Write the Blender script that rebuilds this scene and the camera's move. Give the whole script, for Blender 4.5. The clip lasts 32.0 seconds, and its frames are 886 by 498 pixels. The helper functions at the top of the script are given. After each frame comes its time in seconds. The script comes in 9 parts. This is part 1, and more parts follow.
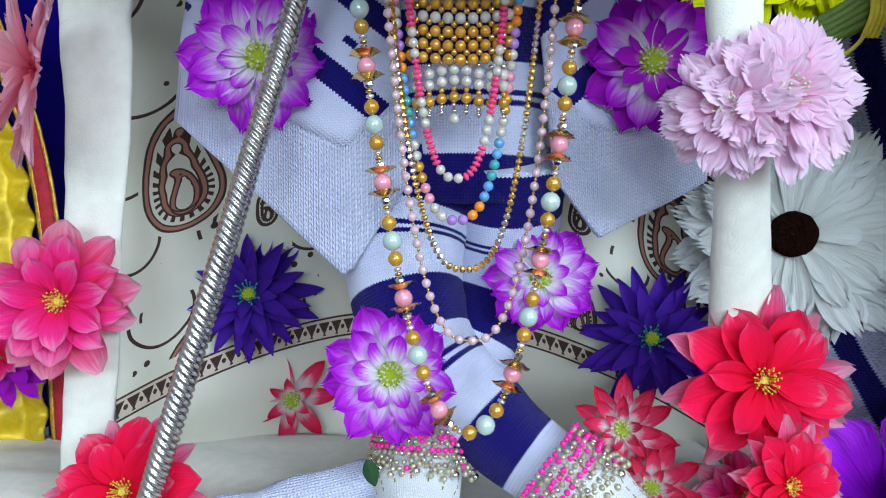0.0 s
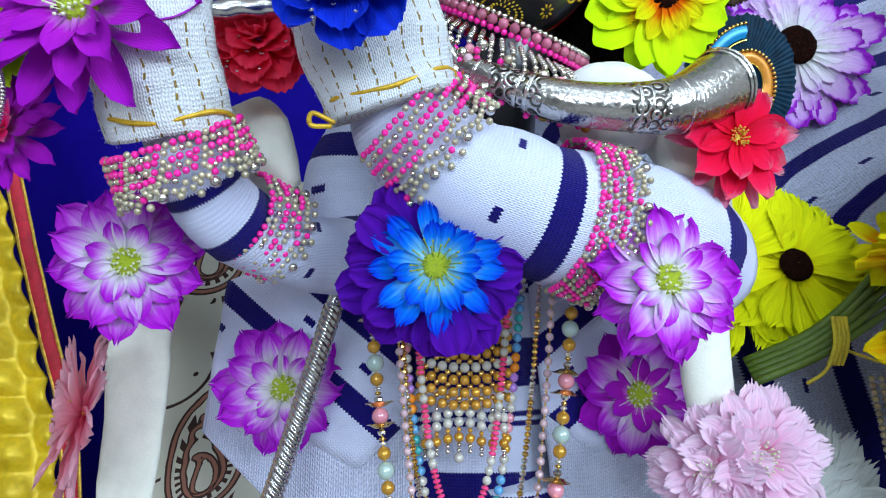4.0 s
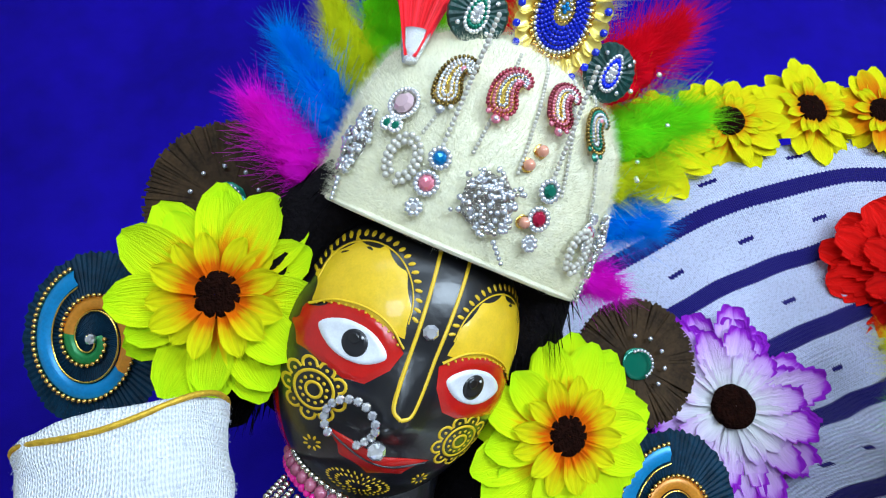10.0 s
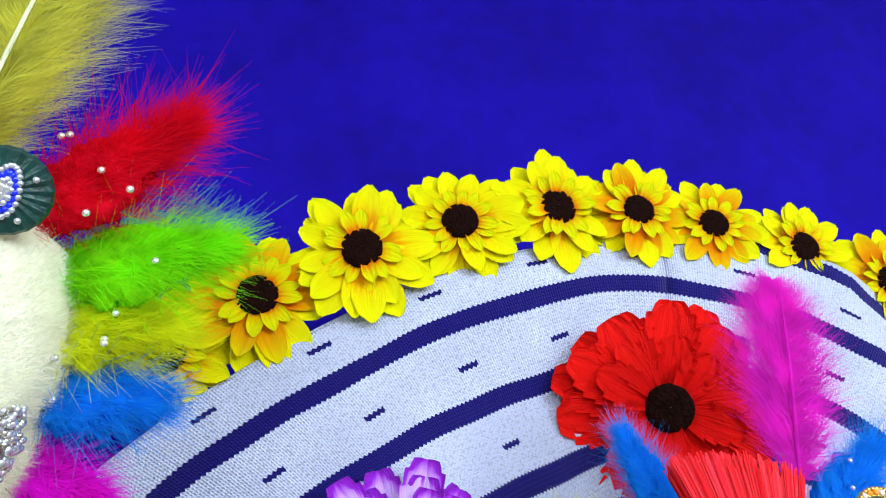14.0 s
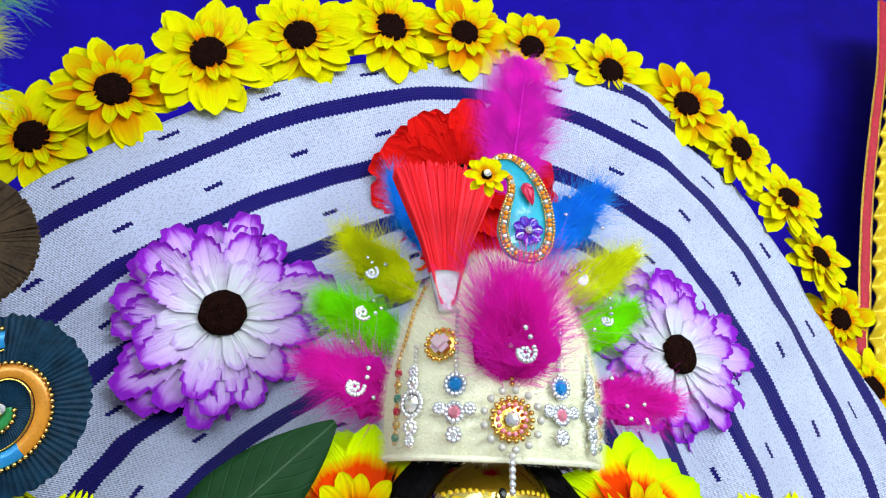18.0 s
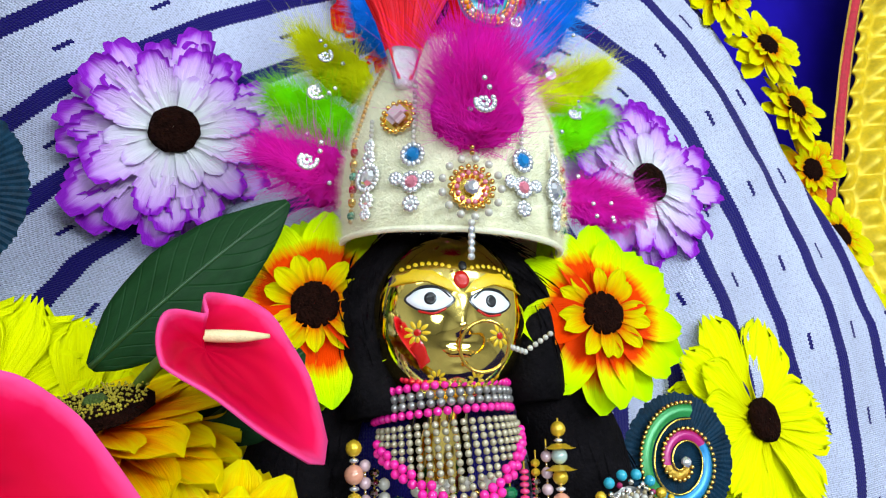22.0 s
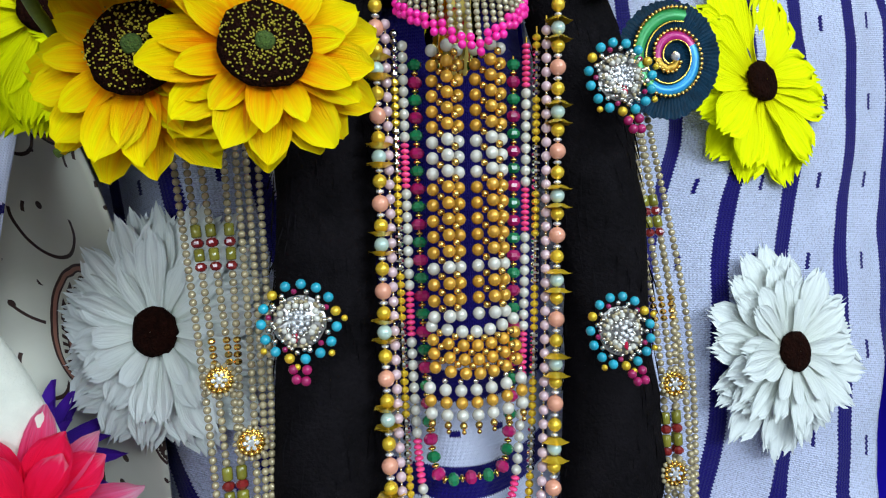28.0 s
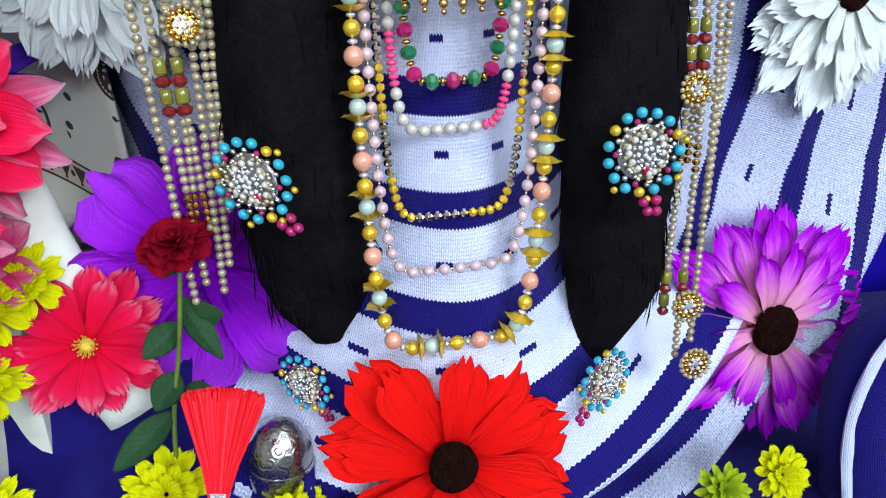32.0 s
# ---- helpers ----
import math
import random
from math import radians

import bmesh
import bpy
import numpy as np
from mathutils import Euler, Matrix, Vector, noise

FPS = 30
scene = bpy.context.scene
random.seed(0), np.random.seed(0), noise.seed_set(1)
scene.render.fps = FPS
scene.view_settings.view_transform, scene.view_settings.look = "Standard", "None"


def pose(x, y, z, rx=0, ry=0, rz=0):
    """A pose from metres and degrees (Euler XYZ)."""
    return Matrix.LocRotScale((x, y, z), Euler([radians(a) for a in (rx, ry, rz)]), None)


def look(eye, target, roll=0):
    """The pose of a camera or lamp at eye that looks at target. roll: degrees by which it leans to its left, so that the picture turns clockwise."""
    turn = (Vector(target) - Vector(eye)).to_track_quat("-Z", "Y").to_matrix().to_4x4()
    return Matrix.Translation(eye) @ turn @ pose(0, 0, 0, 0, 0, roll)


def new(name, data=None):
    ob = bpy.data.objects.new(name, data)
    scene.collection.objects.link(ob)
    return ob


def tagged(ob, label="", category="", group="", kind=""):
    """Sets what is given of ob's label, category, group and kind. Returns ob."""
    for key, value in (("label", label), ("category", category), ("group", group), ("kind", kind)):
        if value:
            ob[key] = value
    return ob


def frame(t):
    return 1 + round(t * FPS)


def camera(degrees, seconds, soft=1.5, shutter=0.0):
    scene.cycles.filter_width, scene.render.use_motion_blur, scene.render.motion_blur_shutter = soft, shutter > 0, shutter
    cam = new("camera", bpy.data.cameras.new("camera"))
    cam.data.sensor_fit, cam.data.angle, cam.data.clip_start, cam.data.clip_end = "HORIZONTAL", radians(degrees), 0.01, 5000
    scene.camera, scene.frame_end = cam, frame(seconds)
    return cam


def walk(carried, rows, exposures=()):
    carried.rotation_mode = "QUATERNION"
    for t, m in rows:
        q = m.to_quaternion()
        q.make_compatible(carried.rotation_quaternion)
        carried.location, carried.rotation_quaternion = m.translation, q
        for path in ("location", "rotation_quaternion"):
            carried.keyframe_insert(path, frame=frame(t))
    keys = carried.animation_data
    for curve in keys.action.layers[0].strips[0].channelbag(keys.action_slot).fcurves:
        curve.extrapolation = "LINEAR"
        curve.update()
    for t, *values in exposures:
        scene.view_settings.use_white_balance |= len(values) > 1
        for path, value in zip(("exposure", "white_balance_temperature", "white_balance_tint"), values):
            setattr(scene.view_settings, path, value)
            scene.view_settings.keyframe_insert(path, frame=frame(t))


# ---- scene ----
cam = camera(66.3, 32.0, 1.15)
METRES, EYE, TILT, LEAN, TURN = 1.3, 1.3, 0.0, 0.0, 0.0
ROWS = [
    (0.0, 0.0, 0.0, 0.0, -0.0, 0.0, -0.0),
    (0.5, 0.0004, -0.0053, 0.0125, 0.02, 1.35, 0.02),
    (1.0, 0.0005, -0.0093, 0.0269, 0.11, 2.66, -0.01),
    (1.5, -0.0019, -0.0151, 0.0367, 0.21, 4.04, -0.13),
    (2.0, -0.002, -0.0199, 0.0472, 0.38, 5.78, -0.06),
    (2.5, -0.0026, -0.0243, 0.059, 0.49, 7.21, -0.22),
    (3.0, -0.0014, -0.0293, 0.0692, 0.51, 8.65, -0.29),
    (3.5, -0.0003, -0.036, 0.0785, 0.59, 10.51, -0.27),
    (5.5, 0.0036, -0.0646, 0.1204, 0.77, 15.58, -0.42),
    (6.0, 0.0048, -0.0712, 0.1288, 1.01, 17.0, -0.63),
    (6.5, 0.0096, -0.0721, 0.1399, 1.11, 18.49, -0.6),
    (7.0, 0.0174, -0.0693, 0.1515, 1.03, 19.8, -0.59),
    (7.5, 0.0239, -0.0682, 0.1619, 0.61, 20.89, -0.39),
    (8.0, 0.0284, -0.0647, 0.1729, 0.42, 21.85, -0.22),
    (8.5, 0.0314, -0.0546, 0.1846, -0.22, 22.83, 0.04),
    (9.0, 0.0365, -0.0428, 0.1983, -0.95, 23.54, 0.41),
    (9.5, 0.0418, -0.0335, 0.2164, -1.5, 24.76, 0.67),
    (10.0, 0.0464, -0.0221, 0.2364, -1.92, 25.75, 0.74),
    (10.5, 0.0504, -0.016, 0.2552, -1.9, 27.5, 0.92),
    (11.0, 0.0554, -0.0103, 0.2772, -2.1, 28.65, 1.03),
    (11.5, 0.0605, -0.0106, 0.2982, -2.33, 29.96, 1.05),
    (12.0, 0.0758, -0.004, 0.3114, -2.85, 30.88, 1.43),
    (12.5, 0.0987, 0.0024, 0.3158, -3.49, 31.43, 1.76),
    (13.0, 0.1284, 0.0092, 0.316, -4.43, 31.56, 2.19),
    (13.5, 0.1707, 0.0214, 0.3116, -5.63, 31.5, 3.07),
    (14.0, 0.2129, 0.0342, 0.3042, -7.11, 31.38, 4.06),
    (14.5, 0.2506, 0.0484, 0.2914, -8.01, 31.28, 4.57),
    (15.0, 0.2739, 0.0543, 0.272, -8.51, 30.57, 4.78),
    (15.5, 0.2752, 0.0297, 0.2486, -9.04, 29.22, 4.82),
    (17.5, 0.2887, -0.015, 0.196, -10.49, 24.61, 5.41),
    (18.0, 0.2932, -0.0048, 0.1852, -9.86, 24.35, 5.3),
    (18.5, 0.3002, 0.0007, 0.1749, -9.72, 24.12, 5.33),
    (19.0, 0.2994, 0.0069, 0.1696, -10.55, 23.56, 5.56),
    (19.5, 0.3008, 0.0158, 0.1645, -11.46, 22.88, 6.07),
    (20.0, 0.3019, 0.0246, 0.1601, -12.02, 21.78, 6.3),
    (20.5, 0.3019, 0.0321, 0.1563, -12.13, 20.73, 6.42),
    (21.0, 0.3007, 0.0374, 0.1503, -12.08, 19.4, 6.41),
    (21.5, 0.3008, 0.0358, 0.1441, -11.68, 18.3, 6.38),
    (22.0, 0.3026, 0.0276, 0.1358, -11.41, 17.09, 6.3),
    (22.5, 0.3025, 0.0178, 0.1266, -11.12, 15.95, 6.13),
    (23.0, 0.3, 0.0139, 0.1159, -10.96, 15.28, 6.03),
    (23.5, 0.2965, 0.0098, 0.1055, -10.77, 14.52, 5.98),
    (24.0, 0.2955, 0.0069, 0.0978, -10.76, 13.72, 6.04),
    (24.5, 0.294, 0.0072, 0.0872, -10.73, 12.63, 5.9),
    (26.5, 0.2924, 0.0105, 0.0454, -9.34, 8.31, 5.26),
    (27.0, 0.2945, 0.0115, 0.0355, -9.19, 6.83, 5.2),
    (27.5, 0.2938, 0.0133, 0.0255, -9.12, 5.25, 5.11),
    (28.0, 0.2966, 0.0124, 0.0166, -9.0, 3.51, 5.05),
    (28.5, 0.2974, 0.0157, 0.0087, -9.02, 2.02, 5.0),
    (29.0, 0.2997, 0.0243, -0.0013, -9.04, 0.06, 4.98),
    (29.5, 0.3004, 0.0312, -0.0131, -8.85, -2.52, 4.91),
    (30.0, 0.3011, 0.0358, -0.0219, -8.66, -5.14, 4.87),
    (30.5, 0.3026, 0.042, -0.0326, -8.59, -7.89, 4.77),
    (31.0, 0.3058, 0.0474, -0.0413, -8.5, -10.47, 4.7),
    (31.5, 0.3086, 0.0532, -0.0503, -8.46, -12.84, 4.67),
    (32.0, 0.3098, 0.0596, -0.0624, -8.19, -15.37, 4.51),
]
walk(cam, [(t, pose(0, 0, EYE, TILT, LEAN, TURN) @ pose(METRES * x, METRES * y, METRES * z, 90 + pitch, roll, yaw)) for t, x, y, z, yaw, pitch, roll in ROWS], [(0.0, -0.05, 6100, 11), (4.0, -0.13, 6050, 10), (6.0, -0.22, 6100, 11), (10.0, -0.24, 6000, 11), (14.0, -0.04, 6450, 13), (19.0, -0.12, 6600, 11), (24.0, -0.18, 6550, 10), (28.0, -0.30, 6400, 9), (32.0, 0.0, 6350, 15)])

# ---------------------------------------------------------------- light
world = bpy.data.worlds.new("room_air")
scene.world = world
world.use_nodes = True
world.node_tree.nodes["Background"].inputs["Color"].default_value = (0.8, 0.9, 1.0, 1)
world.node_tree.nodes["Background"].inputs["Strength"].default_value = 0.05
scene.view_settings.exposure = 0.0


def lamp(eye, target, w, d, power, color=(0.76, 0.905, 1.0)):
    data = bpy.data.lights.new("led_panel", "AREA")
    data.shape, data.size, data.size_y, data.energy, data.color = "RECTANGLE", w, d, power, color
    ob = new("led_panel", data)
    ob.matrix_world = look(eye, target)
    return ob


# Key from the right, the side the shadows give; the lamp itself is unseen.
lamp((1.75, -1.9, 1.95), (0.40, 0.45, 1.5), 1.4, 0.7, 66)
# Added front fill without a known source; lifts the flute player's chest.
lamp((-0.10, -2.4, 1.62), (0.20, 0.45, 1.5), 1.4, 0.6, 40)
# Overhead pair, inferred from bright bars mirrored in the golden face.
lamp((-0.20, -0.80, 2.55), (-0.20, -0.35, 1.6), 1.0, 0.25, 3.5)
lamp((1.10, -0.80, 2.55), (1.00, -0.35, 1.6), 1.0, 0.25, 6.0)
# Added overhead lamp behind the viewer; brightens the walls that the metals mirror.
lamp((0.4, -2.0, 2.70), (0.4, -2.0, 0.0), 1.2, 0.6, 12)


# ---------------------------------------------------------------- node materials
class Graph:
    """A node material, written as arithmetic."""

    def __init__(self, name):
        self.mat = bpy.data.materials.new(name)
        self.mat.use_nodes = True
        self.t = self.mat.node_tree
        self.b = self.t.nodes["Principled BSDF"]
        self.out = self.t.nodes["Material Output"]

    def node(self, kind, operation="", feature="", data_type="", interpolation_type=""):
        n = self.t.nodes.new(kind)
        if operation:
            n.operation = operation
        if feature:
            n.feature = feature
        if data_type:
            n.data_type = data_type
        if interpolation_type:
            n.interpolation_type = interpolation_type
        return n

    def put(self, socket, value):
        if isinstance(value, bpy.types.NodeSocket):
            self.t.links.new(value, socket)
        else:
            socket.default_value = value

    def m(self, op, a, b=0.0, c=0.0):
        n = self.node("ShaderNodeMath", operation=op)
        for s, v in zip(n.inputs, (a, b, c)):
            self.put(s, v)
        return n.outputs[0]

    def uv(self):
        n = self.node("ShaderNodeUVMap")
        s = self.node("ShaderNodeSeparateXYZ")
        self.t.links.new(n.outputs[0], s.inputs[0])
        return s.outputs[0], s.outputs[1]

    def obj(self, sx=1.0, sy=1.0, sz=1.0):
        n = self.node("ShaderNodeTexCoord")
        p = self.node("ShaderNodeMapping")
        p.inputs["Scale"].default_value = (sx, sy, sz)
        self.t.links.new(n.outputs["Object"], p.inputs["Vector"])
        return p.outputs[0]

    def vec(self, x, y, z=0.0):
        n = self.node("ShaderNodeCombineXYZ")
        for s, v in zip(n.inputs, (x, y, z)):
            self.put(s, v)
        return n.outputs[0]

    def noise(self, vector, scale, detail=3.0, rough=0.5):
        n = self.node("ShaderNodeTexNoise")
        if vector is not None:
            self.put(n.inputs["Vector"], vector)
        n.inputs["Scale"].default_value, n.inputs["Detail"].default_value, n.inputs["Roughness"].default_value = scale, detail, rough
        return n.outputs["Fac"]

    def voronoi(self, vector, scale, feature="F1", out="Distance"):
        n = self.node("ShaderNodeTexVoronoi", feature=feature)
        self.put(n.inputs["Vector"], vector)
        n.inputs["Scale"].default_value = scale
        return n.outputs[out]

    def mix(self, f, a, b):
        n = self.node("ShaderNodeMix", data_type="RGBA")
        self.put(n.inputs[0], f)
        for s, v in ((n.inputs[6], a), (n.inputs[7], b)):
            self.put(s, (*v, 1) if isinstance(v, tuple) and len(v) == 3 else v)
        return n.outputs[2]

    def ramp(self, f, stops):
        n = self.node("ShaderNodeValToRGB")
        e = n.color_ramp.elements
        while len(e) < len(stops):
            e.new(0.5)
        for el, (p, c) in zip(e, stops):
            el.position, el.color = p, (*c, 1)
        self.put(n.inputs[0], f)
        return n.outputs[0]

    def smooth(self, x, lo, hi):
        n = self.node("ShaderNodeMapRange", interpolation_type="SMOOTHSTEP")
        for s, v in zip(n.inputs[:3], (x, lo, hi)):
            self.put(s, v)
        return n.outputs[0]

    def bump(self, height, strength, distance):
        n = self.node("ShaderNodeBump")
        n.inputs["Strength"].default_value, n.inputs["Distance"].default_value = strength, distance
        self.put(n.inputs["Height"], height)
        self.t.links.new(n.outputs[0], self.b.inputs["Normal"])

    def rand(self):
        return self.node("ShaderNodeObjectInfo").outputs["Random"]

    def set(self, **kw):
        names = dict(color="Base Color", rough="Roughness", metal="Metallic", spec="Specular IOR Level", coat="Coat Weight",
                     sheen="Sheen Weight", trans="Transmission Weight", ior="IOR", sss="Subsurface Weight", emit="Emission Strength")
        for k, v in kw.items():
            self.put(self.b.inputs[names[k]], (*v, 1) if isinstance(v, tuple) and len(v) == 3 else v)
        return self.mat


def shade(c, k):
    return tuple(min(1.0, max(0.0, x * k)) for x in c)


MATS = {}


def plain(name, col, rough=0.5, metal=0.0, var=0.2, scale=60.0, bump=0.0, bscale=300.0, piece=0.0, **kw):
    """A surface with stains at one scale and grain at another; piece: how much single pieces differ."""
    if name in MATS:
        return MATS[name]
    g = Graph(name)
    v = g.obj()
    n = g.m("ADD", g.m("MULTIPLY", g.noise(v, scale, 4), 0.6), g.m("MULTIPLY", g.noise(v, scale * 7, 2), 0.4))
    if piece:
        n = g.m("ADD", n, g.m("MULTIPLY", g.m("SUBTRACT", g.rand(), 0.5), piece))
    color = g.mix(g.smooth(n, 0.25, 0.75), shade(col, 1 - var), shade(col, 1 + var))
    g.set(color=color, rough=rough, metal=metal, **kw)
    if bump:
        g.bump(g.noise(v, bscale, 3), 0.6, bump)
    MATS[name] = g.mat
    return g.mat


NAVY = (0.007, 0.003, 0.135)
WOOL = (0.72, 0.75, 1.0)


def knit(name, col, bands=(), period=0.0, band_col=NAVY, stitch=0.0026, row=0.0022, dash=None, depth=0.0010, across=False, gold=None, fuzz=0.25, dash_period=0.0, speck=0.0):
    """Knitted wool on UVs in metres. bands: (centre, width) along v, repeated each period; dash: (u step, length, v offset, width)."""
    g = Graph(name)
    u, v = g.uv()
    if across:
        u, v = v, u
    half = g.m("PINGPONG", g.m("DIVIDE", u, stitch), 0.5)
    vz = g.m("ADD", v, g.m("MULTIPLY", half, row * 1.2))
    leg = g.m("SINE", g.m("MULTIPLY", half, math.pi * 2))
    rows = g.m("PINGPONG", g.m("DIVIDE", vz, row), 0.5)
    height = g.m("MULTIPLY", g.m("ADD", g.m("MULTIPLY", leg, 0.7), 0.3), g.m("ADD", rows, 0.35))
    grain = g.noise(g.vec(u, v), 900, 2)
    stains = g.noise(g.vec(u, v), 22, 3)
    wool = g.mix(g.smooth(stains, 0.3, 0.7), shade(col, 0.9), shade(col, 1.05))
    # Shade put into the colour: the yarn darkens in the gaps between stitches.
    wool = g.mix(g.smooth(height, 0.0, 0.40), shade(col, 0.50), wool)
    wool = g.mix(g.m("MULTIPLY", grain, fuzz), wool, shade(col, 1.1))
    if speck:
        wool = g.mix(g.m("MULTIPLY", g.smooth(g.noise(g.vec(u, v), 420, 2), 0.48, 0.66), speck), wool, shade(col, 0.35))
    # Navy yarn gets the same painted shade between its stitches.
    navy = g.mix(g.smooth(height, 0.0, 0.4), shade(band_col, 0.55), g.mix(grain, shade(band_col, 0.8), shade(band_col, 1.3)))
    mask = None
    for c, w in bands:
        d = g.m("PINGPONG", g.m("SUBTRACT", vz, c), period / 2) if period else g.m("ABSOLUTE", g.m("SUBTRACT", vz, c))
        k = g.m("LESS_THAN", d, w / 2)
        mask = k if mask is None else g.m("MAXIMUM", mask, k)
    if dash:
        step, length, off, width = dash
        du = g.m("PINGPONG", g.m("ADD", u, step * 0.25), step / 2)
        dv = g.m("PINGPONG", g.m("SUBTRACT", vz, off), (dash_period or period) / 2)
        k = g.m("MULTIPLY", g.m("LESS_THAN", du, length / 2), g.m("LESS_THAN", dv, width / 2))
        mask = k if mask is None else g.m("MAXIMUM", mask, k)
    color = g.mix(mask, wool, navy) if mask is not None else wool
    if gold:
        step, width, length = gold
        du = g.m("LESS_THAN", g.m("PINGPONG", u, step / 2), width / 2)
        dv = g.m("LESS_THAN", g.m("PINGPONG", v, length), length * 0.6)
        color = g.mix(g.m("MULTIPLY", g.m("MULTIPLY", du, dv), g.m("LESS_THAN", v, 0.052)), color, (0.30, 0.20, 0.05))
    g.set(color=color, rough=0.9, spec=0.15, sheen=0.08)
    g.bump(g.m("ADD", height, g.m("MULTIPLY", grain, 0.25)), 0.9, depth)
    return g.mat


def petal_mat(name, stops, gloss=0.5, streak=0.35, vein=55.0, thin=0.12, piece=0.12, edge=0.0):
    """Cloth petals: colour runs from the root (0) to the tip (1), with veins along the petal."""
    g = Graph(name)
    u, v = g.uv()
    side = g.m("ABSOLUTE", g.m("SUBTRACT", u, 0.5))
    wob = g.noise(g.vec(g.m("MULTIPLY", u, 9.0), g.m("MULTIPLY", v, 1.5), g.m("MULTIPLY", g.rand(), 9.0)), 1.0, 3)
    f = g.m("ADD", v, g.m("MULTIPLY", g.m("SUBTRACT", wob, 0.5), streak))
    f = g.m("ADD", f, g.m("MULTIPLY", side, 0.12))
    if edge:
        f = g.m("ADD", f, g.m("MULTIPLY", g.m("POWER", g.m("MULTIPLY", side, 2.0), 5.0), g.m("MULTIPLY", edge, v)))
    f = g.m("ADD", f, g.m("MULTIPLY", g.m("SUBTRACT", g.rand(), 0.5), piece))
    col = g.ramp(f, stops)
    fib = g.noise(g.vec(g.m("MULTIPLY", g.m("ADD", u, g.m("MULTIPLY", v, 0.06)), vein), g.m("MULTIPLY", v, 2.0)), 1.0, 2)
    n = g.node("ShaderNodeHueSaturation")
    g.put(n.inputs["Value"], g.m("ADD", 0.82, g.m("MULTIPLY", fib, 0.36)))
    g.put(n.inputs["Color"], col)
    col = n.outputs[0]
    g.set(color=col, rough=gloss, spec=0.06)
    g.bump(g.m("ADD", fib, g.m("MULTIPLY", g.noise(g.vec(u, v), 60, 2), 0.4)), 0.5, 0.01)
    tr = g.node("ShaderNodeBsdfTranslucent")
    g.put(tr.inputs["Color"], col)
    mx = g.node("ShaderNodeMixShader")
    mx.inputs[0].default_value = thin
    g.t.links.new(g.b.outputs[0], mx.inputs[1])
    g.t.links.new(tr.outputs[0], mx.inputs[2])
    g.t.links.new(mx.outputs[0], g.out.inputs[0])
    return g.mat


# ---------------------------------------------------------------- mesh helpers
def mesh_of(name, verts, faces, mats, uvs=None, slots=None, smooth=True):
    me = bpy.data.meshes.new(name)
    me.from_pydata([tuple(map(float, v)) for v in verts], [], faces)
    for mt in mats if isinstance(mats, (list, tuple)) else [mats]:
        me.materials.append(mt)
    if slots is not None:
        me.polygons.foreach_set("material_index", slots)
    if uvs is not None:
        layer = me.uv_layers.new(name="UVMap")
        idx = np.empty(len(me.loops), dtype=np.int32)
        me.loops.foreach_get("vertex_index", idx)
        layer.data.foreach_set("uv", np.asarray(uvs, dtype=np.float32)[idx].ravel())
    if smooth:
        me.polygons.foreach_set("use_smooth", [True] * len(me.polygons))
    me.update()
    return me


def part(name, me, parent=None, m=None, label=""):
    ob = new(name, me)
    if parent is not None:
        ob.parent = parent
    if m is not None:
        ob.matrix_basis = m
    if label:
        tagged(ob, label)
    return ob


def thing(name, m=None, label="", category="", group="", kind=""):
    ob = new(name)
    ob.empty_display_size = 0.02
    if m is not None:
        ob.matrix_basis = m
    return tagged(ob, label, category, group, kind)


def facing(pos, normal, spin=0.0, size=1.0):
    """A pose whose own z points along normal and whose y points upwards."""
    q = Vector(normal).normalized().to_track_quat("Z", "Y")
    return Matrix.Translation(pos) @ q.to_matrix().to_4x4() @ pose(0, 0, 0, 0, 0, spin) @ Matrix.Diagonal((size, size, size, 1))


def grid(fn, nu, nv, uv=None, wrap=False):
    """Vertices, faces and UVs of a sheet: fn(u, v) with u and v from 0 to 1."""
    vs, us, fs = [], [], []
    for j in range(nv + 1):
        for i in range(nu + 1):
            u, v = i / nu, j / nv
            vs.append(fn(u, v))
            us.append(uv(u, v) if uv else (u, v))
    for j in range(nv):
        for i in range(nu):
            a = j * (nu + 1) + i
            fs.append((a, a + 1, a + nu + 2, a + nu + 1))
    return vs, fs, us


def spline(pts, n):
    """n + 1 points of a smooth curve through pts."""
    p = [Vector(q) for q in pts]
    p = [2 * p[0] - p[1], *p, 2 * p[-1] - p[-2]]
    out = []
    for k in range(n + 1):
        s = k / n * (len(p) - 3)
        i = min(int(s), len(p) - 4)
        t = s - i
        a, b, c, d = p[i:i + 4]
        out.append(0.5 * (2 * b + (c - a) * t + (2 * a - 5 * b + 4 * c - d) * t * t + (3 * b - a - 3 * c + d) * t ** 3))
    return out


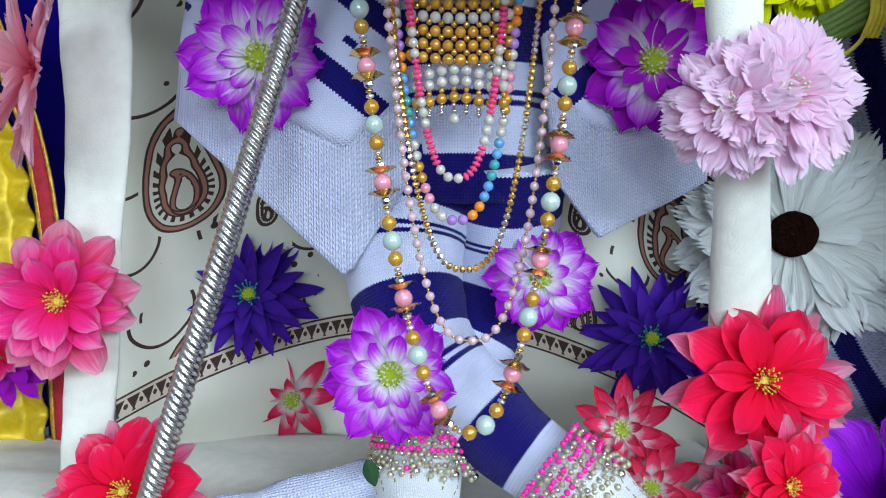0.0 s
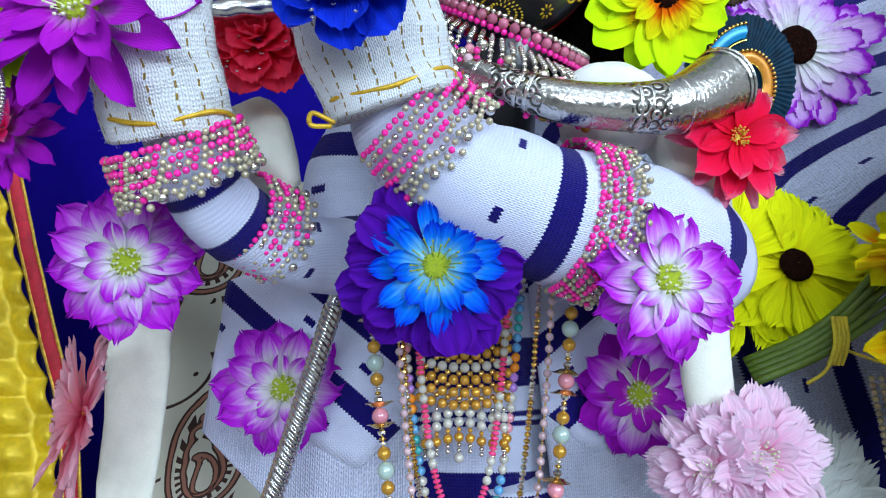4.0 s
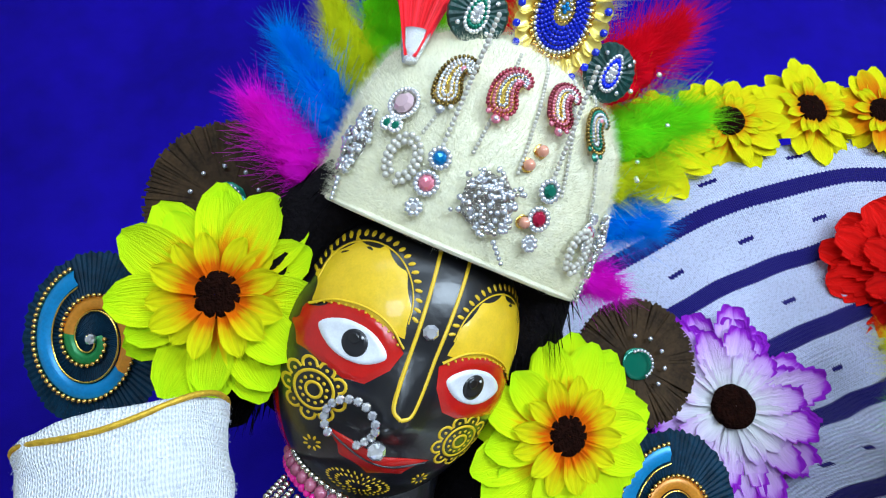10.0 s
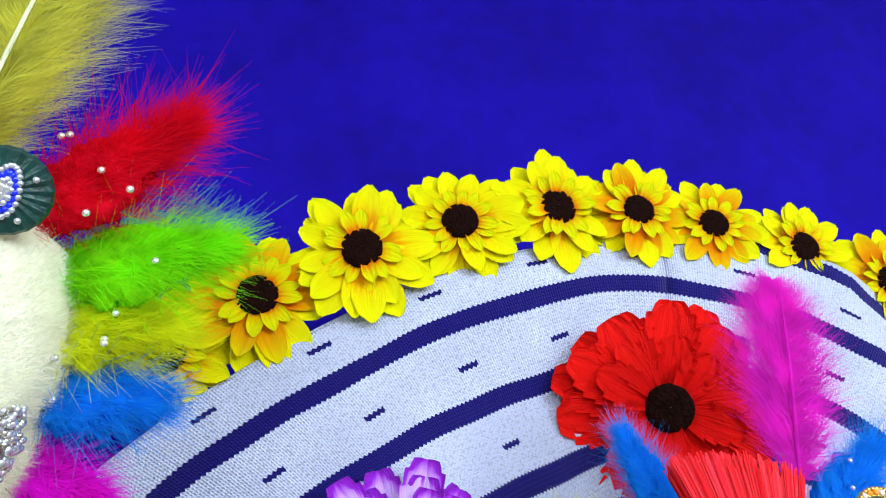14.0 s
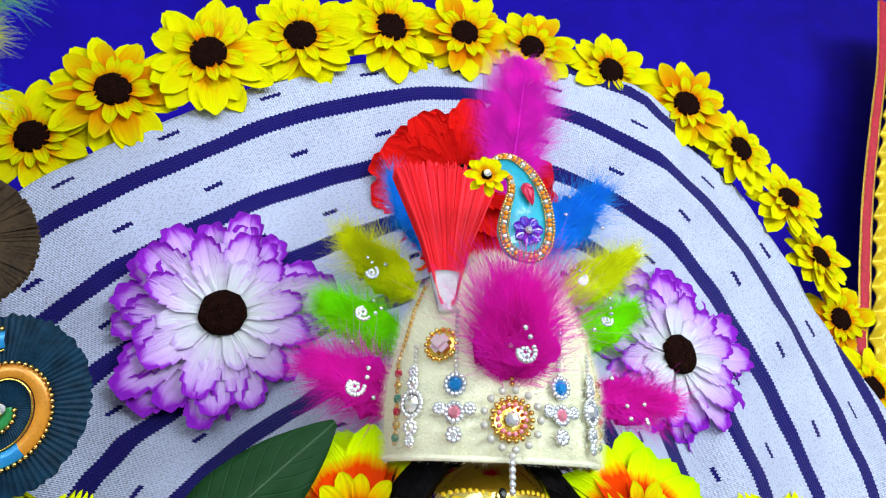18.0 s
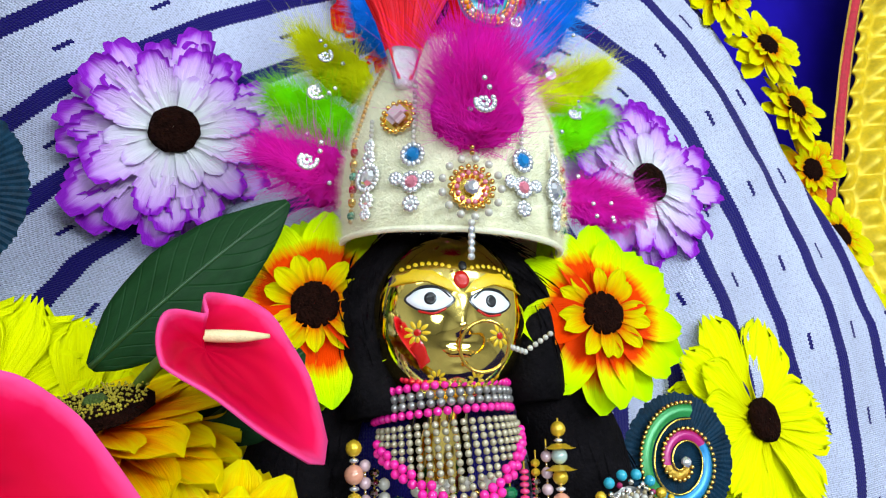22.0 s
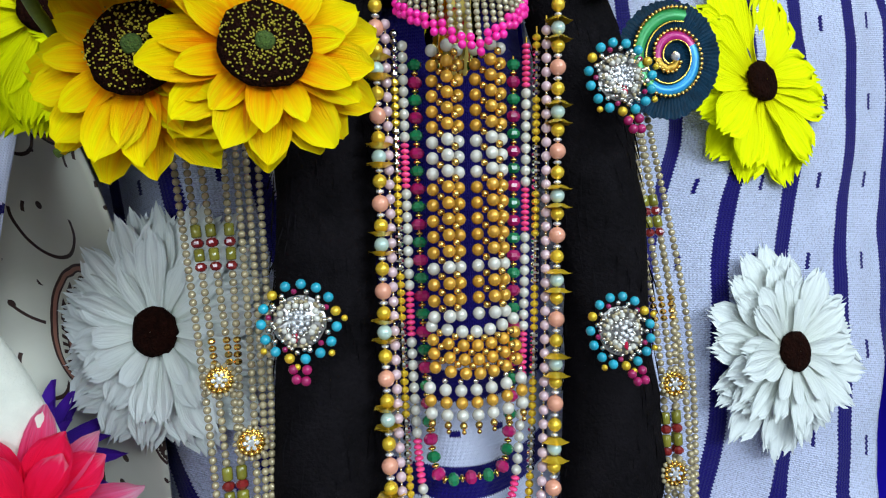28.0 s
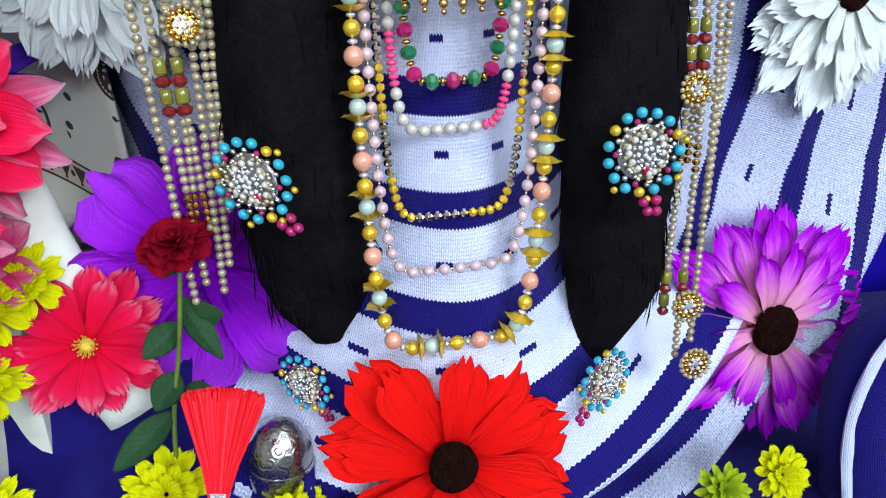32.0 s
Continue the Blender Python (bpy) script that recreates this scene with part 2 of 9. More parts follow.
def tube(name, pts, radii, mat, parent=None, seg=16, n=24, flat=1.0, ripple=0.0, cap=True, label="", up=(0, -1, 0), twist=0.0, folds=0):
    """A bent tube with UVs in metres; ripple gives it creases; folds gives it long folds."""
    c = spline(pts, n)
    rr = [float(x) for x in np.interp(np.linspace(0, 1, n + 1), np.linspace(0, 1, len(radii)), radii)]
    vs, us, length = [], [], 0.0
    for i, p in enumerate(c):
        t = (c[min(i + 1, n)] - c[max(i - 1, 0)]).normalized()
        s = t.cross(Vector(up)).normalized()
        w = s.cross(t)
        if i:
            length += (p - c[i - 1]).length
        for k in range(seg + 1):
            a = 2 * math.pi * k / seg + twist * i / n
            r = rr[i] * (1 + ripple * noise.noise(p * 55 + Vector((math.cos(a), math.sin(a), 0)) * 1.2))
            if folds:
                r *= 1 + 0.14 * math.sin(folds * a + 2 * noise.noise(p * 9))
            vs.append(p + s * math.cos(a) * r + w * math.sin(a) * r * flat)
            us.append((k / seg * 2 * math.pi * max(rr), length))
    fs = [(j * (seg + 1) + k, j * (seg + 1) + k + 1, (j + 1) * (seg + 1) + k + 1, (j + 1) * (seg + 1) + k) for j in range(n) for k in range(seg)]
    if cap:
        for i in (0, n):
            vs.append(c[i]), us.append(us[i * (seg + 1)])
            q = len(vs) - 1
            ring = i * (seg + 1)
            fs += [(q, ring + k + 1, ring + k) if i == 0 else (q, ring + k, ring + k + 1) for k in range(seg)]
    return part(name, mesh_of(name, vs, fs, mat, us), parent, None, label)


def thicken(ob, d=0.002):
    mod = ob.modifiers.new("thickness", "SOLIDIFY")
    mod.thickness, mod.offset = d, 0.0
    return ob


def ball(name, mat, seg=12, rings=8, squash=1.0, cut=0.0):
    vs = [(0, 0, squash)]
    for j in range(1, rings):
        a = math.pi * j / rings
        vs += [(math.sin(a) * math.cos(2 * math.pi * k / seg) * (1 + cut * (k % 2)), math.sin(a) * math.sin(2 * math.pi * k / seg) * (1 + cut * (k % 2)), math.cos(a) * squash) for k in range(seg)]
    vs.append((0, 0, -squash))
    fs = [(0, 1 + k, 1 + (k + 1) % seg) for k in range(seg)]
    for j in range(rings - 2):
        o = 1 + j * seg
        fs += [(o + k, o + seg + k, o + seg + (k + 1) % seg, o + (k + 1) % seg) for k in range(seg)]
    o = 1 + (rings - 2) * seg
    fs += [(o + k, len(vs) - 1, o + (k + 1) % seg) for k in range(seg)]
    return mesh_of(name, vs, fs, mat, smooth=cut == 0)


def lathe(profile, seg=24, closed=True):
    """Vertices and faces of a turned shape from (radius, height) pairs."""
    vs = [(r * math.cos(2 * math.pi * k / seg), r * math.sin(2 * math.pi * k / seg), z) for r, z in profile for k in range(seg)]
    fs = [(j * seg + k, j * seg + (k + 1) % seg, (j + 1) * seg + (k + 1) % seg, (j + 1) * seg + k) for j in range(len(profile) - 1) for k in range(seg)]
    return vs, fs


def box_bm(sx, sy, sz, bevel=0.004):
    bm = bmesh.new()
    bmesh.ops.create_cube(bm, size=1.0)
    bmesh.ops.scale(bm, vec=(sx, sy, sz), verts=bm.verts)
    if bevel:
        bmesh.ops.bevel(bm, geom=bm.edges[:], offset=bevel, segments=2, affect="EDGES")
    return bm


def box_bm_mesh(name, sx, sy, sz, bevel, mat):
    bm = box_bm(sx, sy, sz, bevel)
    me = bpy.data.meshes.new(name)
    bm.to_mesh(me)
    bm.free()
    me.materials.append(mat)
    return me


def box(name, sx, sy, sz, mat, parent=None, m=None, bevel=0.004, label=""):
    bm = box_bm(sx, sy, sz, bevel)
    me = bpy.data.meshes.new(name)
    bm.to_mesh(me)
    bm.free()
    me.materials.append(mat)
    return part(name, me, parent, m, label)


def fuzz(parent, ob, n, length, mat, seed=4):
    """Loose fibres that stand off a knitted surface."""
    rng = random.Random(seed)
    me = ob.data
    polys = me.polygons
    vs, fs = [], []
    for i in range(n):
        p = polys[rng.randrange(len(polys))]
        c = [me.vertices[k].co for k in p.vertices]
        f, h = rng.random(), rng.random()
        a = c[0].lerp(c[1], f).lerp(c[-1].lerp(c[2], f), h)
        e = a + (Vector(p.normal) * rng.uniform(0.2, 1.0) + Vector((rng.uniform(-1, 1), rng.uniform(-1, 1), rng.uniform(-1, 1))) * 0.7) * length
        b = a.lerp(e, 0.5) + Vector((rng.uniform(-1, 1), rng.uniform(-1, 1), rng.uniform(-1, 1))) * length * 0.25
        w = Vector((rng.uniform(-1, 1), rng.uniform(-1, 1), rng.uniform(-1, 1))).normalized() * 0.00011
        o = len(vs)
        vs += [a - w, a + w, b + w, b - w, e]
        fs += [(o, o + 1, o + 2, o + 3), (o + 3, o + 2, o + 4)]
    return tagged(part("wool_fuzz", mesh_of("wool_fuzz", vs, fs, mat), parent), kind="stuff")

# ---------------------------------------------------------------- materials of the place
CURTAIN = plain("blue_satin", (0.009, 0.002, 0.28), 0.75, var=0.25, scale=4, bump=0.0006, bscale=900, spec=0.08)
WALL = plain("wall_paint", (0.64, 0.62, 0.59), 0.8, var=0.12, scale=4, bump=0.0004, bscale=120)
TILE = plain("floor_stone", (0.36, 0.33, 0.30), 0.35, var=0.2, scale=5)
PLASTER = plain("ceiling_paint", (0.72, 0.71, 0.69), 0.85, var=0.06, scale=5)
SILVER = plain("engraved_silver", (0.66, 0.64, 0.61), 0.20, 1.0, var=0.25, scale=120, bump=0.0008, bscale=420)
STEEL = plain("twisted_silver", (0.52, 0.50, 0.48), 0.22, 1.0, var=0.3, scale=150)
GOLD = plain("polished_gold", (0.95, 0.62, 0.12), 0.16, 1.0, var=0.12, scale=150, piece=0.3)
PEARL = plain("pearl", (0.60, 0.57, 0.50), 0.16, 0.12, var=0.10, scale=90, piece=0.3, coat=0.8)
PEARL_CREAM = plain("cream_pearl", (0.46, 0.40, 0.27), 0.14, 0.35, var=0.15, scale=90, piece=0.4, coat=0.8)
PEARL_PINK = plain("pink_pearl", (0.66, 0.46, 0.50), 0.16, 0.12, var=0.08, scale=90, piece=0.3, coat=0.8)
PEARL_GOLD = plain("gold_pearl", (0.66, 0.34, 0.035), 0.20, 0.45, var=0.1, scale=90, piece=0.35, coat=0.6)
PEARL_SALMON = plain("salmon_pearl", (0.78, 0.34, 0.22), 0.16, 0.1, var=0.08, scale=90, piece=0.3, coat=0.7)
PEARL_MINT = plain("mint_pearl", (0.48, 0.62, 0.56), 0.16, 0.12, var=0.08, scale=90, piece=0.3, coat=0.8)
PEARL_YELLOW = plain("yellow_gold_bead", (0.80, 0.52, 0.03), 0.25, 0.5, var=0.1, scale=90, piece=0.3, coat=0.4)
PEARL_ROSE = plain("rose_pearl", (0.78, 0.30, 0.38), 0.18, 0.1, var=0.08, scale=90, piece=0.3, coat=0.7)
PEARL_LILAC = plain("lilac_pearl", (0.42, 0.20, 0.62), 0.25, var=0.08, scale=90, piece=0.3, coat=0.5)
PEARL_BLUE = plain("blue_pearl", (0.12, 0.36, 0.66), 0.25, var=0.08, scale=90, piece=0.3, coat=0.5)
PEARL_TEAL = plain("teal_pearl", (0.05, 0.36, 0.38), 0.25, var=0.08, scale=90, piece=0.3, coat=0.5)
PEARL_ORANGE = plain("orange_pearl", (0.88, 0.28, 0.01), 0.20, var=0.08, scale=90, piece=0.3, coat=0.5)
MAGENTA_BEAD = plain("magenta_bead", (0.92, 0.015, 0.32), 0.18, var=0.15, scale=90, piece=0.4, coat=0.5)
PINK_TUBE = plain("pink_glass_tube", (0.95, 0.06, 0.24), 0.2, var=0.15, scale=90, piece=0.3)
GREEN_BEAD = plain("emerald_bead", (0.01, 0.16, 0.06), 0.15, var=0.3, scale=200, piece=0.3, coat=0.4)
RUBY_BEAD = plain("ruby_bead", (0.36, 0.01, 0.10), 0.15, var=0.3, scale=200, piece=0.3, coat=0.4)
TURQUOISE = plain("turquoise_bead", (0.02, 0.35, 0.48), 0.22, var=0.15, scale=200, piece=0.3, coat=0.4)
SILVER_BEAD = plain("silver_bead", (0.72, 0.68, 0.62), 0.14, 1.0, var=0.15, scale=200, piece=0.3)
GOLD_BEAD = plain("gold_bead", (0.80, 0.52, 0.14), 0.18, 1.0, var=0.15, scale=200, piece=0.3)
OLD_PEARL = plain("champagne_pearl", (0.42, 0.34, 0.20), 0.18, 0.3, var=0.15, scale=200, piece=0.3, coat=0.6)
GARNET = plain("garnet_bead", (0.20, 0.015, 0.015), 0.15, var=0.2, scale=200, piece=0.3, coat=0.4)
OLIVE = plain("olive_glass_bead", (0.20, 0.18, 0.02), 0.12, var=0.2, scale=200, piece=0.3, coat=0.4)
POLLEN_OLIVE = plain("olive_pollen", (0.42, 0.34, 0.02), 0.6, var=0.3, scale=200)
HEART = plain("green_seed_heart", (0.06, 0.11, 0.01), 0.8, var=0.4, scale=60, bump=0.01, bscale=90)
GREY_BEAD = plain("grey_bead", (0.33, 0.31, 0.30), 0.2, 0.6, var=0.2, scale=200, piece=0.3)
STONE = plain("cut_crystal", (0.86, 0.88, 0.93), 0.07, 0.72, var=0.2, scale=300, piece=0.7, coat=0.3)
STONE_PINK = plain("pink_crystal", (0.80, 0.25, 0.32), 0.08, 0.4, var=0.12, scale=300, piece=0.5)
STONE_GREEN = plain("green_crystal", (0.01, 0.18, 0.11), 0.06, 0.3, var=0.12, scale=300, piece=0.4)
STONE_RED = plain("red_crystal", (0.48, 0.01, 0.05), 0.06, 0.3, var=0.12, scale=300, piece=0.4)
STONE_BLUE = plain("blue_crystal", (0.012, 0.03, 0.72), 0.1, 0.2, var=0.3, scale=300, piece=0.7)
STONE_SKY = plain("sky_crystal", (0.01, 0.22, 0.55), 0.06, 0.3, var=0.12, scale=300, piece=0.4)
HAIR = plain("black_wool_hair", (0.0055, 0.0045, 0.0055), 0.8, var=0.5, scale=40, bump=0.002, bscale=500, spec=0.04)
BRISTLE = plain("brown_bristle", (0.040, 0.022, 0.009), 0.55, var=0.6, scale=60, spec=0.12)
STEM = plain("green_stem", (0.10, 0.16, 0.015), 0.5, var=0.3, scale=60, bump=0.0005, bscale=300)
RAFFIA = plain("yellow_raffia", (0.62, 0.50, 0.03), 0.6, var=0.2, scale=60)
CREAM = plain("cream_fleece", (0.92, 0.89, 0.68), 0.95, var=0.08, scale=45, bump=0.0012, bscale=700, spec=0.1, sheen=0.2)
SEED = plain("sunflower_seeds", (0.013, 0.0035, 0.002), 0.9, var=0.6, scale=30, bump=0.02, bscale=60, spec=0.05)
POLLEN = plain("lime_pollen", (0.45, 0.55, 0.02), 0.6, var=0.25, scale=90, bump=0.003, bscale=300)
POLLEN_YELLOW = plain("yellow_pollen", (0.72, 0.52, 0.05), 0.6, var=0.25, scale=90)
POLLEN_WHITE = plain("white_stamen", (0.75, 0.78, 0.52), 0.5, var=0.1, scale=90)
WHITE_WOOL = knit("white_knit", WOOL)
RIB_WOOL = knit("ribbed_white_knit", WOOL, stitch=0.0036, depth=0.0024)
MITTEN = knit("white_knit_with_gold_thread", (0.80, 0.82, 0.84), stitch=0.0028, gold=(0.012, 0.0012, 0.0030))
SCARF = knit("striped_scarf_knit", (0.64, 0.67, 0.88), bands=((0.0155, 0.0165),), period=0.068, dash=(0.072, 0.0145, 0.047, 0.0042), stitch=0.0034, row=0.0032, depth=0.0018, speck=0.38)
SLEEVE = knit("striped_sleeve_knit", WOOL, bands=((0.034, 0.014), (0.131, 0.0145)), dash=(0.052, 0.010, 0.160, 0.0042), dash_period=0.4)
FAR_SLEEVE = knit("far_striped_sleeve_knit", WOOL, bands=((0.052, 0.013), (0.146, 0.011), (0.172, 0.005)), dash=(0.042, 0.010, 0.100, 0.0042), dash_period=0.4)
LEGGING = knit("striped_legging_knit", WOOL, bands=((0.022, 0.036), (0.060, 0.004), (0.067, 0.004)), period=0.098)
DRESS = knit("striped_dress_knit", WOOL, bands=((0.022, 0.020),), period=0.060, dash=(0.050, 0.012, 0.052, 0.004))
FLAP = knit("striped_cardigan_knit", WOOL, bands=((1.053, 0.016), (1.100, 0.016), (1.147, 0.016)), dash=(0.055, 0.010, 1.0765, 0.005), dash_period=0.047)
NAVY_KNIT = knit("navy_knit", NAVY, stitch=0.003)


def painted(name, col, rough=0.25):
    return plain(name, col, rough, var=0.1, scale=120, bump=0.0003, bscale=260, coat=0.3)


BLACK_PAINT = painted("black_lacquer", (0.010, 0.010, 0.012), 0.28)
YELLOW_PAINT = painted("yellow_paint", (0.80, 0.52, 0.01), 0.45)
RED_PAINT = painted("red_paint", (0.55, 0.010, 0.006), 0.22)
WHITE_PAINT = painted("white_enamel", (0.78, 0.80, 0.84), 0.2)


PRINT_U, PRINT_V = -0.2825, 0.2295


def cloth_print():
    """Cream cloth, printed with brown paisleys on curling stems and a band of leaves, on UVs in metres."""
    g = Graph("paisley_cloth")
    u, v = g.uv()
    cream = g.mix(g.smooth(g.noise(g.vec(u, v), 9, 4), 0.3, 0.7), (0.66, 0.64, 0.52), (0.76, 0.74, 0.63))
    weave = g.m("ADD", g.m("SINE", g.m("MULTIPLY", u, 9000)), g.m("SINE", g.m("MULTIPLY", v, 9000)))
    wu = g.m("ADD", u, g.m("MULTIPLY", g.m("SUBTRACT", g.noise(g.vec(u, v), 30, 2), 0.5), 0.004))
    col_no = g.m("FLOOR", g.m("DIVIDE", g.m("ADD", wu, 10.0 - PRINT_U), 0.139))
    du = g.m("SUBTRACT", g.m("MODULO", g.m("ADD", wu, 10.0 - PRINT_U), 0.139), 0.0695)
    shift = g.m("MULTIPLY", g.m("MODULO", col_no, 2.0), 0.030)
    dv = g.m("SUBTRACT", g.m("MODULO", g.m("ADD", g.m("ADD", v, shift), 10.0 - PRINT_V), 0.185), 0.0925)

    def motif(ox, oy, k, flip):
        """Distance to a curled drop, negative inside, and the angle about its belly."""
        best = None
        for cx, cy, r in ((0.0, -0.016, 0.0170), (-0.001, -0.008, 0.0168), (-0.002, 0.001, 0.0150), (-0.0025, 0.010, 0.0122), (-0.001, 0.018, 0.0092), (0.003, 0.025, 0.0066), (0.008, 0.029, 0.0046), (0.0125, 0.0295, 0.0032)):
            ax, ay = g.m("SUBTRACT", du, ox + flip * k * cx), g.m("SUBTRACT", dv, oy + k * cy)
            far = g.m("SUBTRACT", g.m("SQRT", g.m("ADD", g.m("MULTIPLY", ax, ax), g.m("MULTIPLY", ay, ay))), k * r)
            best = far if best is None else g.m("SMOOTH_MIN", best, far, 0.007 * k)
        return best, g.m("ARCTAN2", g.m("SUBTRACT", dv, oy - 0.012 * k), g.m("SUBTRACT", du, ox))

    def near(q, at, w):
        return g.m("LESS_THAN", g.m("ABSOLUTE", g.m("SUBTRACT", q, at)), w)

    def drawn(ox, oy, k, flip):
        d, turn = motif(ox, oy, k, flip)
        rim = near(d, 0.0, 0.0009)
        for at in (0.0026, 0.0074, 0.0098):
            rim = g.m("MAXIMUM", rim, near(d, -at * k, 0.0006))
        teeth = g.m("MULTIPLY", near(d, -0.0060 * k, 0.0015 * k), g.m("GREATER_THAN", g.m("SINE", g.m("MULTIPLY", turn, 22.0)), 0.0))
        small, _ = motif(ox, oy - 0.013 * k, 0.36 * k, -flip)
        seed = g.m("MAXIMUM", near(small, 0.0, 0.0006), near(small, -0.0022 * k, 0.0005))
        fill = g.m("MAXIMUM", near(d, -0.0013 * k, 0.0013 * k), g.m("MAXIMUM", near(d, -0.0086 * k, 0.0012 * k), near(small, -0.0011 * k, 0.0011 * k)))
        return d, g.m("MAXIMUM", rim, g.m("MAXIMUM", teeth, seed)), fill

    d1, ink1, fill1 = drawn(-0.012, -0.004, 1.55, 1.0)
    d2, ink2, fill2 = drawn(0.050, 0.046, 0.72, -1.0)
    d3, ink3, fill3 = drawn(0.048, -0.056, 0.50, 1.0)
    ink = g.m("MAXIMUM", ink1, g.m("MAXIMUM", ink2, ink3))
    inside = g.m("MAXIMUM", fill1, g.m("MAXIMUM", fill2, fill3))
    # curling stems between the drops
    free = g.m("GREATER_THAN", g.m("MINIMUM", d1, g.m("MINIMUM", d2, d3)), 0.004)

    def curl(ox, oy, rad, half):
        ax, ay = g.m("SUBTRACT", du, ox), g.m("SUBTRACT", dv, oy)
        far = g.m("SQRT", g.m("ADD", g.m("MULTIPLY", ax, ax), g.m("MULTIPLY", ay, ay)))
        far = g.m("ADD", far, g.m("MULTIPLY", g.m("ARCTAN2", ay, ax), 0.0016))
        cut = g.m("GREATER_THAN", g.m("MULTIPLY", ay, half), -0.008)
        return g.m("MULTIPLY", g.m("MULTIPLY", near(far, rad, 0.0013), free), cut)

    stem = g.m("MAXIMUM", curl(0.030, -0.060, 0.028, 1.0), g.m("MAXIMUM", curl(-0.032, 0.070, 0.024, -1.0), g.m("MAXIMUM", curl(0.046, 0.010, 0.018, 1.0), g.m("MAXIMUM", curl(-0.050, -0.050, 0.020, -1.0), curl(-0.046, 0.020, 0.030, -1.0)))))
    leaves = g.m("MULTIPLY", g.m("LESS_THAN", g.voronoi(g.vec(u, v), 62.0), 0.17), g.m("MULTIPLY", free, g.m("GREATER_THAN", g.noise(g.vec(u, v), 26, 1), 0.50)))
    ink = g.m("MAXIMUM", ink, g.m("MAXIMUM", stem, leaves))
    field = g.m("GREATER_THAN", v, 0.155)
    ink = g.m("MULTIPLY", ink, field)
    band = g.m("LESS_THAN", g.m("ABSOLUTE", g.m("SUBTRACT", v, 0.135)), 0.010)
    bu, bv = g.m("PINGPONG", u, 0.0055), g.m("SUBTRACT", v, 0.1345)
    lines = g.m("MULTIPLY", g.m("LESS_THAN", bu, g.m("ADD", 0.0006, g.m("MULTIPLY", g.m("ABSOLUTE", g.m("ADD", bv, 0.004)), 0.42))), g.m("LESS_THAN", g.m("ABSOLUTE", bv), 0.0062))
    leafy = g.m("LESS_THAN", g.m("ADD", g.m("POWER", g.m("DIVIDE", g.m("SUBTRACT", 0.0055, bu), 0.0016), 2.0), g.m("POWER", g.m("DIVIDE", bv, 0.0022), 2.0)), 1.0)
    edge = g.m("LESS_THAN", g.m("ABSOLUTE", g.m("SUBTRACT", g.m("ABSOLUTE", g.m("SUBTRACT", v, 0.135)), 0.009)), 0.0009)
    bandink = g.m("MAXIMUM", g.m("MULTIPLY", band, g.m("MAXIMUM", lines, leafy)), edge)
    col = g.mix(g.m("MULTIPLY", g.m("MULTIPLY", inside, field), 0.95), cream, (0.36, 0.13, 0.08))
    col = g.mix(g.m("MULTIPLY", band, 0.35), col, (0.50, 0.26, 0.17))
    col = g.mix(g.m("MAXIMUM", ink, bandink), col, (0.045, 0.016, 0.010))
    g.set(color=col, rough=0.75, sheen=0.15)
    g.bump(weave, 0.2, 0.0003)
    return g.mat


PAISLEY = cloth_print()
CREAM_CLOTH = plain("cream_cotton", (0.80, 0.79, 0.69), 0.8, var=0.1, scale=14, bump=0.0006, bscale=700, sheen=0.2)
WHITE_CLOTH = plain("white_cotton", (0.78, 0.77, 0.74), 0.8, var=0.08, scale=14, bump=0.0006, bscale=700, sheen=0.2)
BLUE_CLOTH = plain("blue_velvet", (0.010, 0.006, 0.12), 0.85, var=0.3, scale=20, bump=0.001, bscale=400, sheen=0.05, spec=0.1)
GOLD_FOIL = plain("embossed_gold_foil", (0.72, 0.50, 0.008), 0.42, 0.25, var=0.25, scale=25, bump=0.0008, bscale=90)
RED_BRAID = plain("red_braid", (0.48, 0.012, 0.03), 0.7, var=0.3, scale=150, bump=0.001, bscale=420)
GOLD_BRAID = plain("gold_braid", (0.55, 0.33, 0.04), 0.35, 0.6, var=0.4, scale=300, bump=0.001, bscale=700)
GOLD_CORD = plain("gold_cord", (0.62, 0.38, 0.02), 0.4, 0.4, var=0.3, scale=300, bump=0.0005, bscale=900)
GLITTER = plain("silver_glitter", (0.8, 0.8, 0.84), 0.2, 0.9, var=0.4, scale=900, bump=0.002, bscale=1200)

# petals, from root to tip
LILAC_WHITE = petal_mat("violet_tipped_petal", [(0.0, (0.78, 0.84, 0.50)), (0.20, (0.90, 0.88, 0.86)), (0.46, (0.88, 0.78, 0.92)), (0.64, (0.74, 0.34, 0.88)), (0.82, (0.58, 0.05, 0.78)), (1.0, (0.46, 0.01, 0.66))], streak=0.5)
LILAC_FRILL = petal_mat("lilac_edged_petal", [(0.0, (0.86, 0.88, 0.80)), (0.30, (0.90, 0.86, 0.92)), (0.62, (0.82, 0.62, 0.92)), (0.88, (0.68, 0.36, 0.88)), (0.97, (0.42, 0.05, 0.68)), (1.1, (0.32, 0.02, 0.58))], streak=0.14, vein=16, piece=0.05, edge=0.36)
WHITE_LILAC = petal_mat("white_inner_petal", [(0.0, (0.84, 0.86, 0.74)), (0.5, (0.90, 0.88, 0.93)), (0.9, (0.86, 0.74, 0.94)), (1.0, (0.72, 0.46, 0.90))], streak=0.2, vein=30)
VIOLET = petal_mat("deep_magenta_petal", [(0.0, (0.80, 0.66, 0.80)), (0.28, (0.66, 0.22, 0.70)), (0.5, (0.54, 0.02, 0.64)), (1.0, (0.44, 0.012, 0.60))])
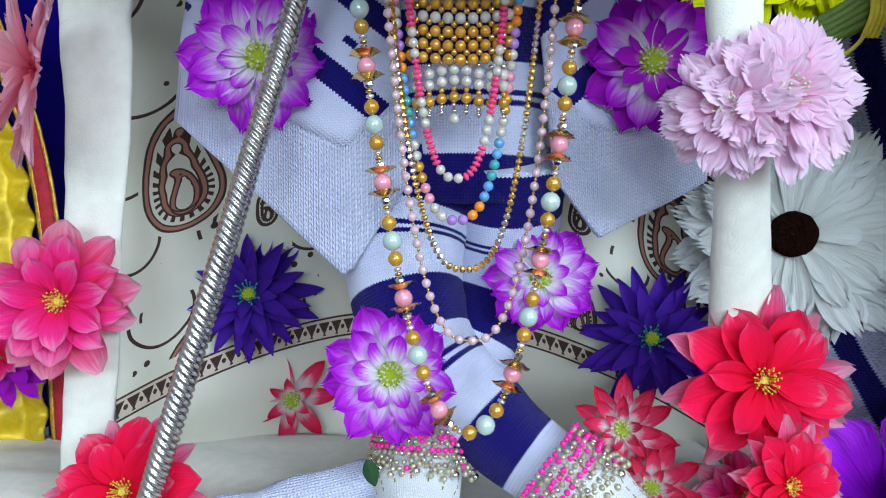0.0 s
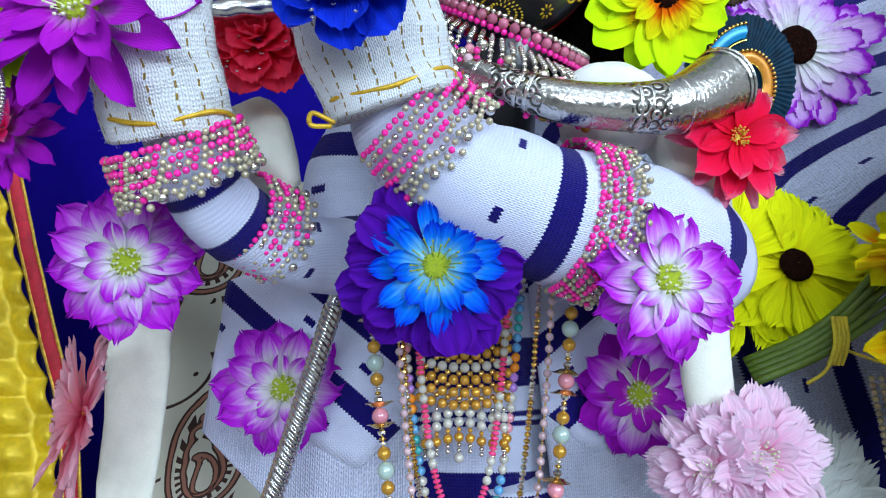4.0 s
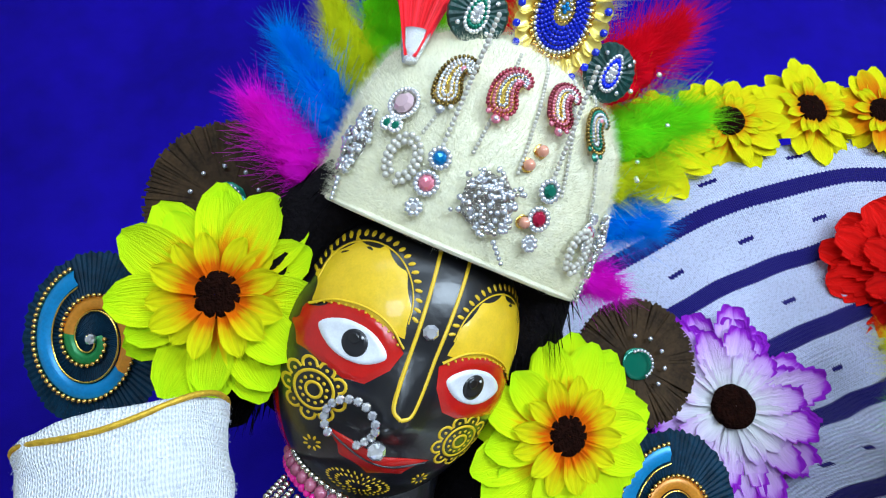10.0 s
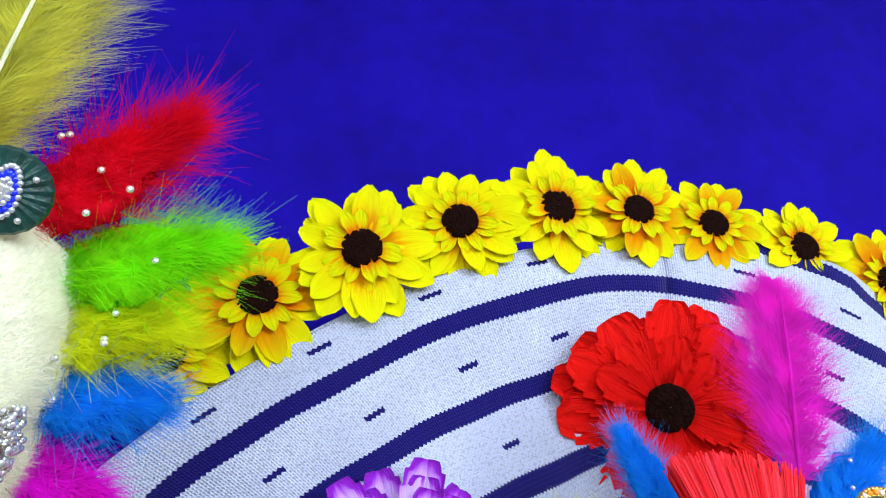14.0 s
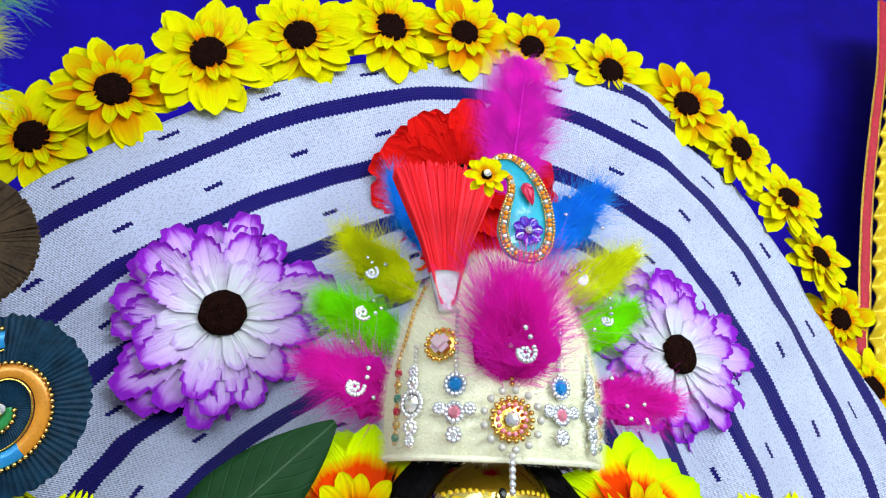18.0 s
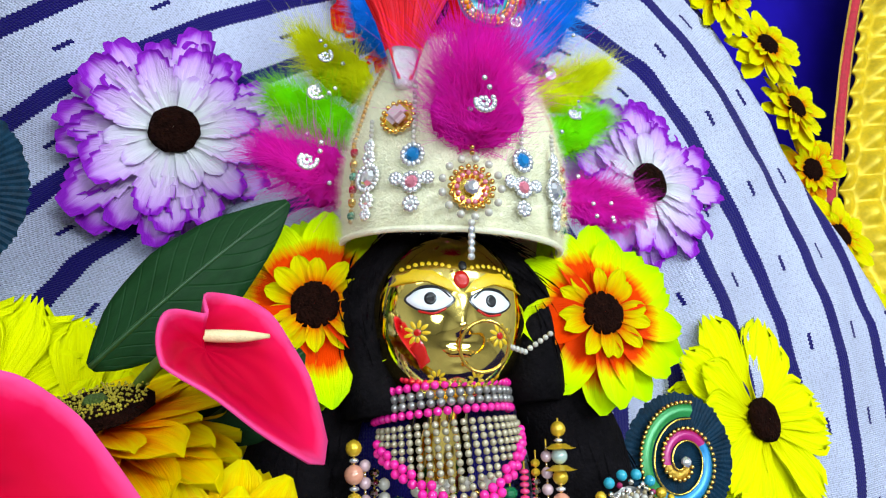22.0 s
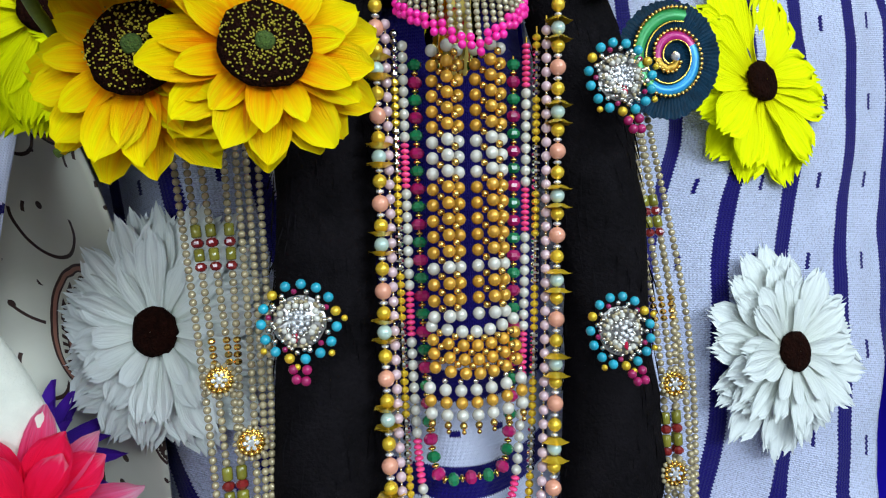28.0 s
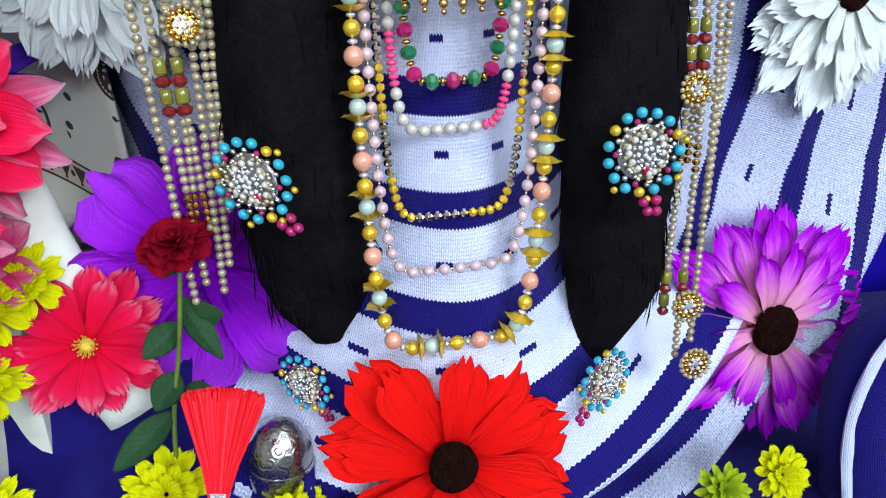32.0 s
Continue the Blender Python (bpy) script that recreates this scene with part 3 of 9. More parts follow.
HOT_PINK = petal_mat("hot_pink_petal", [(0.0, (0.94, 0.02, 0.08)), (0.4, (0.95, 0.015, 0.17)), (0.75, (0.95, 0.04, 0.28)), (1.0, (0.93, 0.26, 0.48))], streak=0.5)
PALE_PINK = petal_mat("pale_pink_petal", [(0.0, (0.96, 0.015, 0.08)), (0.5, (0.96, 0.04, 0.17)), (0.82, (0.95, 0.16, 0.34)), (1.0, (0.94, 0.42, 0.56))], streak=0.6, thin=0.3)
CORAL = petal_mat("coral_red_petal", [(0.0, (0.90, 0.005, 0.03)), (0.6, (0.95, 0.007, 0.06)), (0.88, (0.95, 0.018, 0.10)), (1.0, (0.92, 0.14, 0.24))], streak=0.4)
CRIMSON_WHITE = petal_mat("crimson_and_white_petal", [(0.0, (0.86, 0.78, 0.78)), (0.40, (0.88, 0.66, 0.70)), (0.60, (0.88, 0.06, 0.16)), (1.0, (0.74, 0.008, 0.05))])
NAVY_PETAL = petal_mat("indigo_petal", [(0.0, (0.03, 0.08, 0.10)), (0.25, (0.06, 0.022, 0.34)), (1.0, (0.11, 0.025, 0.46))])
AZURE = petal_mat("azure_petal", [(0.0, (0.70, 0.88, 0.90)), (0.40, (0.22, 0.62, 0.92)), (0.70, (0.015, 0.22, 0.92)), (1.0, (0.008, 0.05, 0.80))])
PURPLE = petal_mat("purple_petal", [(0.0, (0.03, 0.008, 0.24)), (0.5, (0.06, 0.006, 0.34)), (1.0, (0.10, 0.006, 0.38))])
LIME = petal_mat("lime_yellow_petal", [(0.0, (0.90, 0.16, 0.0)), (0.36, (0.92, 0.34, 0.0)), (0.50, (0.92, 0.84, 0.0)), (0.60, (0.80, 0.98, 0.0)), (1.0, (0.62, 0.99, 0.0))], streak=0.35, thin=0.06)
LIME_RING = petal_mat("orange_rooted_petal", [(0.0, (0.92, 0.08, 0.0)), (0.42, (0.95, 0.20, 0.0)), (0.56, (0.95, 0.60, 0.0)), (0.75, (0.92, 0.84, 0.0)), (1.0, (0.86, 0.88, 0.0))], streak=0.35, thin=0.18)
RED_RING = petal_mat("red_rooted_petal", [(0.0, (0.94, 0.04, 0.0)), (0.42, (0.96, 0.14, 0.0)), (0.58, (0.95, 0.50, 0.0)), (0.82, (0.92, 0.80, 0.0)), (1.0, (0.88, 0.86, 0.0))], streak=0.3, thin=0.18)
LIME_RED = petal_mat("red_rooted_lime_petal", [(0.0, (0.90, 0.03, 0.0)), (0.56, (0.95, 0.06, 0.0)), (0.65, (0.93, 0.50, 0.0)), (0.73, (0.82, 0.98, 0.0)), (1.0, (0.60, 0.98, 0.0))], streak=0.22, thin=0.06)
YELLOW = petal_mat("yellow_petal", [(0.0, (0.88, 0.16, 0.0)), (0.42, (0.92, 0.38, 0.0)), (0.60, (0.94, 0.76, 0.0)), (1.0, (0.94, 0.92, 0.0))], streak=0.40, thin=0.06)
SUN = petal_mat("sunflower_petal", [(0.0, (0.88, 0.08, 0.0)), (0.46, (0.93, 0.26, 0.0)), (0.72, (0.95, 0.54, 0.0)), (1.0, (0.95, 0.78, 0.0))], streak=0.5, thin=0.06)
AMBER = petal_mat("amber_petal", [(0.0, (0.88, 0.08, 0.0)), (0.5, (0.92, 0.26, 0.0)), (0.75, (0.92, 0.48, 0.0)), (1.0, (0.90, 0.74, 0.0))], streak=0.4, thin=0.12)
LEMON = petal_mat("lemon_petal", [(0.0, (0.86, 0.74, 0.0)), (0.5, (0.92, 0.93, 0.0)), (1.0, (0.92, 0.97, 0.0))], streak=0.2, vein=24, thin=0.06)
WHITE_PETAL = petal_mat("white_petal", [(0.0, (0.62, 0.66, 0.46)), (0.3, (0.84, 0.87, 0.80)), (1.0, (0.89, 0.92, 0.90))], streak=0.2, vein=22)
SCARLET = petal_mat("scarlet_petal", [(0.0, (0.55, 0.002, 0.002)), (0.4, (0.84, 0.006, 0.004)), (1.0, (0.90, 0.010, 0.006))], streak=0.3, vein=20)
DAISY_PINK = petal_mat("rose_pink_petal", [(0.0, (0.95, 0.10, 0.24)), (0.5, (0.97, 0.32, 0.44)), (1.0, (0.98, 0.52, 0.62))], streak=0.3, vein=24, thin=0.35)
BABY_PINK = petal_mat("baby_pink_petal", [(0.0, (0.95, 0.04, 0.22)), (0.22, (0.95, 0.20, 0.46)), (0.48, (0.97, 0.52, 0.76)), (1.0, (0.98, 0.74, 0.90))], streak=0.5, vein=10, thin=0.25)
ORCHID = petal_mat("pink_violet_petal", [(0.0, (0.94, 0.40, 0.42)), (0.40, (0.94, 0.36, 0.62)), (0.66, (0.84, 0.16, 0.78)), (0.86, (0.56, 0.02, 0.74)), (1.0, (0.46, 0.0, 0.66))], streak=0.5, vein=24)
ROYAL = petal_mat("royal_blue_petal", [(0.0, (0.004, 0.008, 0.22)), (0.6, (0.008, 0.022, 0.55)), (1.0, (0.016, 0.05, 0.78))], gloss=0.35)
ROSE_RED = petal_mat("watermelon_petal", [(0.0, (0.95, 0.008, 0.04)), (0.6, (0.98, 0.02, 0.075)), (1.0, (0.98, 0.06, 0.13))], thin=0.3)
DARK_RED = petal_mat("dark_red_petal", [(0.0, (0.16, 0.002, 0.008)), (1.0, (0.36, 0.004, 0.022))], gloss=0.6)
PURPLE_SILK = petal_mat("violet_silk_petal", [(0.0, (0.20, 0.0, 0.44)), (0.6, (0.34, 0.01, 0.68)), (1.0, (0.44, 0.04, 0.78))], vein=18)
GREEN_PETAL = petal_mat("yellow_green_petal", [(0.0, (0.20, 0.34, 0.01)), (1.0, (0.56, 0.70, 0.02))])
MARIGOLD = petal_mat("marigold_petal", [(0.0, (0.66, 0.56, 0.0)), (1.0, (0.90, 0.92, 0.0))])

# ---------------------------------------------------------------- flowers
SHAPES = {
    "point": lambda t: (t ** 0.55) * (1 - t) ** 0.60 * 1.66,
    "spear": lambda t: (t ** 0.45) * (1 - t) ** 0.75 * 1.75,
    "round": lambda t: min(1.0, (t * 1.5) ** 0.6) * (1 - max(0.0, (t - 0.55) / 0.45) ** 2.4) ** 0.5,
    "ovate": lambda t: (t ** 0.80) * (1 - t) ** 0.56 * 2.52,
    "leaf": lambda t: (t ** 0.70) * (1 - t) ** 0.42 * 1.95,
    "broad": lambda t: min(1.0, 0.25 + t * 1.05) * (1 - max(0.0, (t - 0.72) / 0.30) ** 2.6) ** 0.5,
}
PETALS = {}


def petal(mat, shape, length, width, cup=0.3, rise=0.0, curl=0.03, frill=0.0, teeth=0, crease=0.0, saw=0):
    """A petal that grows along x from the origin; shared by all flowers that use it."""
    key = (mat.name, shape, length, width, cup, rise, curl, frill, teeth, crease, saw)
    if key in PETALS:
        return PETALS[key]
    nu, nv = (10, 30) if saw else (14, 9) if teeth or frill else (6, 8)
    prof = SHAPES[shape]

    def fn(u, v):
        t = v * 0.985 + 0.006
        w = max(0.02, prof(t)) * width / 2
        s = 2 * u - 1
        x = length * t
        if saw and v > 0.35:
            jag = (v * saw) % 1.0
            w *= 1.0 + 0.24 * jag
            x += 0.035 * length * jag * abs(s) ** 3
        if teeth:
            tooth = abs((u * teeth) % 1.0 - 0.5) * 2
            x += length * 0.13 * tooth * v ** 3 - length * 0.10 * s * s * v ** 4
        z = rise * t - curl * t * t + cup * width * 0.5 * s * s * (1 - 0.3 * v) + crease * width * (1 - abs(s)) * -0.4
        if frill:
            z += frill * width * math.sin(u * 19 + v * 3) * v ** 1.5 + frill * 0.6 * width * math.sin(v * 17 + u * 5) * abs(s)
        return x, s * w, z

    vs, fs, us = grid(fn, nu, nv)
    PETALS[key] = mesh_of("petal", vs, fs, mat, us)
    return PETALS[key]


DISCS = {}


def disc_centre(mat, r, h, key):
    if (mat.name, key) not in DISCS:
        prof = [(r, -0.01), (r * 1.02, h * 0.5), (r * 0.8, h), (r * 0.4, h * 1.12), (0.002, h * 1.15)]
        vs, fs = lathe(prof, 20)
        rng = random.Random(3)
        vs = [(x * (1 + rng.uniform(-0.06, 0.06)), y * (1 + rng.uniform(-0.06, 0.06)), z + rng.uniform(-0.1, 0.1) * h) for x, y, z in vs]
        DISCS[(mat.name, key)] = mesh_of("centre", vs, fs, mat)
    return DISCS[(mat.name, key)]


STAMENS = {}


def stamens(mat, n, r, h, key, tip=0.012):
    """A ring of thin threads with knobs, as one mesh."""
    if (mat.name, key) in STAMENS:
        return STAMENS[(mat.name, key)]
    rng = random.Random(n)
    vs, fs = [], []
    for i in range(n):
        a = 2 * math.pi * i / n + rng.uniform(-0.15, 0.15)
        q = r * (0.55 + 0.5 * (i % 3) / 2) * rng.uniform(0.9, 1.1) if key != "b" else r * rng.uniform(0.25, 1.08)
        top = Vector((math.cos(a) * q, math.sin(a) * q, h * rng.uniform(0.8, 1.2)))
        foot = Vector((math.cos(a) * q * 0.5, math.sin(a) * q * 0.5, 0))
        side = Vector((-math.sin(a), math.cos(a), 0)) * tip * 0.4
        o = len(vs)
        if key != "b":
            vs += [foot - side, foot + side, top + side, top - side]
            fs.append((o, o + 1, o + 2, o + 3))
        o = len(vs)
        d = tip
        vs += [top + Vector(p) * d for p in ((1, 0, 0), (0, 1, 0), (-1, 0, 0), (0, -1, 0), (0, 0, 1.3), (0, 0, -1))]
        fs += [(o + k, o + (k + 1) % 4, o + 4) for k in range(4)] + [(o + (k + 1) % 4, o + k, o + 5) for k in range(4)]
    STAMENS[(mat.name, key)] = mesh_of("stamens", vs, fs, mat)
    return STAMENS[(mat.name, key)]


# kind: petal layers (count, material, shape, length, width, lift in degrees, height, options), then the middle
KINDS = {
    "lilac": ([(9, LILAC_WHITE, "ovate", 0.50, 0.30, 2, 0.0, dict(cup=0.28, crease=0.25, curl=0.06, teeth=3)), (9, LILAC_WHITE, "ovate", 0.43, 0.25, 9, 0.02, dict(cup=0.35, crease=0.25, curl=0.05, teeth=3)), (8, LILAC_WHITE, "ovate", 0.27, 0.15, 18, 0.03, dict(cup=0.4))], "lime"),
    "violet_lilac": ([(9, VIOLET, "ovate", 0.50, 0.30, 2, 0.0, dict(cup=0.28, crease=0.25, curl=0.06, teeth=3)), (9, LILAC_WHITE, "ovate", 0.43, 0.25, 9, 0.02, dict(cup=0.35, crease=0.25, curl=0.05, teeth=3)), (8, VIOLET, "ovate", 0.27, 0.15, 18, 0.03, dict(cup=0.4))], "lime"),
    "lotus": ([(10, PALE_PINK, "ovate", 0.52, 0.27, 0, 0.0, dict(cup=0.35, crease=0.2, curl=-0.02)), (9, HOT_PINK, "ovate", 0.46, 0.26, 14, 0.01, dict(cup=0.40, crease=0.2)), (7, HOT_PINK, "ovate", 0.34, 0.19, 30, 0.02, dict(cup=0.45))], "yellow"),
    "coral_lotus": ([(10, PALE_PINK, "point", 0.54, 0.24, -2, 0.0, dict(cup=0.35, crease=0.2, curl=-0.01)), (9, CORAL, "ovate", 0.47, 0.27, 8, 0.02, dict(cup=0.38, crease=0.15)), (6, CORAL, "ovate", 0.33, 0.19, 18, 0.04, dict(cup=0.35))], "yellow"),
    "indigo": ([(11, NAVY_PETAL, "spear", 0.52, 0.17, 2, 0.0, dict(cup=0.4, crease=0.3)), (11, NAVY_PETAL, "spear", 0.46, 0.17, 14, 0.01, dict(cup=0.4, crease=0.3)), (10, NAVY_PETAL, "spear", 0.38, 0.15, 27, 0.02, dict(cup=0.4)), (8, NAVY_PETAL, "spear", 0.26, 0.12, 42, 0.02, dict(cup=0.4))], "teal"),
    "azure": ([(10, PURPLE, "broad", 0.50, 0.27, -2, 0.0, dict(cup=0.2, frill=0.07)), (10, PURPLE, "broad", 0.44, 0.24, 5, 0.02, dict(cup=0.2, frill=0.07)), (13, AZURE, "broad", 0.33, 0.13, 14, 0.035, dict(cup=0.3, frill=0.06, teeth=4)), (11, AZURE, "broad", 0.23, 0.11, 32, 0.045, dict(cup=0.3, frill=0.06, teeth=3))], "spray"),
    "lime": ([(13, LIME, "ovate", 0.50, 0.25, 0, 0.0, dict(cup=0.08, curl=0.02, crease=0.12)), (12, LIME, "ovate", 0.46, 0.24, 5, 0.02, dict(cup=0.08, curl=0.02, crease=0.12)), (13, LIME_RING, "round", 0.27, 0.12, 16, 0.04, dict(cup=0.35, frill=0.05))], "seed"),
    "lime_red": ([(10, LIME_RED, "ovate", 0.50, 0.24, 0, 0.0, dict(cup=0.18, curl=0.04, crease=0.18)), (9, LIME_RED, "ovate", 0.46, 0.22, 8, 0.02, dict(cup=0.2, curl=0.04, crease=0.15)), (13, RED_RING, "round", 0.23, 0.10, 16, 0.04, dict(cup=0.35, frill=0.05))], "seed"),
    "sunflower": ([(12, YELLOW, "ovate", 0.51, 0.22, 0, 0.0, dict(cup=0.10, crease=0.08, curl=0.02)), (10, YELLOW, "ovate", 0.46, 0.20, 5, 0.015, dict(cup=0.10, crease=0.08)), (13, LIME_RING, "round", 0.27, 0.11, 14, 0.035, dict(cup=0.3, frill=0.04))], "seed"),
    "sunflower_amber": ([(12, YELLOW, "ovate", 0.51, 0.22, 0, 0.0, dict(cup=0.10, crease=0.08, curl=0.02)), (10, AMBER, "ovate", 0.46, 0.19, 5, 0.015, dict(cup=0.10, crease=0.08)), (13, LIME_RING, "round", 0.27, 0.11, 14, 0.035, dict(cup=0.3, frill=0.04))], "seed"),
    "big_sunflower": ([(14, SUN, "ovate", 0.54, 0.24, -4, 0.0, dict(cup=0.3, crease=0.3, curl=0.06)), (13, SUN, "ovate", 0.50, 0.23, 7, 0.02, dict(cup=0.18, crease=0.2, curl=0.05)), (10, SUN, "ovate", 0.39, 0.16, 14, 0.03, dict(cup=0.25))], "bigseed"),
    "frilled_lilac": ([(16, LILAC_FRILL, "leaf", 0.52, 0.18, 1, 0.0, dict(cup=0.16, crease=0.2, frill=0.02, saw=8)), (12, LILAC_FRILL, "leaf", 0.46, 0.18, 5, 0.012, dict(cup=0.16, crease=0.2, frill=0.02, saw=8)), (12, LILAC_FRILL, "leaf", 0.38, 0.16, 9, 0.022, dict(cup=0.18, crease=0.2, frill=0.02, saw=7)), (11, WHITE_LILAC, "broad", 0.25, 0.11, 12, 0.034, dict(cup=0.25, crease=0.3))], "disc"),
    "white": ([(18, WHITE_PETAL, "broad", 0.52, 0.20, 1, 0.0, dict(cup=0.16, frill=0.05, teeth=4)), (17, WHITE_PETAL, "broad", 0.46, 0.18, 5, 0.012, dict(cup=0.16, frill=0.05, teeth=4)), (15, WHITE_PETAL, "broad", 0.38, 0.16, 9, 0.024, dict(cup=0.16, frill=0.05, teeth=4)), (12, WHITE_PETAL, "broad", 0.27, 0.10, 13, 0.034, dict(cup=0.2, crease=0.2))], "disc"),
    "lemon": ([(13, LEMON, "broad", 0.52, 0.27, 2, 0.0, dict(cup=0.2, frill=0.03, teeth=5)), (11, LEMON, "broad", 0.45, 0.25, 8, 0.014, dict(cup=0.2, frill=0.03, teeth=5))], "disc"),
    "scarlet": ([(9, SCARLET, "broad", 0.52, 0.29, 0, 0.0, dict(cup=0.14, crease=0.12, frill=0.015, teeth=3)), (8, SCARLET, "broad", 0.45, 0.25, 5, 0.014, dict(cup=0.14, crease=0.12, frill=0.015, teeth=3))], "disc"),
    "scarlet_full": ([(14, SCARLET, "ovate", 0.51, 0.24, 2, 0.0, dict(cup=0.2, frill=0.05, saw=7)), (12, SCARLET, "ovate", 0.45, 0.22, 8, 0.016, dict(cup=0.2, frill=0.05, saw=7)), (10, SCARLET, "ovate", 0.32, 0.17, 16, 0.03, dict(cup=0.25, frill=0.05, saw=6))], "disc"),
    "orchid": ([(14, ORCHID, "broad", 0.53, 0.19, 1, 0.0, dict(cup=0.2, crease=0.2, frill=0.05, teeth=4)), (13, ORCHID, "broad", 0.46, 0.17, 6, 0.014, dict(cup=0.2, crease=0.2, frill=0.05, teeth=4)), (11, ORCHID, "broad", 0.34, 0.13, 12, 0.026, dict(cup=0.25, crease=0.2, frill=0.05, teeth=3))], "disc"),
    "crimson": ([(7, CRIMSON_WHITE, "point", 0.50, 0.25, 4, 0.0, dict(cup=0.4, crease=0.1)), (6, CRIMSON_WHITE, "point", 0.28, 0.16, 34, 0.02, dict(cup=0.4))], "lime"),
    "crimson_full": ([(10, CRIMSON_WHITE, "point", 0.50, 0.26, 4, 0.0, dict(cup=0.3, teeth=3, frill=0.02)), (8, CRIMSON_WHITE, "point", 0.38, 0.20, 24, 0.02, dict(cup=0.4)), (6, CRIMSON_WHITE, "point", 0.24, 0.14, 44, 0.02, dict(cup=0.4))], "lime"),
    "peony": ([(12, BABY_PINK, "broad", 0.50, 0.24, 2, 0.0, dict(cup=0.3, frill=0.03, teeth=4)), (11, BABY_PINK, "broad", 0.43, 0.21, 12, 0.03, dict(cup=0.3, frill=0.03, teeth=4)), (9, BABY_PINK, "broad", 0.34, 0.18, 26, 0.05, dict(cup=0.1, frill=0.05, teeth=4)), (7, BABY_PINK, "broad", 0.23, 0.14, 44, 0.05, dict(cup=0.1, frill=0.05, teeth=3))], "white"),
    "pink_daisy": ([(12, DAISY_PINK, "broad", 0.50, 0.26, 6, 0.0, dict(cup=0.25, frill=0.05, teeth=5)), (11, DAISY_PINK, "broad", 0.42, 0.22, 22, 0.02, dict(cup=0.25, frill=0.03, teeth=4))], "yellow"),
    "coral_daisy": ([(12, CORAL, "broad", 0.52, 0.22, 3, 0.0, dict(cup=0.2, crease=0.15, frill=0.04, teeth=4)), (11, CORAL, "broad", 0.42, 0.19, 10, 0.02, dict(cup=0.2, crease=0.15, frill=0.04, teeth=4))], "yellow"),
    "dahlia": ([(11, VIOLET, "ovate", 0.52, 0.20, 0, 0.0, dict(cup=0.45, crease=0.3, curl=0.06)), (10, VIOLET, "ovate", 0.45, 0.18, 16, 0.02, dict(cup=0.45, crease=0.3)), (8, VIOLET, "ovate", 0.32, 0.14, 34, 0.03, dict(cup=0.45))], "lime"),
    "marigold": ([(14, MARIGOLD, "broad", 0.50, 0.20, 6, 0.0, dict(cup=0.1, frill=0.10, teeth=4)), (12, MARIGOLD, "broad", 0.40, 0.18, 28, 0.03, dict(cup=0.1, frill=0.10, teeth=4)), (9, MARIGOLD, "broad", 0.28, 0.16, 52, 0.05, dict(cup=0.1, frill=0.10, teeth=4))], "none"),
    "mum": ([(14, GREEN_PETAL, "round", 0.50, 0.16, 6, 0.0, dict(cup=0.5)), (12, GREEN_PETAL, "round", 0.42, 0.15, 30, 0.03, dict(cup=0.5)), (9, GREEN_PETAL, "round", 0.30, 0.13, 56, 0.05, dict(cup=0.5))], "none"),
    "magenta_mum": ([(14, VIOLET, "round", 0.50, 0.17, 6, 0.0, dict(cup=0.4, teeth=3)), (12, VIOLET, "round", 0.42, 0.16, 28, 0.03, dict(cup=0.4, teeth=3)), (9, HOT_PINK, "round", 0.30, 0.14, 50, 0.05, dict(cup=0.4, teeth=3))], "none"),
    "yellow_bloom": ([(8, YELLOW, "round", 0.50, 0.24, 4, 0.0, dict(cup=0.3, crease=0.2)), (7, YELLOW, "round", 0.38, 0.20, 26, 0.02, dict(cup=0.3))], "seed"),
}


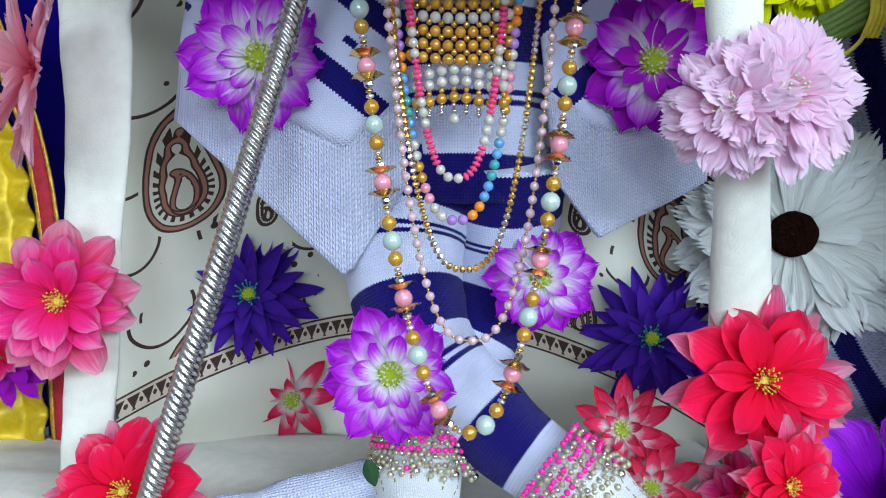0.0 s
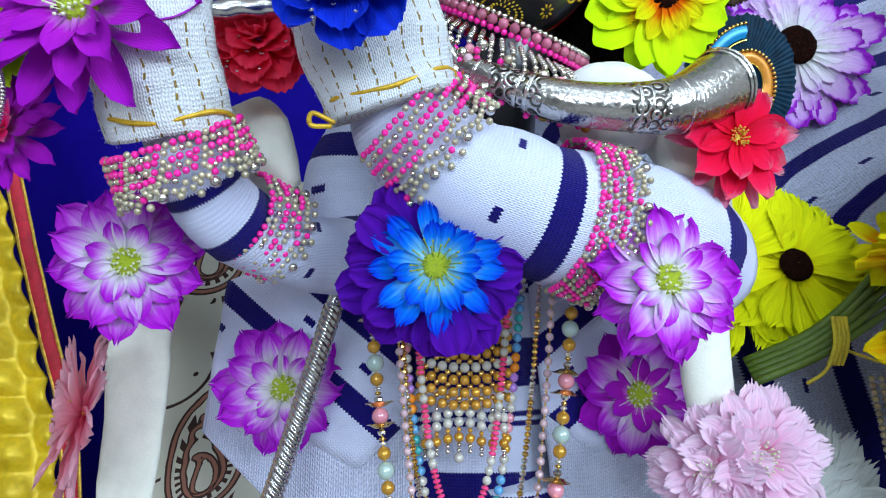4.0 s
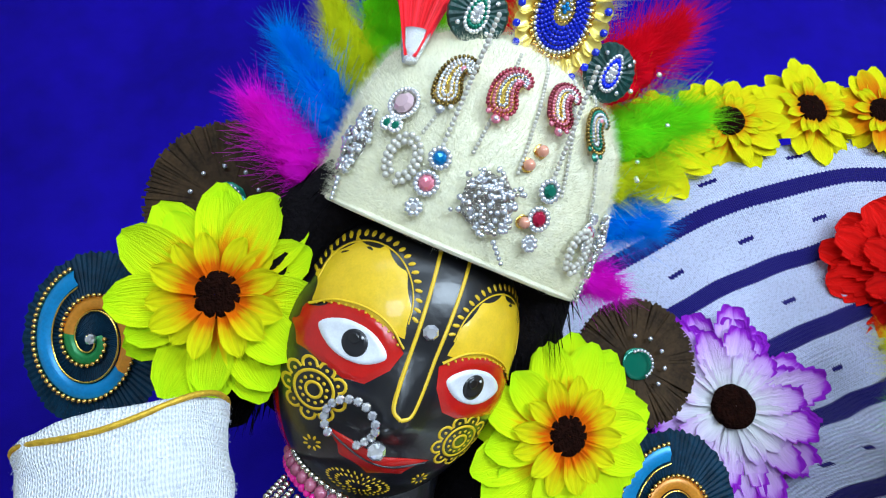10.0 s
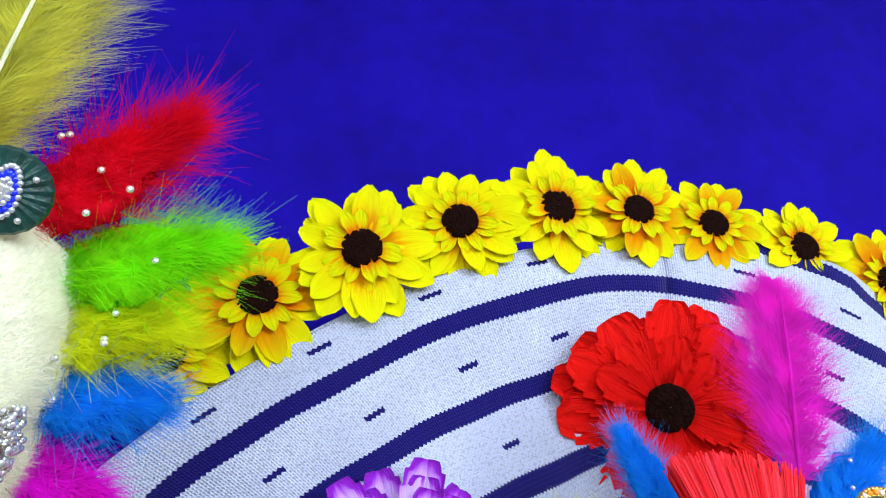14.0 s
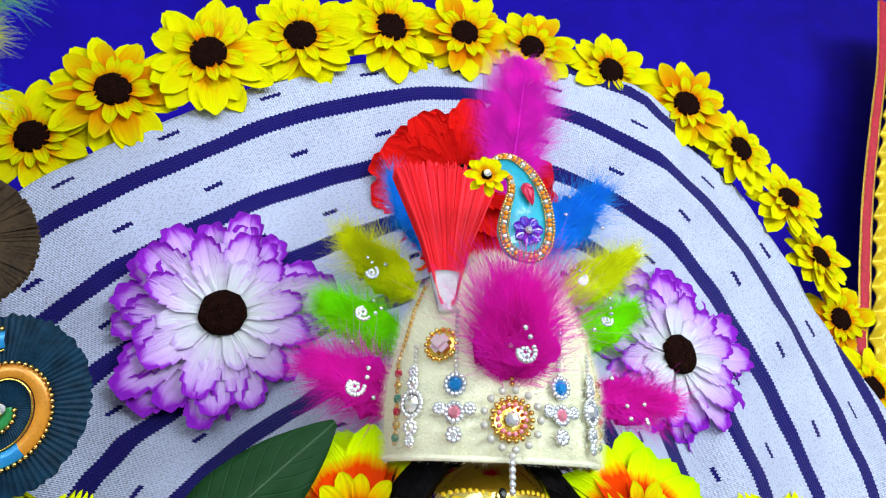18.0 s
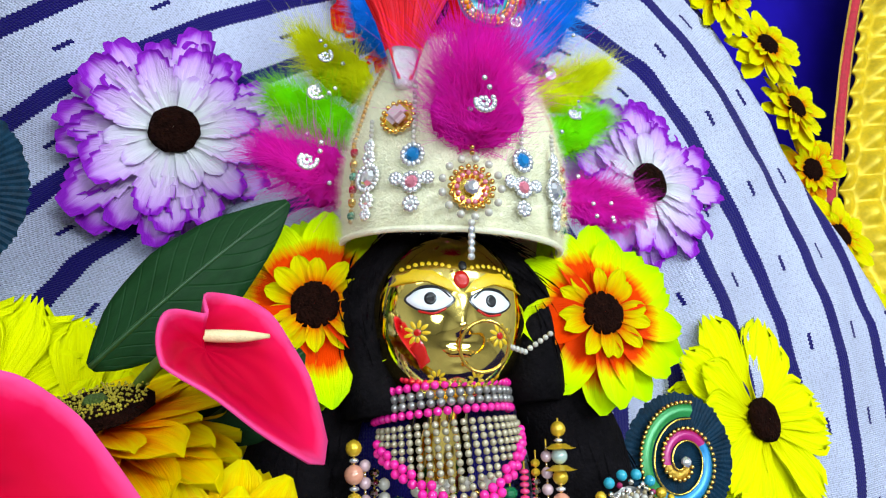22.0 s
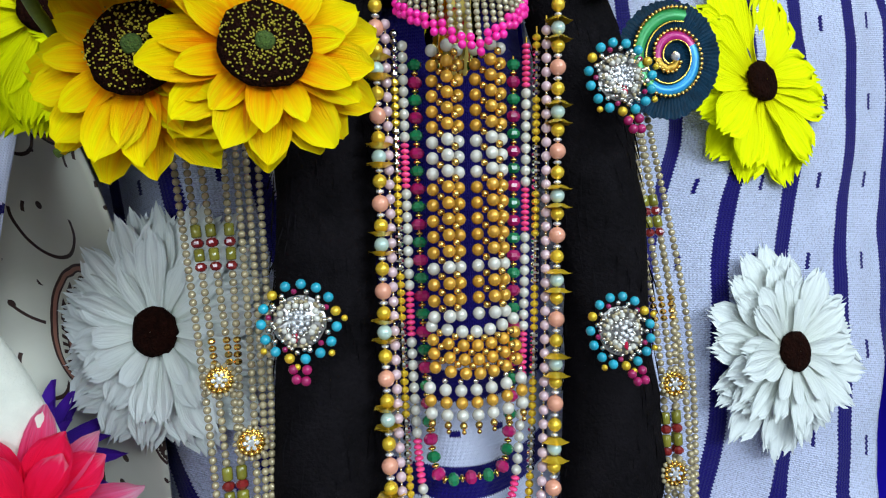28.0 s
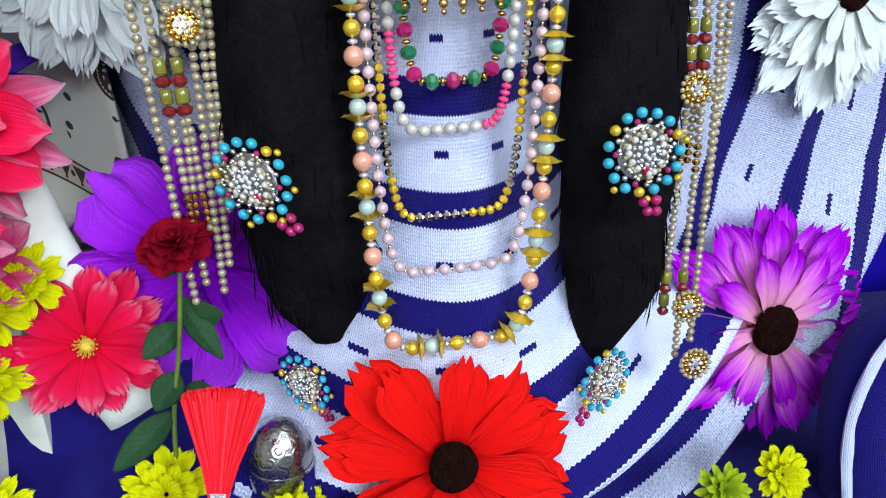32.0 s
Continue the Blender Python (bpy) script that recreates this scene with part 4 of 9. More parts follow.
def flower(kind, pos, normal, size, spin=0.0, label="", name="artificial_flower", group="", seed=None):
    """An artificial flower of that diameter, whose face looks along normal."""
    rng = random.Random(seed if seed is not None else int(1000 * abs(pos[0] * 7 + pos[1] * 13 + pos[2] * 31)))
    pos = Vector(pos) - Vector(normal).normalized() * 0.07 * size
    root = thing(name, facing(pos, normal, spin, size), label, "flower", group)
    layers, middle = KINDS[kind]
    for li, (n, mat, shape, length, width, lift, z, opt) in enumerate(layers):
        me = petal(mat, shape, length, width, **opt)
        for i in range(n):
            a = 360 * (i + 0.5 * (li % 2)) / n + rng.uniform(-7, 7)
            k = rng.uniform(0.90, 1.06)
            m = pose(0, 0, z + 0.006 * (i % 2), 0, 0, a) @ pose(0.03, 0, 0, rng.uniform(-12, 12), -lift - rng.uniform(-7, 7), 0) @ Matrix.Diagonal((k, k * rng.uniform(0.95, 1.05), 1, 1))
            part("petal", me, root, m)
    if middle == "lime":
        mid = part("centre", disc_centre(POLLEN, 0.10, 0.05, "l"), root, pose(0, 0, 0.035))
        part("stamen_tuft", stamens(POLLEN_WHITE, 26, 0.10, 0.09, "l", 0.012), mid, pose(0, 0, 0.005))
    elif middle == "yellow":
        mid = part("centre", disc_centre(POLLEN_YELLOW, 0.05, 0.03, "y"), root, pose(0, 0, 0.03))
        part("stamen_tuft", stamens(POLLEN_YELLOW, 36, 0.075, 0.075, "y", 0.0085), mid, pose(0, 0, 0.000))
    elif middle == "teal":
        mid = part("centre", disc_centre(POLLEN, 0.05, 0.04, "t"), root, pose(0, 0, 0.05))
        part("stamen_tuft", stamens(PEARL_TEAL, 22, 0.09, 0.10, "t", 0.010), mid, pose(0, 0, 0.000))
    elif middle == "spray":
        mid = part("centre", disc_centre(POLLEN, 0.07, 0.05, "s"), root, pose(0, 0, 0.05))
        part("stamen_tuft", stamens(POLLEN, 40, 0.13, 0.13, "s", 0.008), mid, pose(0, 0, 0.000))
    elif middle == "white":
        mid = part("centre", disc_centre(POLLEN, 0.05, 0.04, "w"), root, pose(0, 0, 0.05))
        part("stamen_tuft", stamens(POLLEN_WHITE, 26, 0.10, 0.12, "w", 0.012), mid, pose(0, 0, 0.000))
    elif middle == "seed":
        wide = {"lime": 0.102, "lime_red": 0.114, "sunflower": 0.145, "sunflower_amber": 0.140}.get(kind, 0.125)
        part("centre", disc_centre(SEED, wide, 0.03, "s%d" % (1000 * wide)), root, pose(0, 0, 0.055), "dark brown seed disc")
    elif middle == "disc":
        part("centre", disc_centre(SEED, 0.108, 0.03, "d"), root, pose(0, 0, 0.066), "dark brown seed disc")
    elif middle == "bigseed":
        mid = part("centre", disc_centre(SEED, 0.205, 0.035, "b"), root, pose(0, 0, 0.115), "dark brown seed disc")
        part("stamen_tuft", stamens(POLLEN_OLIVE, 420, 0.188, 0.026, "b", 0.0060), mid, pose(0, 0, 0.015))
        part("green_heart", disc_centre(HEART, 0.044, 0.03, "h"), mid, pose(0, 0, 0.030))
    return root


def rose(pos, normal, size, mat, label, spin=0.0, layers=6, name="artificial_rose", glitter=False):
    """Wrapped petals round a bud."""
    root = thing(name, facing(pos, normal, spin, size), label, "flower")
    rng = random.Random(int(pos[2] * 1000))
    for li in range(layers):
        f = li / (layers - 1)
        n = 3 + li
        length = 0.20 + 0.30 * f
        me = petal(mat, "broad", length, 0.20 + 0.26 * f, cup=0.5, curl=0.12 * f, frill=0.012 + 0.035 * f, teeth=0)
        for i in range(n):
            a = 360 * (i + 0.5 * (li % 2)) / n + rng.uniform(-12, 12)
            lift = 84 - 78 * f ** 0.8
            part("petal", me, root, pose(0, 0, 0.10 * (1 - f), 0, 0, a) @ pose(0.02 + 0.02 * f, 0, 0, rng.uniform(-12, 12), -lift + rng.uniform(-6, 6), 0))
    if glitter:
        for i in range(26):
            a, r = rng.uniform(0, 6.28), rng.uniform(0.15, 0.46)
            part("glitter_fleck", bead_mesh("flake", GLITTER), root, pose(math.cos(a) * r, math.sin(a) * r, 0.10 + rng.uniform(0.02, 0.12)) @ Matrix.Diagonal((0.018, 0.012, 0.006, 1)))
    return root


# ---------------------------------------------------------------- beads
BEADS = {}


def bead_mesh(shape, mat):
    key = (shape, mat.name)
    if key not in BEADS:
        if shape == "ball":
            BEADS[key] = ball("bead", mat)
        elif shape == "flake":
            BEADS[key] = ball("flake", mat, 6, 4)
        elif shape == "disc":
            BEADS[key] = ball("spacer", mat, 12, 6, 0.55)
        elif shape == "cut":
            BEADS[key] = ball("cut_bead", mat, 8, 5, 0.85, 0.06)
        elif shape == "tube":
            vs, fs = lathe([(0.01, -1.3), (0.8, -1.25), (1.0, -1.0), (1.0, 1.0), (0.8, 1.25), (0.01, 1.3)], 12)
            BEADS[key] = mesh_of("tube_bead", vs, fs, mat)
        elif shape == "gem":
            vs, fs = lathe([(0.9, -0.3), (1.0, 0.0), (0.62, 0.42), (0.01, 0.45)], 8)
            BEADS[key] = mesh_of("gem", vs, fs, mat, smooth=False)
        elif shape == "cap":
            vs, fs = [], []
            n = 20
            for j, (r, z) in enumerate(((0.35, 0.20), (0.9, 0.16), (1.35, -0.20), (1.85, -0.45))):
                vs += [(r * (1 + (0.14 if k % 4 == 0 else -0.10) * (j > 1)) * math.cos(2 * math.pi * k / n), r * (1 + (0.14 if k % 4 == 0 else -0.10) * (j > 1)) * math.sin(2 * math.pi * k / n), z + (0.12 if k % 4 == 0 else 0) * (j == 3)) for k in range(n)]
            fs = [(j * n + k, j * n + (k + 1) % n, (j + 1) * n + (k + 1) % n, (j + 1) * n + k) for j in range(3) for k in range(n)]
            BEADS[key] = mesh_of("bead_cap", vs, fs, mat)
    return BEADS[key]


JOINS = {}


def bead(parent, p, r, mat, shape="ball", axis=None, name="bead"):
    """One bead; those too small to pick apart are gathered into one piece for each thing and material."""
    if axis is not None:
        m = Matrix.Translation(p) @ Vector(axis).to_track_quat("Z", "Y").to_matrix().to_4x4() @ Matrix.Diagonal((r, r, r, 1))
    else:
        m = Matrix.Translation(p) @ Matrix.Diagonal((r, r, r, 1))
    if r < 0.00172:
        JOINS.setdefault((parent.name, mat.name), []).append((m, bead_mesh(shape, mat)))
        return None
    return part(name, bead_mesh(shape, mat), parent, m)


def flush_joins():
    for (owner, mat_name), items in JOINS.items():
        vs, fs, o = [], [], 0
        for m, me in items:
            co = np.empty(len(me.vertices) * 3, dtype=np.float32)
            me.vertices.foreach_get("co", co)
            a = np.array(m)
            vs.append(co.reshape(-1, 3) @ a[:3, :3].T + a[:3, 3])
            fs += [tuple(o + i for i in p.vertices) for p in me.polygons]
            o += len(me.vertices)
        me = mesh_of("stone_setting", np.concatenate(vs).tolist(), fs, bpy.data.materials[mat_name])
        tagged(part("stone_setting", me, bpy.data.objects[owner]), kind="stuff")


HALF = {"ball": 1.0, "disc": 0.55, "cut": 0.85, "tube": 1.3, "cap": 0.18, "gem": 0.5}
NAMES = {"ball": "bead", "disc": "spacer", "cut": "cut_bead", "tube": "tube_bead", "cap": "bead_cap", "gem": "gem"}


def string_beads(parent, pts, pattern, gap=0.0, start=0.0, limit=300):
    """Beads in the pattern's order along a curve. pattern: (material, radius, shape)."""
    seg = [(pts[i + 1] - pts[i]).length for i in range(len(pts) - 1)]
    cum = np.concatenate([[0], np.cumsum(seg)])
    s, k, made = start, 0, 0
    while made < limit:
        mat, r, shape = pattern[k % len(pattern)]
        h = HALF[shape] * r
        s += h
        if s + h > cum[-1]:
            break
        i = min(int(np.searchsorted(cum, s, "right")) - 1, len(seg) - 1)
        f = (s - cum[i]) / seg[i]
        p = pts[i].lerp(pts[i + 1], f)
        axis = (pts[i + 1] - pts[i]) if shape != "ball" else None
        bead(parent, p, r, mat, shape, axis, NAMES[shape])
        s += h + gap
        k += 1
        made += 1


def hang(cx, cy, half, z_top, z_bot, power=2.2, lean=0.0, depth=0.0, n=160, skew=0.0):
    """A hanging loop: its two ends at z_top, its lowest point at z_bot. lean: how far y comes forward going down."""
    out = []
    for i in range(n + 1):
        s = 2 * i / n - 1
        s = math.copysign(abs(s) ** (1.0 / max(1.0, power * 0.55)), s)
        q = abs(s) ** power
        z = z_bot + (z_top - z_bot) * q
        out.append(Vector((cx + half * s + skew * (1 - q), cy - lean * (1 - q) + depth * abs(s) ** 2, z)))
    return out


def aslant(pts):
    """The goddess leans a little: her strings run aslant."""
    return [p + Vector((0.066 * (p.z - 1.46), 0, 0)) for p in pts]


def necklace(pts, pattern, label, gap=0.0003, name="necklace", group="", cord=GOLD_CORD, start=0.0):
    root = thing(name, Matrix.Identity(4), label, "necklace", group)
    string_beads(root, pts, pattern, gap, start)
    step = max(1, len(pts) // 40)
    tube("cord", [pts[i] for i in range(0, len(pts), step)], [0.0005], cord, root, 5, 60, cap=False)
    return root


# ---------------------------------------------------------------- feathers
def feather(root_pt, tip_pt, width, mats, label, n=420, fluff=1.0, seed=1, facing_y=-1.0, name="feather", stones=0, quill=None):
    """Soft barbs along a bent quill. mats: barb material, quill material."""
    rng = random.Random(seed)
    a, b = Vector(root_pt), Vector(tip_pt)
    d = b - a
    length = d.length
    t = d.normalized()
    s = t.cross(Vector((0, facing_y, 0))).normalized()
    w = s.cross(t)
    root = thing(name, Matrix.Identity(4), label, "feather")
    vs, fs = [], []
    n = int(n * (3.4 if fluff > 0.9 else 4.0))
    for i in range(n):
        f = rng.random() ** 0.9
        sgn = 1 if i % 2 else -1
        base = a + d * f + w * 0.008 * math.sin(3 * f) * 0
        prof = (math.sin(math.pi * min(1.0, 0.12 + f * 0.90)) ** 0.6) * width * 0.5
        bl = prof * rng.uniform(0.45, 1.02) if fluff > 0.9 else prof * rng.uniform(0.8, 1.12)
        ang = math.radians(rng.uniform(30, 72) if fluff < 1 else rng.uniform(5, 88 - 58 * f))
        bl = max(bl, 0.30 * width * f * rng.uniform(0.6, 1.2)) if fluff > 0.9 else bl
        out = (s * sgn * math.sin(ang) + t * math.cos(ang) + w * rng.uniform(-0.9, 0.9) * fluff).normalized()
        bend = (t * rng.uniform(0.1, 0.5) + Vector((rng.uniform(-1, 1), rng.uniform(-1, 1), rng.uniform(-1, 1))) * 0.35 * fluff) * bl
        wid = 0.00011 * rng.uniform(0.7, 1.3) * (1 + fluff)
        side = out.cross(w if abs(out.dot(w)) < 0.9 else s).normalized() * wid
        o = len(vs)
        curl2 = Vector((rng.uniform(-1, 1), rng.uniform(-1, 1), rng.uniform(-1, 1))) * bl * 0.26 * (0.4 + fluff)
        for k in range(4):
            q = k / 3
            c = base + out * bl * q + bend * q * q * 0.6 + curl2 * math.sin(q * 5)
            ws = side * (1 - 0.88 * q)
            vs += [c - ws, c + ws]
        fs += [(o + 2 * k, o + 2 * k + 1, o + 2 * k + 3, o + 2 * k + 2) for k in range(3)]
    tagged(part("vane", mesh_of("vane", vs, fs, mats), root), kind="stuff")
    if fluff > 0.9:
        def down(u, v):
            ang = 2 * math.pi * u
            half = width * 0.5 * 0.48 * math.sin(math.pi * (0.04 + 0.92 * v)) ** 0.7
            p = a + d * (0.04 + 0.86 * v) + s * math.cos(ang) * half + w * math.sin(ang) * half * 0.45
            return p + Vector(noise.noise_vector(p * 160)) * 0.004 + Vector(noise.noise_vector(p * 420)) * 0.0022
        c0, c1, c2 = grid(down, 32, 24)
        part("down", mesh_of("down", c0, c1, mats, c2), root)
    ahead = Vector((0, -0.006 if fluff < 0.9 else 0, 0))
    tube("quill", [a - d * 0.06, a + d * 0.5 + ahead, b - d * 0.06 + ahead], [0.0013, 0.0009, 0.0003], quill or mats, root, 6, 10)
    for k in range(stones):
        p = a + d * rng.uniform(0.2, 0.7) + s * rng.uniform(-0.3, 0.3) * width + Vector((0, -0.012, 0))
        bead(root, p, 0.0016, STONE, "cut", (0, -1, 0.1), "crystal")
    return root


def dyed(name, col):
    g = Graph(name)
    n = g.noise(g.obj(), 60, 3)
    col = g.mix(g.smooth(n, 0.3, 0.7), shade(col, 0.85), shade(col, 1.15))
    g.set(color=col, rough=0.8, spec=0.05)
    tr = g.node("ShaderNodeBsdfTranslucent")
    g.put(tr.inputs["Color"], col)
    mx = g.node("ShaderNodeMixShader")
    mx.inputs[0].default_value = 0.58
    g.t.links.new(g.b.outputs[0], mx.inputs[1])
    g.t.links.new(tr.outputs[0], mx.inputs[2])
    g.t.links.new(mx.outputs[0], g.out.inputs[0])
    return g.mat


F_MAGENTA = dyed("magenta_down", (1.0, 0.012, 0.76))
F_FUCHSIA = dyed("fuchsia_down", (1.0, 0.022, 0.60))
F_BLUE = dyed("blue_down", (0.010, 0.32, 0.98))
F_YELLOW = dyed("yellow_down", (0.84, 0.88, 0.01))
F_GREEN = dyed("green_down", (0.30, 0.86, 0.005))
F_RED = dyed("red_down", (0.90, 0.006, 0.03))
F_OLIVE = dyed("olive_plume", (0.76, 0.74, 0.12))
F_PINK = dyed("pink_plume", (0.86, 0.03, 0.66))


def silk_thread():
    g = Graph("red_silk_thread")
    r = g.node("ShaderNodeNewGeometry").outputs["Random Per Island"]
    g.set(color=g.ramp(r, [(0.0, (0.62, 0.002, 0.006)), (0.45, (0.90, 0.006, 0.014)), (0.8, (0.93, 0.012, 0.028)), (1.0, (0.92, 0.04, 0.07))]), rough=0.5, spec=0.25)
    return g.mat


TASSEL = silk_thread()


def tassel(foot, tip, half, label, seed=5):
    """A fanned brush of silk threads with a silver ferrule at its foot."""
    rng = random.Random(seed)
    a, b = Vector(foot), Vector(tip)
    d = b - a
    t = d.normalized()
    s = t.cross(Vector((0, -1, 0))).normalized()
    w = s.cross(t)
    root = thing("brush_tassel", Matrix.Identity(4), label, "tassel")
    vs, fs = [], []
    for i in range(1500):
        x = rng.uniform(-1, 1)
        y = rng.uniform(-0.25, 0.25)
        ln = rng.uniform(0.90, 1.0) * (1 - 0.05 * x * x)
        p0 = a + s * x * half * 0.10 + w * y * half * 0.3 + t * d.length * 0.05
        p1 = a + s * x * half * 0.45 + w * y * half * 0.5 + d * 0.5 * ln
        p2 = a + s * x * half + w * y * half * 0.7 + d * ln
        side = (s * 0.9 + w * rng.uniform(-0.6, 0.6)) * rng.uniform(0.00025, 0.0006)
        o = len(vs)
        for p in (p0, p1, p2):
            vs += [p - side, p + side]
        fs += [(o, o + 1, o + 3, o + 2), (o + 2, o + 3, o + 5, o + 4)]
    tagged(part("brush", mesh_of("brush", vs, fs, TASSEL), root), kind="stuff")
    k = [a + d * f for f in (0.02, 0.12, 0.24)]
    tube("ferrule", k, [half * 0.14, half * 0.22, half * 0.30], GLITTER, root, 14, 8, flat=0.5, label="silver foil ferrule")
    return root

# ---------------------------------------------------------------- the room and the altar
def slab(name, sx, sy, sz, cx, cy, cz, mat, bevel=0.003):
    ob = box(name, sx, sy, sz, mat, None, pose(cx, cy, cz), bevel)
    return tagged(ob, kind="structure")


slab("floor", 5.6, 5.2, 0.10, 0.4, -1.2, -0.05, TILE)
slab("ceiling", 5.6, 5.2, 0.10, 0.4, -1.2, 2.85, PLASTER)
slab("wall_north", 5.6, 0.12, 2.80, 0.4, 1.30, 1.40, WALL)
slab("wall_south", 5.6, 0.12, 2.80, 0.4, -3.70, 1.40, WALL)
slab("wall_west", 0.12, 4.88, 2.80, -2.34, -1.2, 1.40, WALL)
slab("wall_east", 0.12, 4.88, 2.80, 3.14, -1.2, 1.40, WALL)

tagged(box("altar_table", 2.9, 0.86, 0.90, BLUE_CLOTH, None, pose(0.4, 0.60, 0.45), 0.01), "altar table covered with dark blue velvet cloth", "table")
step_x, step_y = -0.10, 0.66
step = tagged(box("altar_step", 0.62, 0.44, 0.225, CREAM_CLOTH, None, pose(step_x, step_y, 1.0125), 0.02), "raised altar step covered with cream cotton cloth", "step")


def curtain_fn(u, v):
    x, z = -1.1 + 3.0 * u, 0.90 + 1.88 * v
    return x, 0.80 + 0.006 * math.sin(x * 14) + 0.004 * math.sin(x * 31 + z * 3) + 0.006 * noise.noise((x * 4, z * 4, 0)), z


vs, fs, us = grid(curtain_fn, 120, 60)
tagged(thicken(part("curtain", mesh_of("curtain", vs, fs, CURTAIN, us)), 0.003), "plain royal blue satin curtain hung behind the altar", "curtain", kind="structure")


# quilted gold drapes at both sides, with red braid along the edge
def gold_drape(edge, out, label):
    """edge: points of the braided edge from top to bottom; out: the side on which the gold lies (-1 or 1)."""
    root = thing("gold_drape", Matrix.Identity(4), label, "curtain")
    line = spline(edge, 240)

    def fn(u, v):
        e = line[int(round(v * 240))]
        w = 0.014 + 0.42 * u
        s = 3.14159 / 0.034
        q = abs(math.sin(w * s)) * abs(math.sin(e.z * s + (1 if int(w / 0.034) % 2 else 0) * 1.57))
        return e.x + out * w, e.y - 0.012 * q - 0.02 * math.sin(u * 5), e.z

    a, b, c = grid(fn, 140, 240)
    thicken(part("foil_cloth", mesh_of("foil_cloth", a, b, GOLD_FOIL, c), root), 0.002)
    for off, r, mt, nm in ((0.0, 0.0066, RED_BRAID, "red_braid"), (-0.0078 * out, 0.0020, GOLD_BRAID, "gold_edging"), (0.0078 * out, 0.0020, GOLD_BRAID, "gold_edging")):
        tube(nm, [p + Vector((off, -0.008, 0)) for p in line[::24]], [r], mt, root, 8, 120, flat=0.35, ripple=0.25)
    # Dark strip standing in for the dark gap between braid and foil.
    a, b, c = grid(lambda u, v: line[int(round(v * 240))] + Vector((out * (0.004 + 0.014 * u), 0.004 - 0.003 * math.sin(u * 3.1), 0)), 4, 60)
    thicken(part("dark_band", mesh_of("dark_band", a, b, BLUE_CLOTH, c), root), 0.002)
    return root


gold_drape([(-0.60, 0.62, 2.3), (-0.525, 0.61, 1.92), (-0.45, 0.60, 1.66), (-0.385, 0.60, 1.47), (-0.347, 0.60, 1.345), (-0.33, 0.60, 1.1), (-0.32, 0.60, 0.92)], -1, "quilted gold foil drape edged with red and gold braid")
gold_drape([(1.31, 0.70, 2.3), (1.240, 0.70, 2.14), (1.165, 0.70, 2.0), (1.103, 0.697, 1.873), (1.058, 0.695, 1.772), (1.028, 0.695, 1.68), (1.045, 0.695, 1.45), (1.10, 0.69, 1.1), (1.10, 0.69, 0.92)], 1, "quilted gold foil drape with red braided border")

# ---------------------------------------------------------------- the striped scarf in an oval behind the goddess
OVAL = [(0.545, 1.884), (0.70, 1.818), (0.778, 1.716), (0.803, 1.60), (0.796, 1.46), (0.762, 1.33), (0.730, 1.15), (0.655, 1.00), (0.56, 0.925), (0.44, 0.89), (0.31, 0.93), (0.20, 1.05), (0.125, 1.22), (0.08, 1.43), (0.075, 1.56), (0.11, 1.65), (0.185, 1.726), (0.28, 1.795), (0.415, 1.859)]


def oval_points(n):
    p = [Vector((x, z, 0)) for x, z in OVAL]
    m = len(p)
    out = []
    for k in range(n + 1):
        s = k / n * m
        i, t = int(s) % m, s - int(s)
        a, b, c, d = (p[(i + j) % m] for j in (-1, 0, 1, 2))
        out.append(0.5 * (2 * b + (c - a) * t + (2 * a - 5 * b + 4 * c - d) * t * t + (3 * b - a - 3 * c + d) * t ** 3))
    return out


RING = oval_points(240)
ARC = [0.0]
for i in range(240):
    ARC.append(ARC[-1] + (RING[i + 1] - RING[i]).length)


def scarf_r(p, v):
    axis = Vector((0.50, 1.38 + 0.24 * math.tanh((p.y - 1.38) / 0.32), 0))
    d = p - axis
    out = d.normalized()
    reach = 0.132 + 0.062 * max(0.0, out.x) * max(0.0, min(1.0, (p.y - 1.2) / 0.2)) - 0.085 * max(0.0, min(1.0, (1.15 - p.y) / 0.15))
    low = -0.88 * d.length
    return out, low + (reach - low) * v


def scarf_fn(u, v):
    """v runs from the middle of the oval to the outer edge."""
    p = RING[int(round(u * 240))]
    out, r = scarf_r(p, v)
    q = p + out * r
    y = 0.545 + (0.30 + 0.22 * max(0.0, min(1.0, (q.y - 1.56) / 0.2))) * max(0.0, q.x - 0.74) - 0.062 * max(0.0, min(1.0, (-r - 0.11) / 0.12)) * max(0.0, min(1.0, (q.x - 0.31) / 0.08))
    y -= 0.055 * max(0.0, 1.12 - q.y) / 0.2
    y += 0.16 * max(0.0, min(1.0, (0.27 - q.x) / 0.10)) * max(0.0, min(1.0, (1.56 - q.y) / 0.08))
    y += 0.0030 * math.sin(r * 46 + 1) + 0.008 * noise.noise((q.x * 7, q.y * 7, 0.3)) + 0.003 * noise.noise((q.x * 25, q.y * 25, 2))
    return q.x, y, q.y


def scarf_uv(u, v):
    """The stripes spread where the scarf is pulled round the bend, up to its seam."""
    i = int(round(u * 240))
    r = scarf_r(RING[i], v)[1]
    k = max(0.0, min(1.0, (ARC[i] - 0.14) / 0.12, (0.47 - ARC[i]) / 0.14))
    r += k * (0.0100 - 0.36 * max(0.0, r)) - 0.008 * max(0.0, min(1.0, (ARC[i] - 0.38) / 0.1, (0.68 - ARC[i]) / 0.1))
    return ARC[i], r + 0.003 * noise.noise((u * 60, v * 4, 0))


vs, fs, us = grid(scarf_fn, 240, 72, scarf_uv)
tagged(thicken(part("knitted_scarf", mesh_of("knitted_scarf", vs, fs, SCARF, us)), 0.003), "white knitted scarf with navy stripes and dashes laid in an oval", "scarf")

